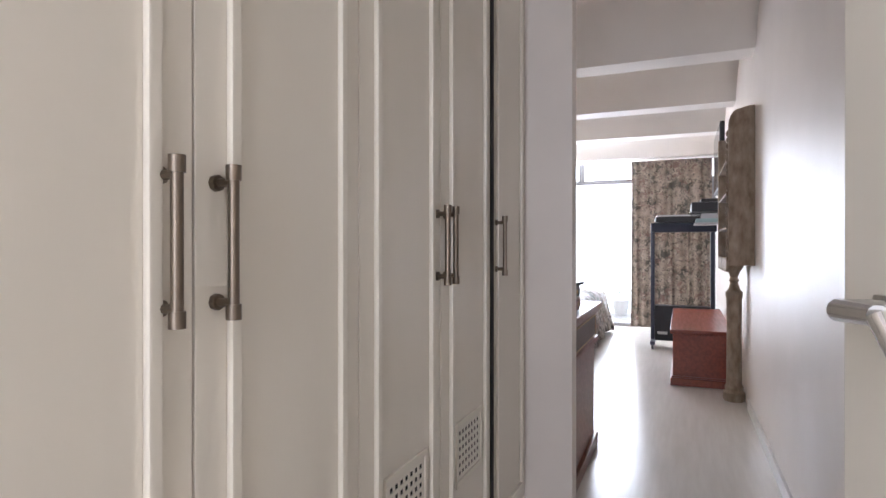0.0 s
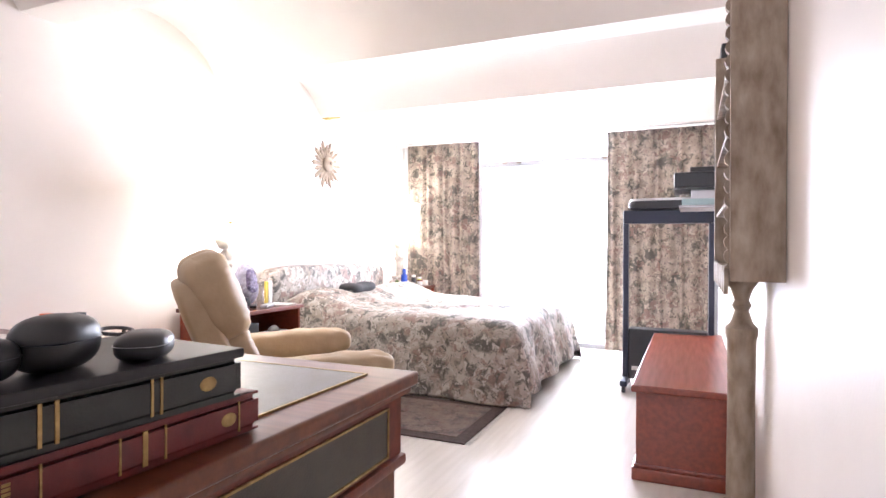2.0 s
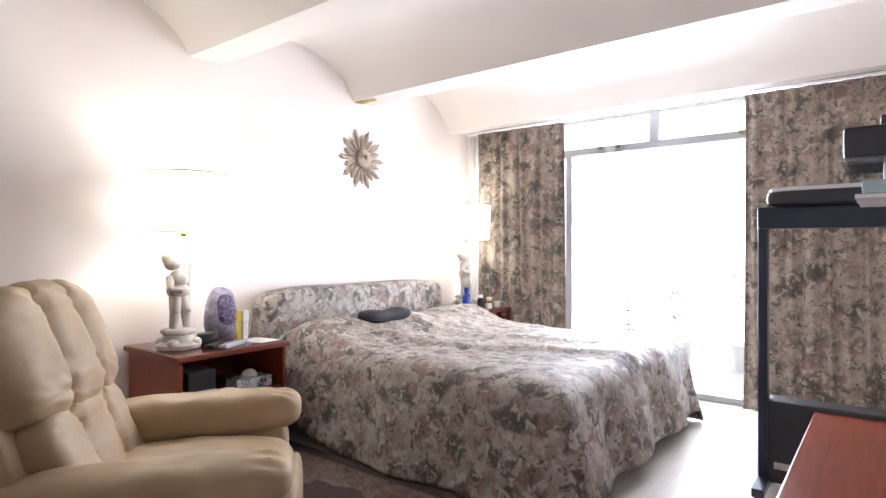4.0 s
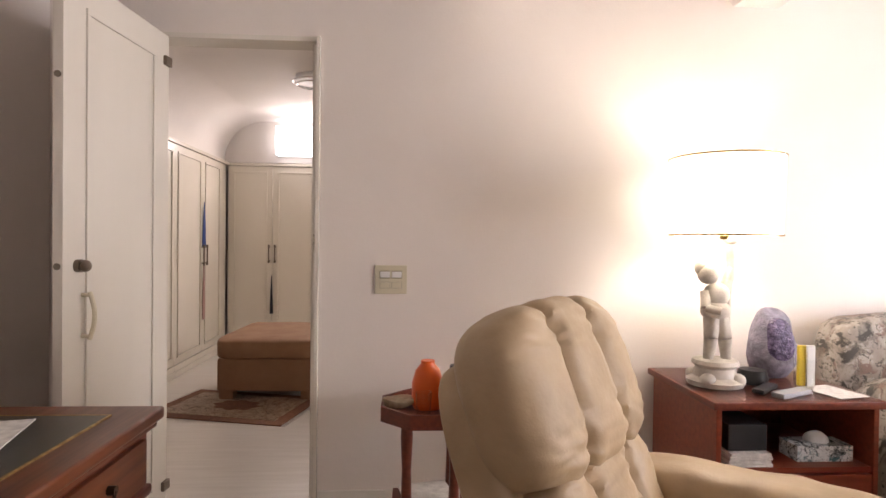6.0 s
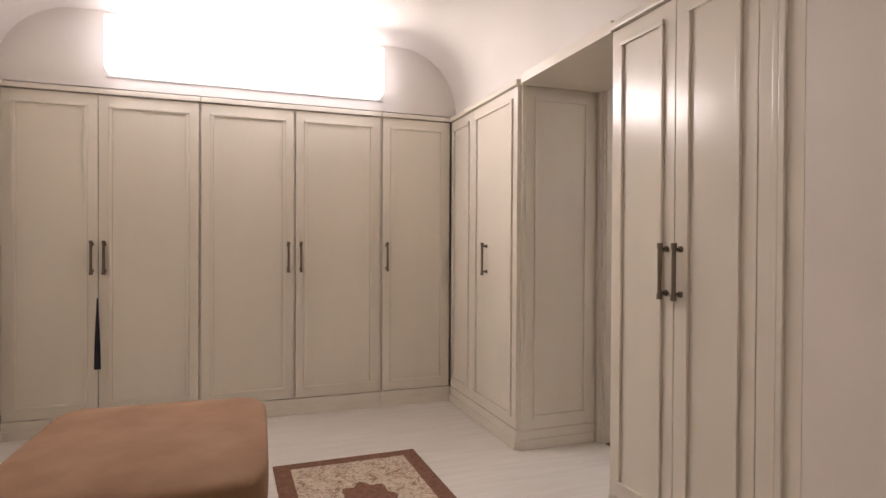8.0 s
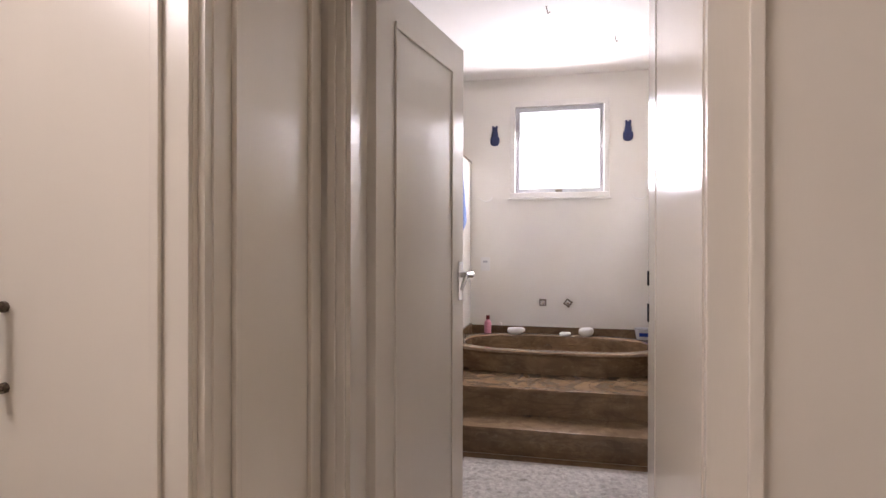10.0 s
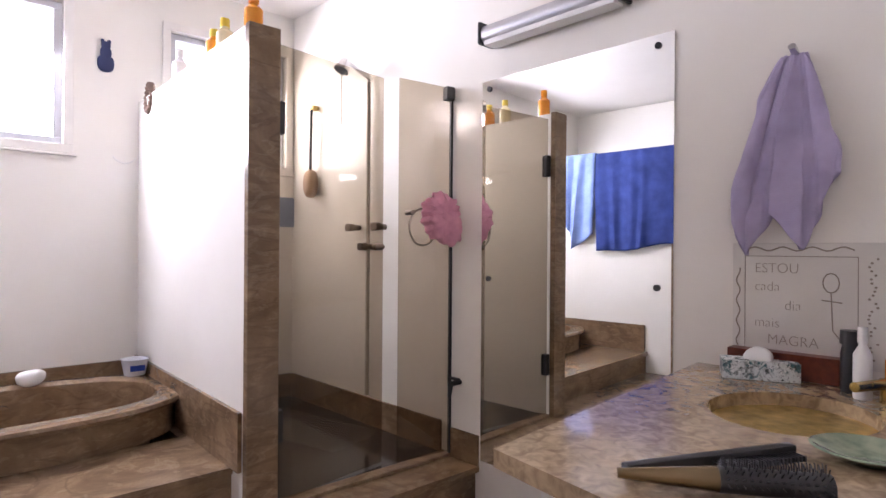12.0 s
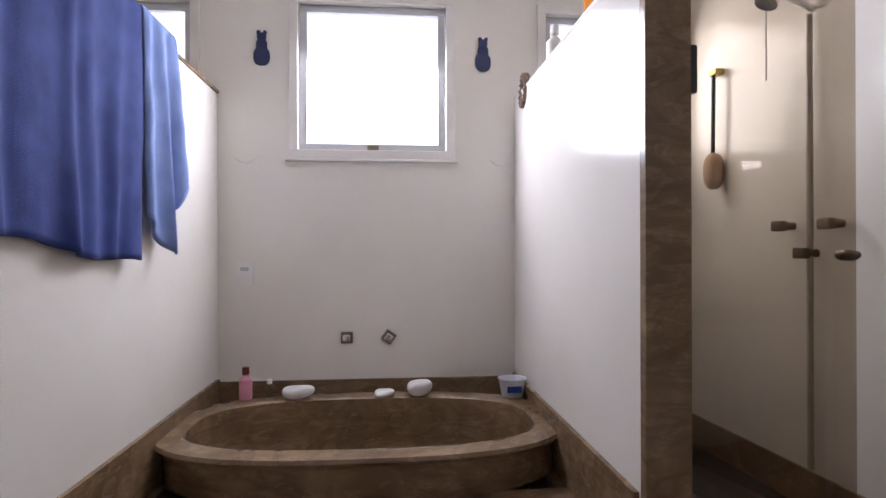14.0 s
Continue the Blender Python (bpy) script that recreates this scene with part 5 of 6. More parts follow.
def pillar_shelf():
    o = thing("wall_rack", at(XR, 3.27, 0), "limewashed carved wooden wall rack with arched top on a turned pillar", "shelf")
    s = bm_()
    pts = [(0, 0.968), (-0.143, 0.968), (-0.146, 1.84)]
    for k in range(1, 9):
        a = math.pi / 2 * k / 8
        pts.append((-0.146 + 0.06 * (1 - math.cos(a)), 1.84 + 0.10 * math.sin(a)))
    pts += [(-0.03, 1.955), (0, 1.955)]
    vs = [[s.verts.new((x - 0.002, y, z)) for x, z in pts] for y in (0.0, 0.03)]
    s.faces.new(vs[0])
    s.faces.new(vs[1][::-1])
    for i in range(len(pts)):
        j = (i + 1) % len(pts)
        s.faces.new((vs[0][i], vs[0][j], vs[1][j], vs[1][i]))
    part("side_panel", s, M_PILLAR, o)
    part("side_panel", box(bm_(), (-0.157, 0.90, 0.975), (-0.002, 0.93, 1.90), 0.004), M_PILLAR, o)
    part("back_panel", box(bm_(), (-0.02, 0.03, 0.98), (-0.002, 0.90, 1.93)), M_PILLAR, o)
    for z in (0.985, 1.20, 1.42, 1.63):
        part("shelf_board", box(bm_(), (-0.15, 0.03, z), (-0.02, 0.90, z + 0.016), 0.003), M_PILLAR, o)
    s = bm_()
    for k in range(20):
        z0 = 1.0 + k * 0.042
        cyl(s, (-0.137, 0.034, z0), (-0.137, 0.056, z0), 0.024, n=12)
    for z in (0.97,):
        for k in range(8):
            cyl(s, (-0.160, 0.06 + k * 0.11, z), (-0.148, 0.06 + k * 0.11, z), 0.045, n=14)
    part("scalloped_edge", s, M_PILLAR, o)
    prof = [(0.085, 0.0), (0.095, 0.02), (0.095, 0.06), (0.075, 0.075), (0.08, 0.10), (0.066, 0.115), (0.062, 0.5), (0.066, 0.72), (0.074, 0.74), (0.074, 0.765), (0.05, 0.785), (0.032, 0.83), (0.045, 0.85), (0.033, 0.87), (0.05, 0.91), (0.08, 0.945), (0.085, 0.975)]
    part("pillar", lathe(bm_(), [(r * 0.76, z) for r, z in prof], (-0.074, 0.55, 0), 28), M_PILLAR, o)


pillar_shelf()
for i, (dy, z, h, mt, lb) in enumerate(((0.12, 1.436, 0.12, M_WHITE, "small white card leaning on the rack shelf"), (0.30, 1.216, 0.09, M_BRASS, "small brass cup on the rack shelf"), (0.2, 1.646, 0.08, M_WHITE, "small white china cup on the rack shelf"), (0.5, 1.436, 0.07, M_PLASTER, "small grey pot on the rack shelf"))):
    if i == 0:
        solid("card", box(bm_(), (0, 0, 0), (0.01, 0.09, h), 0.001), mt, lb, "card", m=at(XR - 0.13, 3.27 + dy, z))
    else:
        solid("trinket", lathe(bm_(), [(0, 0), (0.02, 0), (0.028, h * 0.4), (0.022, h), (0, h)]), mt, lb, "trinket", m=at(XR - 0.10, 3.27 + dy, z))

o = thing("television", at(XR - 0.005, 5.4, 1.62), "flat black television on a wall bracket", "television")
part("screen", box(bm_(), (-0.103, -0.48, 0.02), (-0.098, 0.48, 0.56)), mat("dark_screen", (0.01, 0.01, 0.012), rough=0.12), o)
part("bezel", box(bm_(), (-0.10, -0.50, 0.0), (-0.06, 0.50, 0.58), 0.008), M_BLACK, o)
part("bracket", box(bm_(), (-0.06, -0.06, 0.2), (0.0, 0.06, 0.38), 0.005), M_BLACK, o)
o = thing("wall_shelf", at(XR - 0.004, 4.95, 1.38), "small glass wall shelf on metal brackets", "shelf")
part("shelf_board", box(bm_(), (-0.34, -0.22, 0.0), (0.0, 0.22, 0.012), 0.002), M_GLASS, o)
for y in (-0.15, 0.15):
    part("bracket", box(bm_(), (-0.25, y - 0.008, -0.05), (0.0, y + 0.008, -0.001), 0.003), M_ALU, o)
solid("video_player", box(bm_(), (-0.34, -0.2, 0), (-0.02, 0.2, 0.085), 0.012), M_BLACK, "black video player on the wall shelf", "video player", m=at(XR, 4.95, 1.393))
solid("set_top_box", box(bm_(), (-0.26, -0.16, 0), (-0.02, 0.16, 0.03), 0.006), M_BLACK, "thin black box on the video player", "set-top box", m=at(XR, 4.95, 1.479))
solid("disc_cases", box(bm_(), (-0.30, -0.17, 0), (-0.05, 0.17, 0.035), 0.003), mat("pale_teal_plastic", (0.35, 0.5, 0.52), rough=0.3), "stack of pale teal disc cases under the shelf", "disc cases", m=at(XR, 4.95, 1.30))
o = thing("disc_shelf", at(XR - 0.004, 4.95, 1.285), "lower wall shelf under the video player", "shelf")
part("shelf_board", box(bm_(), (-0.31, -0.2, 0.0), (0.0, 0.2, 0.012), 0.002), M_ALU, o)


def sunburst():
    o = thing("sunburst_ornament", at(XL + 0.004, 6.05, 1.86), "pale wooden sunburst wall ornament", "wall ornament")
    for i in range(20):
        s = bm_()
        a = 2 * math.pi * i / 20
        ln = 0.235 if i % 2 == 0 else 0.19
        d, w = Vector((0, math.cos(a), math.sin(a))), Vector((0, -math.sin(a), math.cos(a)))
        for off, hh in ((0, 0.022), (0.012, 0.014), (-0.012, 0.014)):
            p0, p1 = d * 0.04 + w * off * 0.5, d * (ln - abs(off) * 2) + w * off
            cyl(s, p0 + Vector((hh * 0.5, 0, 0)), p1 + Vector((hh * 0.5, 0, 0)), 0.006, 0.008, 6)
        part("ray", s, M_SUNW, o)
    s = bm_()
    puff(s, (0.0, -0.075, -0.075), (0.06, 0.075, 0.075), 2.2, 24, 14)
    puff(s, (0.04, -0.02, -0.01), (0.075, 0.02, 0.03), 2, 12, 8)
    part("centre", s, M_SUNW, o)


sunburst()


def switch(m, label, kind_):
    o = thing(kind_, m @ Matrix.Diagonal((1, 1.2, 1.17, 1)), label, "switch" if kind_ == "light_switch" else "outlet")
    part("plate", box(bm_(), (0, -0.06, -0.055), (0.009, 0.06, 0.055), 0.004), M_IVORY, o)
    if kind_ == "light_switch":
        for y in (-0.022, 0.022):
            # Thin darker plates paint the groove shade round rockers and blanks.
            part("groove_shade", box(bm_(), (0.0085, y - 0.020, 0.004), (0.010, y + 0.020, 0.035), 0.001), M_IVORY_SHADED, o)
            part("rocker", box(bm_(), (0.009, y - 0.018, 0.008), (0.015, y + 0.018, 0.031), 0.003), M_WHITE, o)
            part("blank_groove_shade", box(bm_(), (0.0085, y - 0.0195, -0.0335), (0.0095, y + 0.0195, -0.0085)), M_IVORY_SHADED, o)
            part("blank_cover", box(bm_(), (0.008, y - 0.018, -0.032), (0.0112, y + 0.018, -0.01), 0.001), M_IVORY, o)


switch(at(XL, 3.078, 1.022), "ivory double light switch on the cream wall", "light_switch")
switch(at(XL, 3.62, 0.53), "ivory blank outlet plate on the cream wall", "wall_outlet")
b = bm_()
box(b, (-0.06, 0, -0.01), (0.06, 0.06, 0.0))
prism(b, [(0, 0), (0.17, 0.02), (0.15, 0.07), (0, 0.06)], -0.004, 0.0)
solid("beam_patch", b, mat("mustard_yellow", (0.45, 0.32, 0.08), rough=0.8), "mustard coloured patch under the beam end", "patch", m=at(XL + 0.02, 5.99, 2.304))

# bedside clutter
o = thing("amethyst_geode", at(-2.33, 4.72, 0.634), "purple amethyst geode standing upright", "geode")
s = bm_()
puff(s, (-0.07, -0.09, -0.03), (0.07, 0.09, 0.29), 2.6, 28, 18, wob=0.02)
for v in s.verts:
    v.co.z = max(v.co.z, 0.0)
part("shell", s, M_ROCK, o)
# Bulges outward; purple crystals are darkened for the shade of a hollow.
s = bm_()
puff(s, (0.030, -0.056, 0.07), (0.080, 0.056, 0.255), 2.6, 28, 18, wob=0.014)
part("crystal_hollow", s, M_AMETHYST_SHADED, o)
o = thing("clear_cup", at(-2.12, 4.72, 0.634), "clear plastic cup holding tubes", "cup")
part("cup", lathe(bm_(), [(0.0, 0.002), (0.035, 0.002), (0.042, 0.12), (0.039, 0.12), (0.032, 0.008), (0.0, 0.008)]), M_GLASS, o)
for dx, dy, mt in ((0.0, -0.012, M_YELLOW), (0.008, 0.016, M_WHITE)):
    s = bm_()
    box(s, (dx - 0.008, dy - 0.017, 0.01), (dx + 0.008, dy + 0.017, 0.17), 0.005)
    solid("ointment_tube", s, mt, "squeezed ointment tube standing in the cup", "tube", m=at(-2.12, 4.72, 0.636))
s = bm_()
box(s, (-0.025, -0.09, 0), (0.025, 0.09, 0.02), 0.006)
solid("remote_control", s, mat("grey_plastic", (0.32, 0.33, 0.35), rough=0.4), "grey remote control on the nightstand", "remote control", m=at(-2.02, 4.60, 0.634, 25))
s = bm_()
box(s, (-0.022, -0.08, 0), (0.022, 0.08, 0.018), 0.006)
solid("remote_control", s, M_BLACK, "black remote control on the nightstand", "remote control", m=at(-2.09, 4.54, 0.634, 40))
solid("alarm_clock", lathe(bm_(), [(0, 0), (0.055, 0), (0.06, 0.02), (0.05, 0.055), (0, 0.06)]), M_BLACK, "round black alarm clock on the nightstand", "clock", m=at(-2.22, 4.57, 0.634))
s = bm_()
for i in range(2):
    box(s, (-0.09, -0.07, 0.001 * i), (0.09, 0.07, 0.001 * i + 0.0009))
solid("papers", s, M_PAPER, "white papers under the glass top edge", "papers", m=at(-2.07, 4.80, 0.634, 12))
solid("clock_radio", box(bm_(), (-0.1, -0.075, 0), (0.08, 0.075, 0.10), 0.008), M_BLACK, "black clock radio on the nightstand shelf", "radio", m=at(-2.08, 4.42, 0.432))
s = bm_()
for i in range(4):
    box(s, (-0.1, -0.085 + 0.004 * i, 0.013 * i), (0.1, 0.085 - 0.006 * (i % 2), 0.013 * i + 0.011), 0.001)
solid("disc_cases", s, M_PAPER, "stack of disc cases on the nightstand shelf", "disc cases", m=at(-2.08, 4.42, 0.38))


def tissue_box(m, label, mtl):
    o = thing("tissue_box", m, label, "tissue box")
    part("carton", box(bm_(), (-0.055, -0.11, 0), (0.055, 0.11, 0.06), 0.002), mtl, o)
    s = bm_()
    puff(s, (-0.03, -0.045, 0.045), (0.03, 0.045, 0.10), 2, 18, 10, wob=0.022)
    part("tissue", s, M_WHITE, o)


M_ZEBRA = floral("black_white_print", (0.02, 0.03, 0.035), (0.55, 0.6, 0.6), (0.7, 0.72, 0.72), (0.04, 0.12, 0.14), 16)
tissue_box(at(-2.08, 4.74, 0.38), "patterned tissue box on the nightstand shelf", M_ZEBRA)


def bottle(m, r, h, body, cap, label, neck=0.45):
    o = thing("bottle", m, label, "bottle", "bottles and jars")
    part("body", lathe(bm_(), [(0, 0), (r * 0.95, 0), (r, h * 0.04), (r, h * 0.62), (r * neck, h * 0.74), (r * neck, h * 0.78), (0, h * 0.78)], n=18), body, o)
    part("cap", lathe(bm_(), [(0, h * 0.781), (r * neck * 1.25, h * 0.781), (r * neck * 1.2, h), (0, h)], n=16), cap, o)


M_BLUEB = mat("blue_bottle", (0.02, 0.06, 0.35), rough=0.25)
bottle(at(-2.10, 6.86, 0.634), 0.035, 0.19, M_BLUEB, M_BLUEB, "blue lotion bottle on the far nightstand")
bottle(at(-2.16, 6.81, 0.634), 0.02, 0.10, M_LEAF, M_WHITE, "small green bottle on the far nightstand")
bottle(at(-2.06, 7.01, 0.634), 0.026, 0.12, M_BLACK, M_WHITE, "small black bottle on the far nightstand", 0.7)
bottle(at(-2.02, 7.08, 0.634), 0.03, 0.06, M_WHITE, M_RED, "white jar with red lid on the far nightstand", 0.9)
bottle(at(-2.06, 7.15, 0.634), 0.026, 0.09, mat("lime", (0.55, 0.65, 0.1), rough=0.4), M_WHITE, "lime green tube on the far nightstand", 0.8)
bottle(at(-2.02, 7.22, 0.634), 0.03, 0.05, M_WHITE, M_WHITE, "white cream jar on the far nightstand", 0.9)
for k in range(5):
    s = bm_()
    box(s, (-0.11, -0.08 + 0.006 * (k % 2), 0), (0.11, 0.08 - 0.008 * (k % 3), 0.018), 0.002)
    solid("paperback", s, (M_PAPER, M_RED, M_WHITE, M_DKBLUE, M_PAPER)[k], "paperback book stacked on the nightstand shelf", "book", "paperbacks", at(-2.08, 7.02, 0.38 + 0.0185 * k, 4 * (k % 3) - 4))

# ---- bathroom ----
def pane_glass(name, x0, x1, z0, z1, label, y=6.56, swing=0.0):
    o = thing(name, at(x0, y, 0, swing), label, "shower glass")
    s = bm_()
    box(s, (0, -0.004, z0), (x1 - x0, 0.004, z1))
    part("pane", s, M_SMOKE, o)
    return o


o = pane_glass("shower_door", -3.935, -3.36, 0.187, 1.972, "smoked glass shower door on black hinges, slightly open", swing=9)
for z in (0.42, 1.62):
    part("hinge", box(bm_(), (-0.01, -0.02, z), (0.028, 0.02, z + 0.13), 0.008), M_BLACK, o)
part("knob", puff(bm_(), (0.53, -0.04, 1.17), (0.565, 0.04, 1.205), 2.2, 14, 10), M_STEEL, o)
o = pane_glass("shower_screen", -3.337, -3.046, 0.20, 1.962, "fixed smoked glass shower screen beside the wall", y=6.565, swing=-6)
part("edge_profile", box(bm_(), (0.288, -0.008, 0.187), (0.300, 0.008, 1.962), 0.002), M_BLACK, o)
part("hinge", box(bm_(), (0.255, -0.02, 1.90), (0.302, 0.02, 1.966), 0.006), M_BLACK, o)
s = bm_()
for i in range(24):
    a0, a1 = 6.283 * i / 24, 6.283 * (i + 1) / 24
    cyl(s, (0.10 + 0.075 * math.cos(a0), -0.05, 1.28 + 0.085 * math.sin(a0)), (0.10 + 0.075 * math.cos(a1), -0.05, 1.28 + 0.085 * math.sin(a1)), 0.0045, n=6, caps=False)
cyl(s, (0.04, -0.004, 1.345), (0.04, -0.06, 1.345), 0.012)
part("towel_ring", s, M_STEEL, o)
s = bm_()
puff(s, (-0.11, -0.055, -0.13), (0.10, 0.05, 0.10), 2.3, 60, 36, wob=0.02)
for v in s.verts:
    a, k = math.atan2(v.co.z, v.co.x), noise.noise(v.co * 22)
    v.co += Vector((math.cos(a) * 0.006 * math.sin(a * 17), -0.005 * abs(math.sin(a * 7 + v.co.z * 30)), math.sin(a) * 0.006 * math.sin(a * 17))) + v.co.normalized() * 0.022 * k
    v.co.x += 0.35 * (v.co.z + 0.02) * (-0.6 if v.co.z > 0 else -0.25)
solid("shower_hat", s, M_PINK, "pink frilly shower cap hanging on the towel ring", "bath hat", m=at(-3.145, 6.475, 1.335, -6))
s = bm_()
box(s, (-3.94, 6.53, 0.171), (-3.02, 6.59, 0.186), 0.003)
structure("shower_sill", s, M_STONE, "low marble shower sill")
s = bm_()
box(s, (-3.944, 6.60, 0.171), (-3.03, 8.069, 0.177))
structure("floor_shower", s, mat("dark_wet_stone", (0.05, 0.035, 0.028), (0.03, 0.022, 0.018), 0.12, scale=6), "dark stone shower floor")
s = bm_()
box(s, (-3.944, 8.055, 0.178), (-3.062, 8.07, 0.33))
prism(s, [(WX(6.6) - 0.014, 6.6), (WX(6.6) + 0.01, 6.6), (WX(8.05) + 0.01, 8.054), (WX(8.05) - 0.014, 8.054)], 0.178, 0.33)
structure("trim_shower_skirting", s, M_STONE, "brown marble skirting in the shower")
s = bm_()
prism(s, [(WX(6.35) - 0.012, 6.35), (WX(6.35) + 0.01, 6.35), (WX(6.53) + 0.01, 6.526), (WX(6.53) - 0.012, 6.526)], 0.171, 0.31)
structure("trim_wall_skirting", s, M_STONE, "brown marble wall skirting")

o = thing("shower_pipe", at(WX(7.18), 7.18, 0, 2.91), "exposed chrome shower pipe with taps and head", "shower")
s = bm_()
cyl(s, (-0.03, 0, 0.35), (-0.03, 0, 2.12), 0.012)
part("riser_pipe", s, mat("painted_pipe", (0.5, 0.46, 0.4), rough=0.4), o)
s = bm_()
cyl(s, (-0.01, 0, 2.14), (-0.20, -0.02, 2.20), 0.014)
cyl(s, (-0.20, -0.02, 2.20), (-0.23, -0.02, 2.14), 0.028, 0.042)
part("shower_head", s, M_CHROME, o)
s = bm_()
cyl(s, (-0.2, 0.02, 2.16), (-0.2, 0.02, 1.86), 0.003, n=6)
part("pull_cord", s, M_WHITE, o)
for y, z in ((-0.12, 1.30), (0.12, 1.30), (0.0, 1.19)):
    s = bm_()
    cyl(s, (0, y, z), (-0.05, y, z), 0.016)
    box(s, (-0.085, y - 0.03, z - 0.022), (-0.05, y + 0.03, z + 0.022), 0.01)
    part("tap", s, M_STEEL, o)
o = thing("bath_brush", at(WX(7.77) - 0.002, 7.77, 0, 2.91), "long-handled bath brush hanging on a brass hook", "brush")
part("hook", box(bm_(), (-0.05, -0.03, 2.06), (0.0, 0.03, 2.09), 0.006), M_BRASS, o)
part("shaft", cyl(bm_(), (-0.04, 0, 2.06), (-0.04, 0.01, 1.66), 0.010), M_BLACK, o)
part("bristles", puff(bm_(), (-0.085, -0.05, 1.50), (0.0, 0.05, 1.68), 2.5, 20, 14), mat("tan_bristle", (0.42, 0.28, 0.18), rough=0.9, bump=0.5, bscale=200), o)
s = bm_()
box(s, (-3.30, 8.05, 1.32), (-3.10, 8.068, 1.52), 0.004)
solid("wall_niche_frame", s, mat("blue_grey_tile", (0.20, 0.24, 0.32), rough=0.3), "small blue-grey niche plate in the shower", "niche")
o = thing("hose_tap", at(WX(6.475), 6.475, 0.54, 2.91), "small dark tap on the wall beside the screen", "tap")
s = bm_()
cyl(s, (0, 0, 0), (-0.07, 0, 0), 0.012)
cyl(s, (-0.06, 0, 0), (-0.075, 0, -0.06), 0.010)
part("spout", s, M_BLACK, o)
part("lever", box(bm_(), (-0.05, -0.03, 0.015), (-0.03, 0.03, 0.028), 0.004), M_BLACK, o)

o = thing("wall_mirror", at(WX(5.885), 5.885, 0, 2.91), "large frameless wall mirror held by small screws", "mirror")
part("mirror_glass", box(bm_(), (-0.008, -0.45, 0.20), (-0.001, 0.451, 1.952)), M_MIRROR, o)
for y in (-0.391, 0.407):
    for z in (1.912, 1.045):
        part("screw_cap", cyl(bm_(), (-0.008, y, z), (-0.014, y, z), 0.012, n=16), M_BLACK, o)
o = thing("mirror_light", at(WX(5.943), 5.943, 2.108, 2.91), "brushed steel tube light above the mirror", "wall lamp")
part("body", cyl(bm_(), (-0.05, -0.33, 0.03), (-0.05, 0.33, 0.03), 0.045, n=24), M_ALU, o)
for y in (-0.345, 0.33):
    part("end_cap", box(bm_(), (-0.10, y, -0.015), (0.0, y + 0.016, 0.085), 0.008), M_BLACK, o)
part("diffuser", box(bm_(), (-0.088, -0.32, -0.025), (-0.02, 0.32, 0.0), 0.008), M_WHITE, o)


def hanging_towel(name, label, mtl, f, nu=40, nv=40):
    o = thing(name, at(0, 0, 0), label, "towel", "hanging towels")
    c = part("cloth", grid(bm_(), nu, nv, f), mtl, o)
    sm = c.modifiers.new("thickness", "SOLIDIFY")
    sm.thickness = 0.012
    return o


def track(keys, u):
    for (a, *p), (c, *q) in zip(keys, keys[1:]):
        if u <= c:
            w = (u - a) / (c - a)
            w = w * w * (3 - 2 * w)
            return [x + (y - x) * w for x, y in zip(p, q)]
    return list(keys[-1][1:])


def lilac(u, v):
    # gathered on the hook, one long lobe, a notch and a short lobe that flares out
    d = 1 - v
    y1, z1 = track([(0, 5.225, 1.27), (0.2, 5.185, 1.145), (0.47, 5.11, 1.26), (0.70, 5.025, 1.16), (0.84, 4.99, 1.27), (1, 4.94, 1.385)], u)
    y0 = 5.085 - 0.06 * u
    w = min(1, d * 1.25) ** 0.72
    z = 1.775 - 0.03 * abs(u - 0.5) - (1.745 - z1) * d
    fold = math.sin(u * 14 + 1.6 * v) * 0.55 + math.sin(u * 31 - 3 * v) * 0.28 + 0.5 * noise.noise(Vector((u * 4, v * 3, 4)))
    return (WX(5.06) - 0.035 - 0.030 * (1 + fold) * (0.3 + 0.7 * d), y0 + (y1 - y0) * w + 0.004 * noise.noise(Vector((u * 9, v * 9, 1))), z)


o = hanging_towel("hanging_towel", "lilac towel gathered on a wall hook", M_LILAC, lilac, 70, 60)
part("wall_hook", cyl(bm_(), (WX(5.055), 5.055, 1.755), (WX(5.055) - 0.07, 5.055, 1.785), 0.011), M_CHROME, o)


def blue(u, v):
    # folded over the top of the partition, a little uneven along its hem
    s_ = v * 1.62
    y = 6.36 + 0.76 * u
    hem = 1.235 - 0.075 * u + 0.012 * math.sin(u * 8)
    fo = 0.008 * math.sin(u * 34 + 1.1 * math.sin(v * 5) + 3 * noise.noise(Vector((u * 4, v, 0)))) + 0.010 * math.sin(u * 13 + 2) + 0.010 * noise.noise(Vector((u * 8, v * 5, 2)))
    if s_ < 0.88:
        k = s_ / 0.88
        return (-5.556 + fo * (1 - 0.8 * k), y - 0.05 * (1 - k) * (u - 0.3), hem + k * (2.026 - hem))
    if s_ < 1.02:
        return (-5.565 - (s_ - 0.88) / 0.14 * 0.16, y, 2.026 + 0.012 * math.sin((s_ - 0.88) / 0.14 * math.pi))
    return (-5.728 - 0.5 * abs(fo), y, 2.026 - (s_ - 1.02))


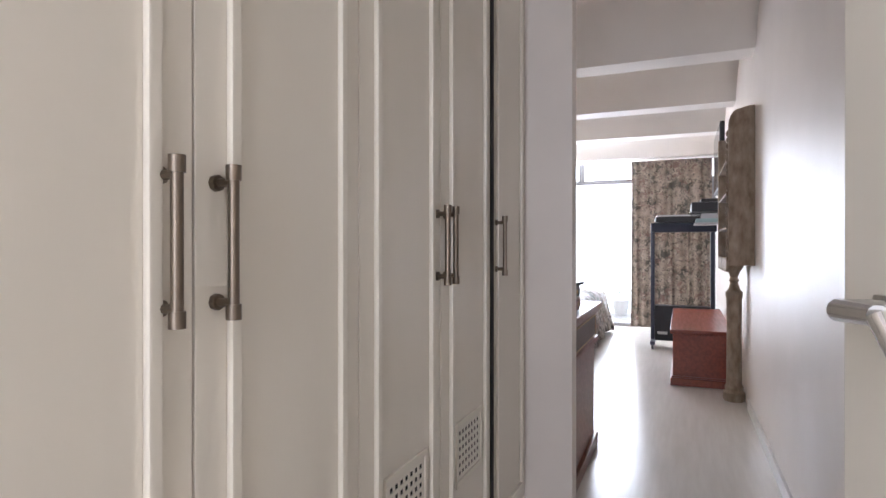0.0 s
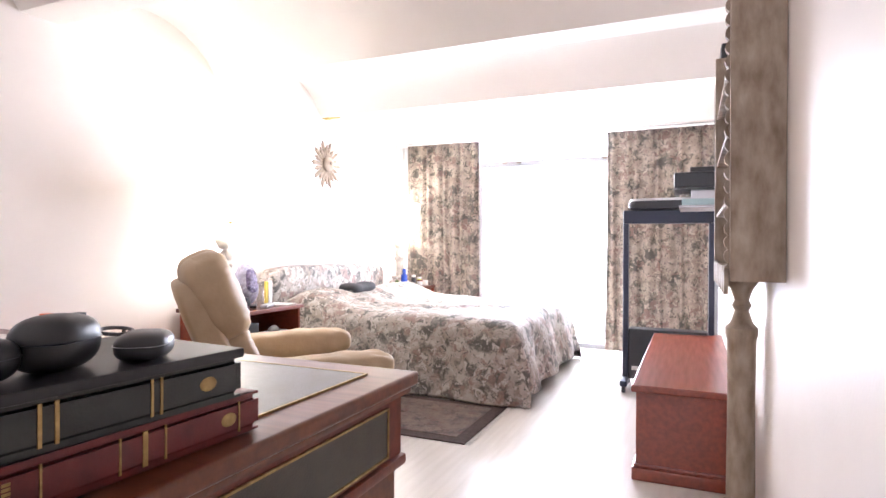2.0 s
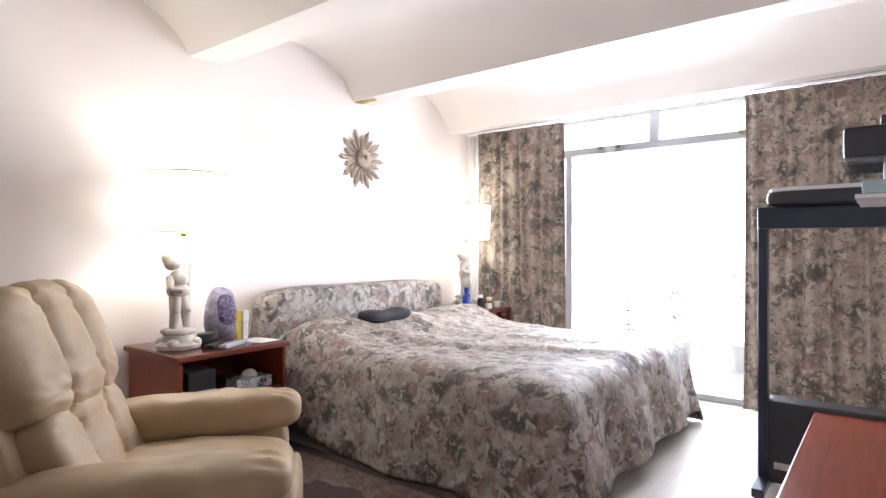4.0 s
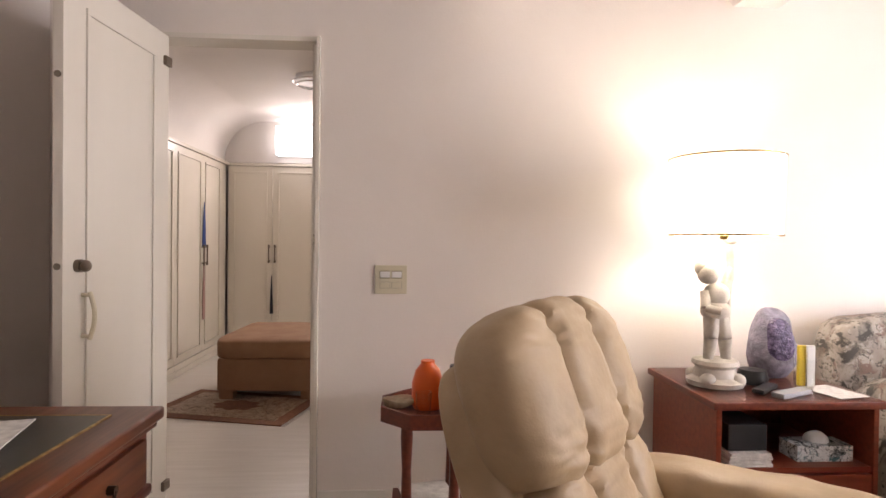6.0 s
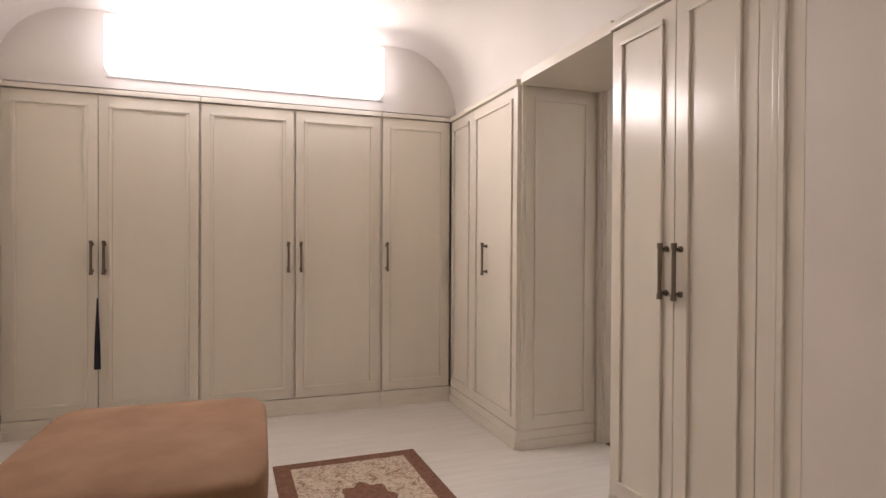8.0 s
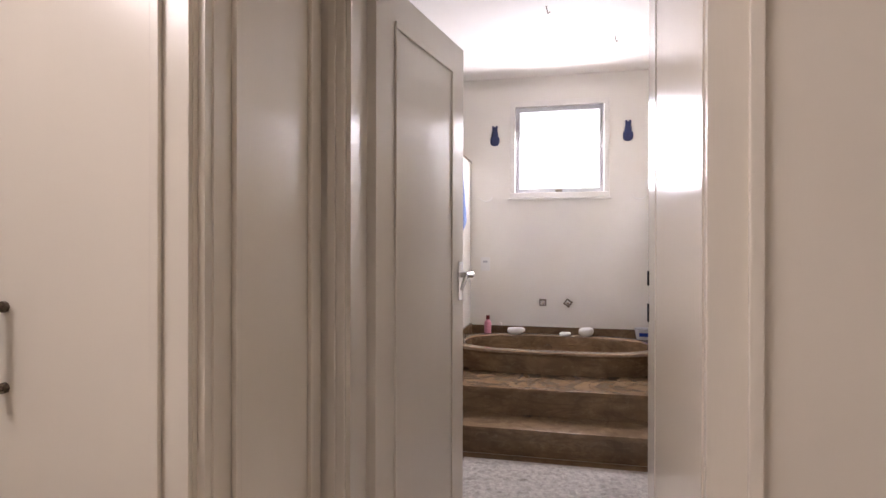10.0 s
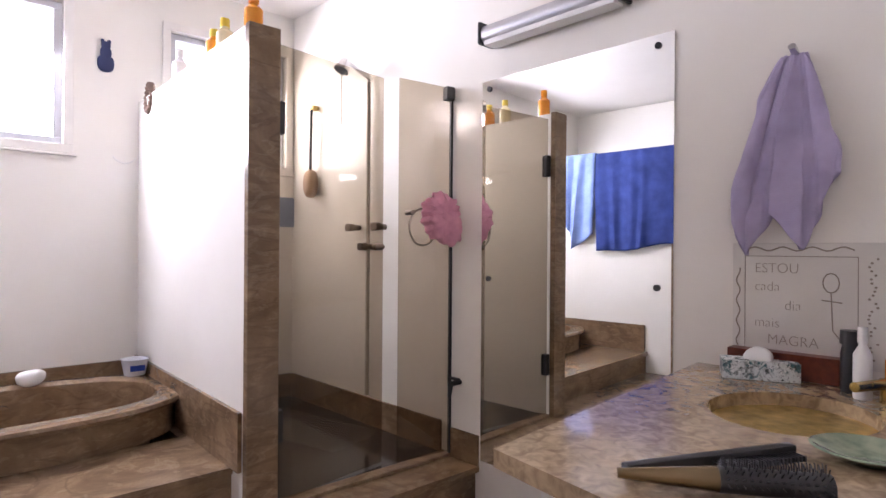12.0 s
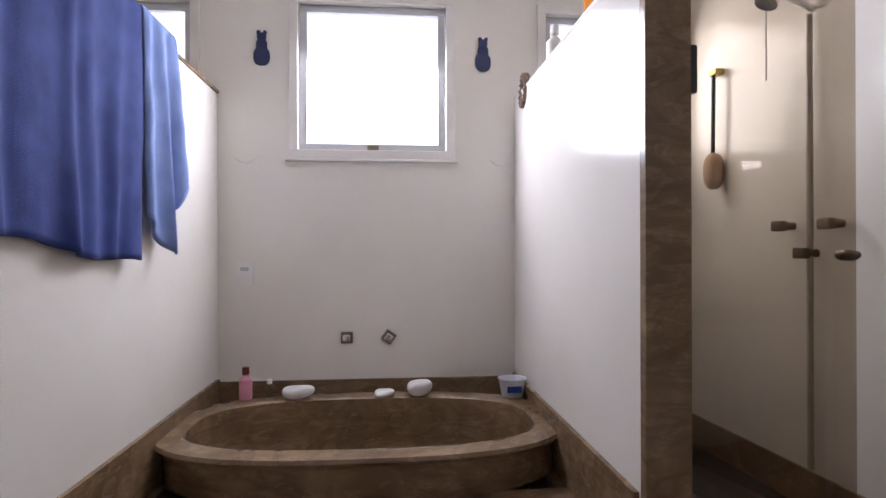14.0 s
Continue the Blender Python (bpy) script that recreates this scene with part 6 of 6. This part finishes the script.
def sky_blue(u, v):
    # hangs by one corner fold, so its hem runs from a low tip up to a turned-out corner
    s_ = v * 1.2
    y1, z1 = track([(0, 7.12, 1.32), (0.55, 7.32, 1.19), (0.8, 7.35, 1.36), (1, 7.41, 1.45)], u)
    y0 = 7.10 + 0.29 * u
    fo = 0.020 * math.sin(u * 15) + 0.008 * noise.noise(Vector((u * 8, v * 8, 7)))
    if s_ < 0.72:
        k = s_ / 0.72
        return (-5.548 + fo * (1 - 0.6 * k) + 0.03 * u * (1 - k), y1 + (y0 - y1) * k, z1 + (2.03 - z1) * k)
    if s_ < 0.86:
        return (-5.55 - (s_ - 0.72) / 0.14 * 0.18, y0, 2.034)
    return (-5.735 - 0.4 * abs(fo), y0, 2.03 - (s_ - 0.86))


hanging_towel("bath_towel", "large dark blue towel draped over the partition", M_BLUE, blue, 110, 70)
hanging_towel("hand_towel", "lighter blue towel draped over the partition", M_LTBLUE, sky_blue, 40, 50)


def vanity():
    o = thing("vanity_unit", at(0, 0, 0), "white vanity cabinet with beige granite counter and brass basin", "vanity")
    poly = [(-4.12, 5.215), (-4.19, 4.62), (WX(4.62) - 0.002, 4.62), (WX(5.35) - 0.002, 5.35)]
    cx, cy, rx, ry, n = -3.40, 4.935, 0.205, 0.175, 40
    s = bm_()
    # counter with an oval hole
    inn = [(cx + rx * math.cos(6.28319 * i / n), cy + ry * math.sin(6.28319 * i / n)) for i in range(n)]

    def edge_pt(a):
        d = Vector((math.cos(a), math.sin(a)))
        best = 9
        for k in range(4):
            p, q = Vector(poly[k]), Vector(poly[(k + 1) % 4])
            e = q - p
            den = d.x * e.y - d.y * e.x
            if abs(den) < 1e-9:
                continue
            r = p - Vector((cx, cy))
            t, w = (r.x * e.y - r.y * e.x) / den, (r.x * d.y - r.y * d.x) / den
            if t > 0 and -1e-6 <= w <= 1 + 1e-6:
                best = min(best, t)
        return (cx + d.x * best, cy + d.y * best)
    angs = sorted([6.28319 * i / n for i in range(n)] + [math.atan2(p[1] - cy, p[0] - cx) % 6.28319 for p in poly])
    top, bot = [], []
    for z, lst in ((0.80, top), (0.765, bot)):
        for a in angs:
            lst.append((s.verts.new((cx + rx * math.cos(a), cy + ry * math.sin(a), z)), s.verts.new((*edge_pt(a), z))))
    m_ = len(angs)
    for i in range(m_):
        j = (i + 1) % m_
        s.faces.new((top[i][0], top[i][1], top[j][1], top[j][0]))
        s.faces.new((bot[i][0], bot[i][1], bot[j][1], bot[j][0]))
        s.faces.new((top[i][1], bot[i][1], bot[j][1], top[j][1]))
        s.faces.new((top[i][0], bot[i][0], bot[j][0], top[j][0]))
    part("counter", s, M_GRANITE, o, "polished beige granite counter")
    s = bm_()
    lathe(s, [(1.03, 0.766), (1.01, 0.760), (0.97, 0.72), (0.86, 0.66), (0.62, 0.615), (0.30, 0.598), (0.0, 0.595)], (0, 0, 0), 40)
    for v in s.verts:
        v.co.x, v.co.y = cx + v.co.x * rx, cy + v.co.y * ry
    part("basin", s, M_GOLD, o, "hammered brass oval basin")
    s = bm_()
    cyl(s, (-3.13, 4.80, 0.80), (-3.13, 4.80, 0.86), 0.02)
    cyl(s, (-3.13, 4.80, 0.85), (-3.27, 4.84, 0.855), 0.014, 0.012)
    part("tap", s, M_BRASS, o)
    s = bm_()
    prism(s, [(-4.07, 5.14), (-4.125, 4.63), (-2.95, 4.63), (-2.98, 5.29)], 0.06, 0.764)
    part("cabinet", s, M_WHITE, o)
    s = bm_()
    prism(s, [(-4.089, 5.12), (-4.14, 4.65), (-4.122, 4.65), (-4.071, 5.12)], 0.09, 0.75)
    part("door", s, M_WHITE, o)


vanity()
tissue_box(at(-3.07, 5.125, 0.801, 28) @ Matrix.Diagonal((0.85, 0.92, 0.9, 1)), "patterned tissue box on the vanity", M_ZEBRA)
o = thing("wooden_tray", at(-3.03, 5.07, 0.801, 2.91), "dark wooden box against the wall", "box")
part("body", box(bm_(), (0.0, -0.14, 0), (0.055, 0.16, 0.075), 0.004), M_MAHOG, o)
o = thing("sign_board", on_wall(5.035, 1.02) @ at(-3.062, 5.035, 1.02) @ Matrix.Diagonal((1, 0.88, 0.97, 1)), "hand-lettered white note board with wavy doodle border", "sign")
part("board", box(bm_(), (-0.006, -0.24, -0.16), (0.0, 0.19, 0.19), 0.002), mat("white_board", (0.68, 0.65, 0.60), (0.63, 0.60, 0.55), 0.3), o)
M_INK = mat("brown_ink", (0.33, 0.28, 0.23), rough=0.7)


def ink_line(o, pts, r=0.0022, name="ink_line"):
    s = bm_()
    for p, q in zip(pts, pts[1:]):
        cyl(s, p, q, r, n=5)
    part(name, s, M_INK, o)


ink_line(o, [(-0.007, 0.15, -0.14), (-0.007, 0.15, 0.15), (-0.007, -0.17, 0.15), (-0.007, -0.17, -0.14)], 0.0012)
ink_line(o, [(-0.007, 0.172 + 0.006 * math.sin(i * 0.9), -0.13 + i * 0.009) for i in range(28)])
ink_line(o, [(-0.007, 0.14 - i * 0.012, 0.172 + 0.006 * math.sin(i * 0.9)) for i in range(26)])
s = bm_()
for i in range(26):
    y, z = -0.19 - 0.03 * random.random(), -0.13 + i * 0.011
    puff(s, (-0.009, y - 0.004, z - 0.003), (-0.006, y + 0.004, z + 0.003), 2, 8, 5)
part("ink_dots", s, M_INK, o)


def lettering(txt, parent, p, size, mtl, rz, rx=90):
    cu = bpy.data.curves.new("lettering", "FONT")
    cu.body, cu.size, cu.extrude, cu.offset = txt, size, 0.0006, -0.0009
    tmp = bpy.data.objects.new("tmp_text", cu)
    scene.collection.objects.link(tmp)
    dg = bpy.context.evaluated_depsgraph_get()
    me = bpy.data.meshes.new_from_object(tmp.evaluated_get(dg))
    bpy.data.objects.remove(tmp)
    me.materials.clear()
    me.materials.append(mtl)
    ob = new("lettering", me)
    ob.parent = parent
    ob.matrix_basis = pose(*p, rx, 0, rz)
    return ob


for txt, y, z in (("ESTOU", 0.12, 0.10), ("cada", 0.12, 0.045), ("dia", 0.03, -0.01), ("mais", 0.12, -0.065), ("MAGRA", 0.08, -0.115)):
    lettering(txt, o, (-0.0075, y, z), 0.043, M_INK, -90)
ink_line(o, [(-0.007, -0.10 + 0.022 * math.cos(i * 0.52), 0.075 + 0.028 * math.sin(i * 0.52)) for i in range(13)], 0.0018)
ink_line(o, [(-0.007, -0.10, 0.047), (-0.007, -0.105, -0.06), (-0.007, -0.13, -0.09)], 0.0018)
ink_line(o, [(-0.007, -0.13, 0.02), (-0.007, -0.075, 0.025)], 0.0018)

bottle(at(-3.06, 4.895, 0.801), 0.026, 0.165, M_BLACK, M_BLACK, "tall black spray can on the vanity", 0.85)
bottle(at(-3.13, 4.855, 0.801), 0.021, 0.185, M_WHITE, M_WHITE, "clear pump bottle of white lotion on the vanity")
bottle(at(-3.08, 4.79, 0.801), 0.028, 0.16, M_AMBER, M_WHITE, "orange and white bottle on the vanity")
bottle(at(-3.15, 4.73, 0.801), 0.03, 0.24, M_BLUEB, M_WHITE, "blue and white spray bottle on the vanity", 0.8)
o = thing("hair_brush", at(-4.00, 4.85, 0.801, -52), "black and bronze hair brush lying on the counter", "hair brush")
s = bm_()
cyl(s, (-0.15, 0, 0.02), (0.0, 0, 0.022), 0.008, 0.02, 14)
part("handle", s, mat("bronze_lacquer", (0.20, 0.14, 0.07), rough=0.25, metal=0.6), o)
s = bm_()
cyl(s, (0.0, 0, 0.022), (0.16, 0, 0.022), 0.02, n=16)
part("barrel", s, M_BLACK, o)
s = bm_()
for i in range(14):
    for k in range(9):
        a = k * math.pi / 8
        cyl(s, (0.01 + i * 0.011, 0.02 * math.cos(a), 0.022 + 0.02 * math.sin(a)), (0.01 + i * 0.011, 0.034 * math.cos(a), 0.022 + 0.034 * math.sin(a)), 0.0012, n=4)
part("bristles", s, M_BLACK, o)
o = thing("hair_comb", at(-3.905, 4.905, 0.801, -24) @ Matrix.Diagonal((1.2, 1.2, 1.2, 1)), "black comb lying on the counter", "comb")
s = bm_()
box(s, (-0.14, -0.006, 0), (0.16, 0.012, 0.02), 0.004)
for i in range(22):
    box(s, (0.0 + i * 0.007, -0.03, 0.004), (0.0035 + i * 0.007, -0.005, 0.012))
part("body", s, M_BLACK, o)
solid("glass_dish", lathe(bm_(), [(0, 0), (0.05, 0), (0.09, 0.02), (0.085, 0.022), (0.045, 0.006), (0, 0.006)]), mat("greenish_glazed_dish", (0.10, 0.15, 0.10), (0.26, 0.30, 0.20), 0.1, scale=30, detail=8), "greenish soap dish on the counter", "dish", m=at(-3.645, 4.735, 0.801))

# tub ledge clutter and wall fittings
for x, rot in ((-4.944, 0), (-4.73, 35)):
    o = thing("tub_tap", at(x, 8.068, 0.757), "small square metal tub tap on the wall", "tap", "tub taps")
    s = bm_()
    box(s, (-0.03, -0.012, -0.03), (0.03, 0.0, 0.03), 0.003)
    part("plate", s, M_STEEL, o)
    s = bm_()
    box(s, (-0.02, -0.05, -0.02), (0.02, -0.012, 0.02), 0.006)
    part("knob", s, M_CHROME, o)
    o.matrix_basis = at(x, 8.068, 0.757) @ pose(0, 0, 0, 0, rot, 0)
o = thing("wall_outlet", at(-5.455, 8.068, 1.09), "white double wall outlet above the tub", "outlet")
part("plate", box(bm_(), (-0.042, -0.008, -0.06), (0.042, 0.0, 0.06), 0.003), M_WHITE, o)
part("sockets", box(bm_(), (-0.02, -0.0095, 0.012), (0.02, -0.008, 0.03)), M_ALU, o)
for x, z, mt, w, lb in ((-5.40, 0.505, M_PINK, 0.03, "pink bottle on the tub rim"), (-5.29, 0.505, M_GLASS, 0.022, "small clear bottle on the tub rim")):
    bottle(at(x, 7.86, z), w, 0.15 if w > 0.025 else 0.09, mt, M_RED if w > 0.025 else M_WHITE, lb)
for x, wd, hh, lb in ((-5.16, 0.075, 0.06, "white soap bag on the tub rim"), (-4.58, 0.06, 0.075, "white bath puff on the tub rim"), (-4.75, 0.05, 0.03, "white folded cloth on the tub rim")):
    s = bm_()
    puff(s, (-wd, -0.05, 0), (wd, 0.05, hh), 2.5, 22, 12, wob=0.014)
    solid("bath_sponge", s, M_WHITE, lb, "sponge", "things on the tub rim", at(x, 7.88, 0.503))
o = thing("plastic_tub", at(-4.14, 7.80, 0.503), "clear plastic tub with a blue label", "tub")
part("body", lathe(bm_(), [(0, 0.003), (0.05, 0.003), (0.065, 0.085), (0.07, 0.088), (0.062, 0.085), (0.046, 0.01), (0, 0.01)], n=28), mat("cloudy_plastic", (0.62, 0.64, 0.68), rough=0.2), o)
part("label", box(bm_(), (-0.035, -0.064, 0.03), (0.035, -0.056, 0.06), 0.002), M_BLUEB, o)


def figure(x, z):
    """A flat dark wooden cut-out hung as decoration."""
    s = bm_()
    for dx, dz, rx, rz in ((0, 0.0, 0.052, 0.062), (0, 0.075, 0.036, 0.04), (0, 0.128, 0.030, 0.028), (-0.02, 0.155, 0.012, 0.014), (0.02, 0.155, 0.012, 0.014)):
        puff(s, (dx - rx, -0.014, dz - rz), (dx + rx, 0.0, dz + rz), 2.6, 22, 10)
    solid("wall_cutout", s, mat("navy_paint", (0.02, 0.03, 0.10), rough=0.5), "dark blue flat wall ornament", "wall ornament", "wall ornaments", at(x, 8.068, z) @ Matrix.Diagonal((0.8, 1, 0.78, 1)))


figure(-5.37, 2.19)
figure(-4.235, 2.19)
for x in (-5.45, -4.14):
    s = bm_()
    for i in range(10):
        a0, a1 = math.pi * (1.1 + 0.8 * i / 10), math.pi * (1.1 + 0.8 * (i + 1) / 10)
        cyl(s, (0.06 * math.cos(a0), -0.004, 0.05 * math.sin(a0)), (0.06 * math.cos(a1), -0.004, 0.05 * math.sin(a1)), 0.003, n=6)
    solid("adhesive_hook", s, M_WHITE, "white curved adhesive hook on the wall", "hook", "adhesive hooks", at(x, 8.066, 1.70))

# on the partition tops
for y, h, bd, cp, lb in ((6.63, 0.17, M_AMBER, M_AMBER, "orange liquid soap pump on the partition"), (6.93, 0.16, mat("lemon_liquid", (0.80, 0.72, 0.45), rough=0.2), M_YELLOW, "pale yellow shampoo bottle on the partition"), (7.06, 0.15, M_AMBER, M_YELLOW, "orange shampoo bottle on the partition"), (7.55, 0.19, M_WHITE, M_WHITE, "white shampoo bottle on the partition")):
    bottle(at(-4.0, y, 2.0), 0.036, h, bd, cp, lb)
s = bm_()
for i in range(16):
    a0, a1 = 6.283 * i / 16, 6.283 * (i + 1) / 16
    cyl(s, (-0.01, 0.055 * math.cos(a0), 0.075 * math.sin(a0)), (0.01 * math.sin(a1), 0.055 * math.cos(a1), 0.075 * math.sin(a1)), 0.014, n=8)
solid("rope_scrubber", s, mat("brown_rope", (0.16, 0.10, 0.07), rough=0.9, bump=0.5), "brown rope back scrubber hung over the partition", "scrubber", m=at(-4.06, 7.86, 1.99))
for nm, x0, x1 in (("partition_cap_left", -5.71, -5.58), ("partition_cap_shower", -4.07, -3.94)):
    b = bm_()
    box(b, (x0, 6.447, 1.996), (x1, 8.068, 2.012), 0.003) if nm.endswith("left") else box(b, (x0, 6.545, 1.996), (x1, 8.068, 2.004), 0.002)
    structure(nm, b, M_STONE if nm.endswith("left") else M_BWALL, "narrow cap of the partition")

# shaggy bath mat and toilet seen in the mirror
s = bm_()


def shag(u, v):
    return (-5.3 + 1.15 * u, 5.55 + 0.72 * v, 0.012 + 0.02 * abs(noise.noise(Vector((u * 30, v * 22, 0)))) * min(1, 12 * min(u, 1 - u, v, 1 - v) + 0.1))


ob = tagged(mesh_ob("bath_mat", grid(s, 90, 60, shag), M_SHAG), "grey-white shaggy bath mat on the floor", "bath mat")
ob.modifiers.new("thickness", "SOLIDIFY").thickness = 0.01
o = thing("toilet", at(-6.70, 6.93, 0.171), "white toilet with its lid raised", "toilet")
part("bowl", lathe(bm_(), [(0.0, 0.0), (0.12, 0.0), (0.12, 0.06), (0.10, 0.16), (0.16, 0.30), (0.195, 0.38), (0.19, 0.40), (0.14, 0.40), (0.10, 0.28), (0.0, 0.22)], (0.26, 0, 0), 28), M_WHITE, o)
part("cistern", box(bm_(), (-0.24, -0.2, 0.30), (-0.04, 0.2, 0.78), 0.03, 3), M_WHITE, o)
part("pedestal", box(bm_(), (-0.20, -0.10, 0.0), (0.20, 0.10, 0.31), 0.03, 3), M_WHITE, o)
part("seat", lathe(bm_(), [(0.12, 0.402), (0.20, 0.402), (0.205, 0.412), (0.20, 0.425), (0.12, 0.425), (0.12, 0.402)], (0.26, 0, 0), 28), M_WHITE, o)
part("lid", puff(bm_(), (-0.03, -0.19, 0.41), (0.0, 0.19, 0.82), 2.6, 36, 20), M_WHITE, o)
o = pane_glass("toilet_screen", -6.80, -6.33, 0.18, 1.962, "smoked glass screen before the toilet corner", y=6.50)
for z in (0.66, 1.36):
    part("knob", puff(bm_(), (0.21, -0.035, z), (0.25, 0.035, z + 0.04), 2.2, 14, 10), M_STEEL, o)
b = bm_()
box(b, (-6.949, 6.46, 0.171), (-6.80, 6.54, 1.965), 0.004)
structure("wall_toilet_stub", b, M_BWALL, "short white wall stub carrying the glass screen")
o = thing("waste_basket", at(-6.14, 6.60, 0.171), "small brown waste basket by the glass screen", "waste basket")
part("basket", lathe(bm_(), [(0.0, 0.0), (0.085, 0.0), (0.11, 0.22), (0.115, 0.225), (0.105, 0.225), (0.08, 0.01), (0.0, 0.01)], n=24), mat("brown_wicker", (0.20, 0.12, 0.07), (0.13, 0.075, 0.045), 0.7, scale=60, bump=0.5, bscale=120), o)
for x, y in ((-4.45, 6.3), (-4.85, 6.6), (-3.9, 6.1), (-4.4, 7.2)):
    s = bm_()
    cyl(s, (0, 0, 0), (0.01, 0, -0.05), 0.003, n=6)
    cyl(s, (0.01, 0, -0.05), (0.025, 0, -0.04), 0.003, n=6)
    solid("ceiling_hook", s, M_STEEL, "small metal hook in the ceiling", "hook", "ceiling hooks", at(x, y, 2.742))
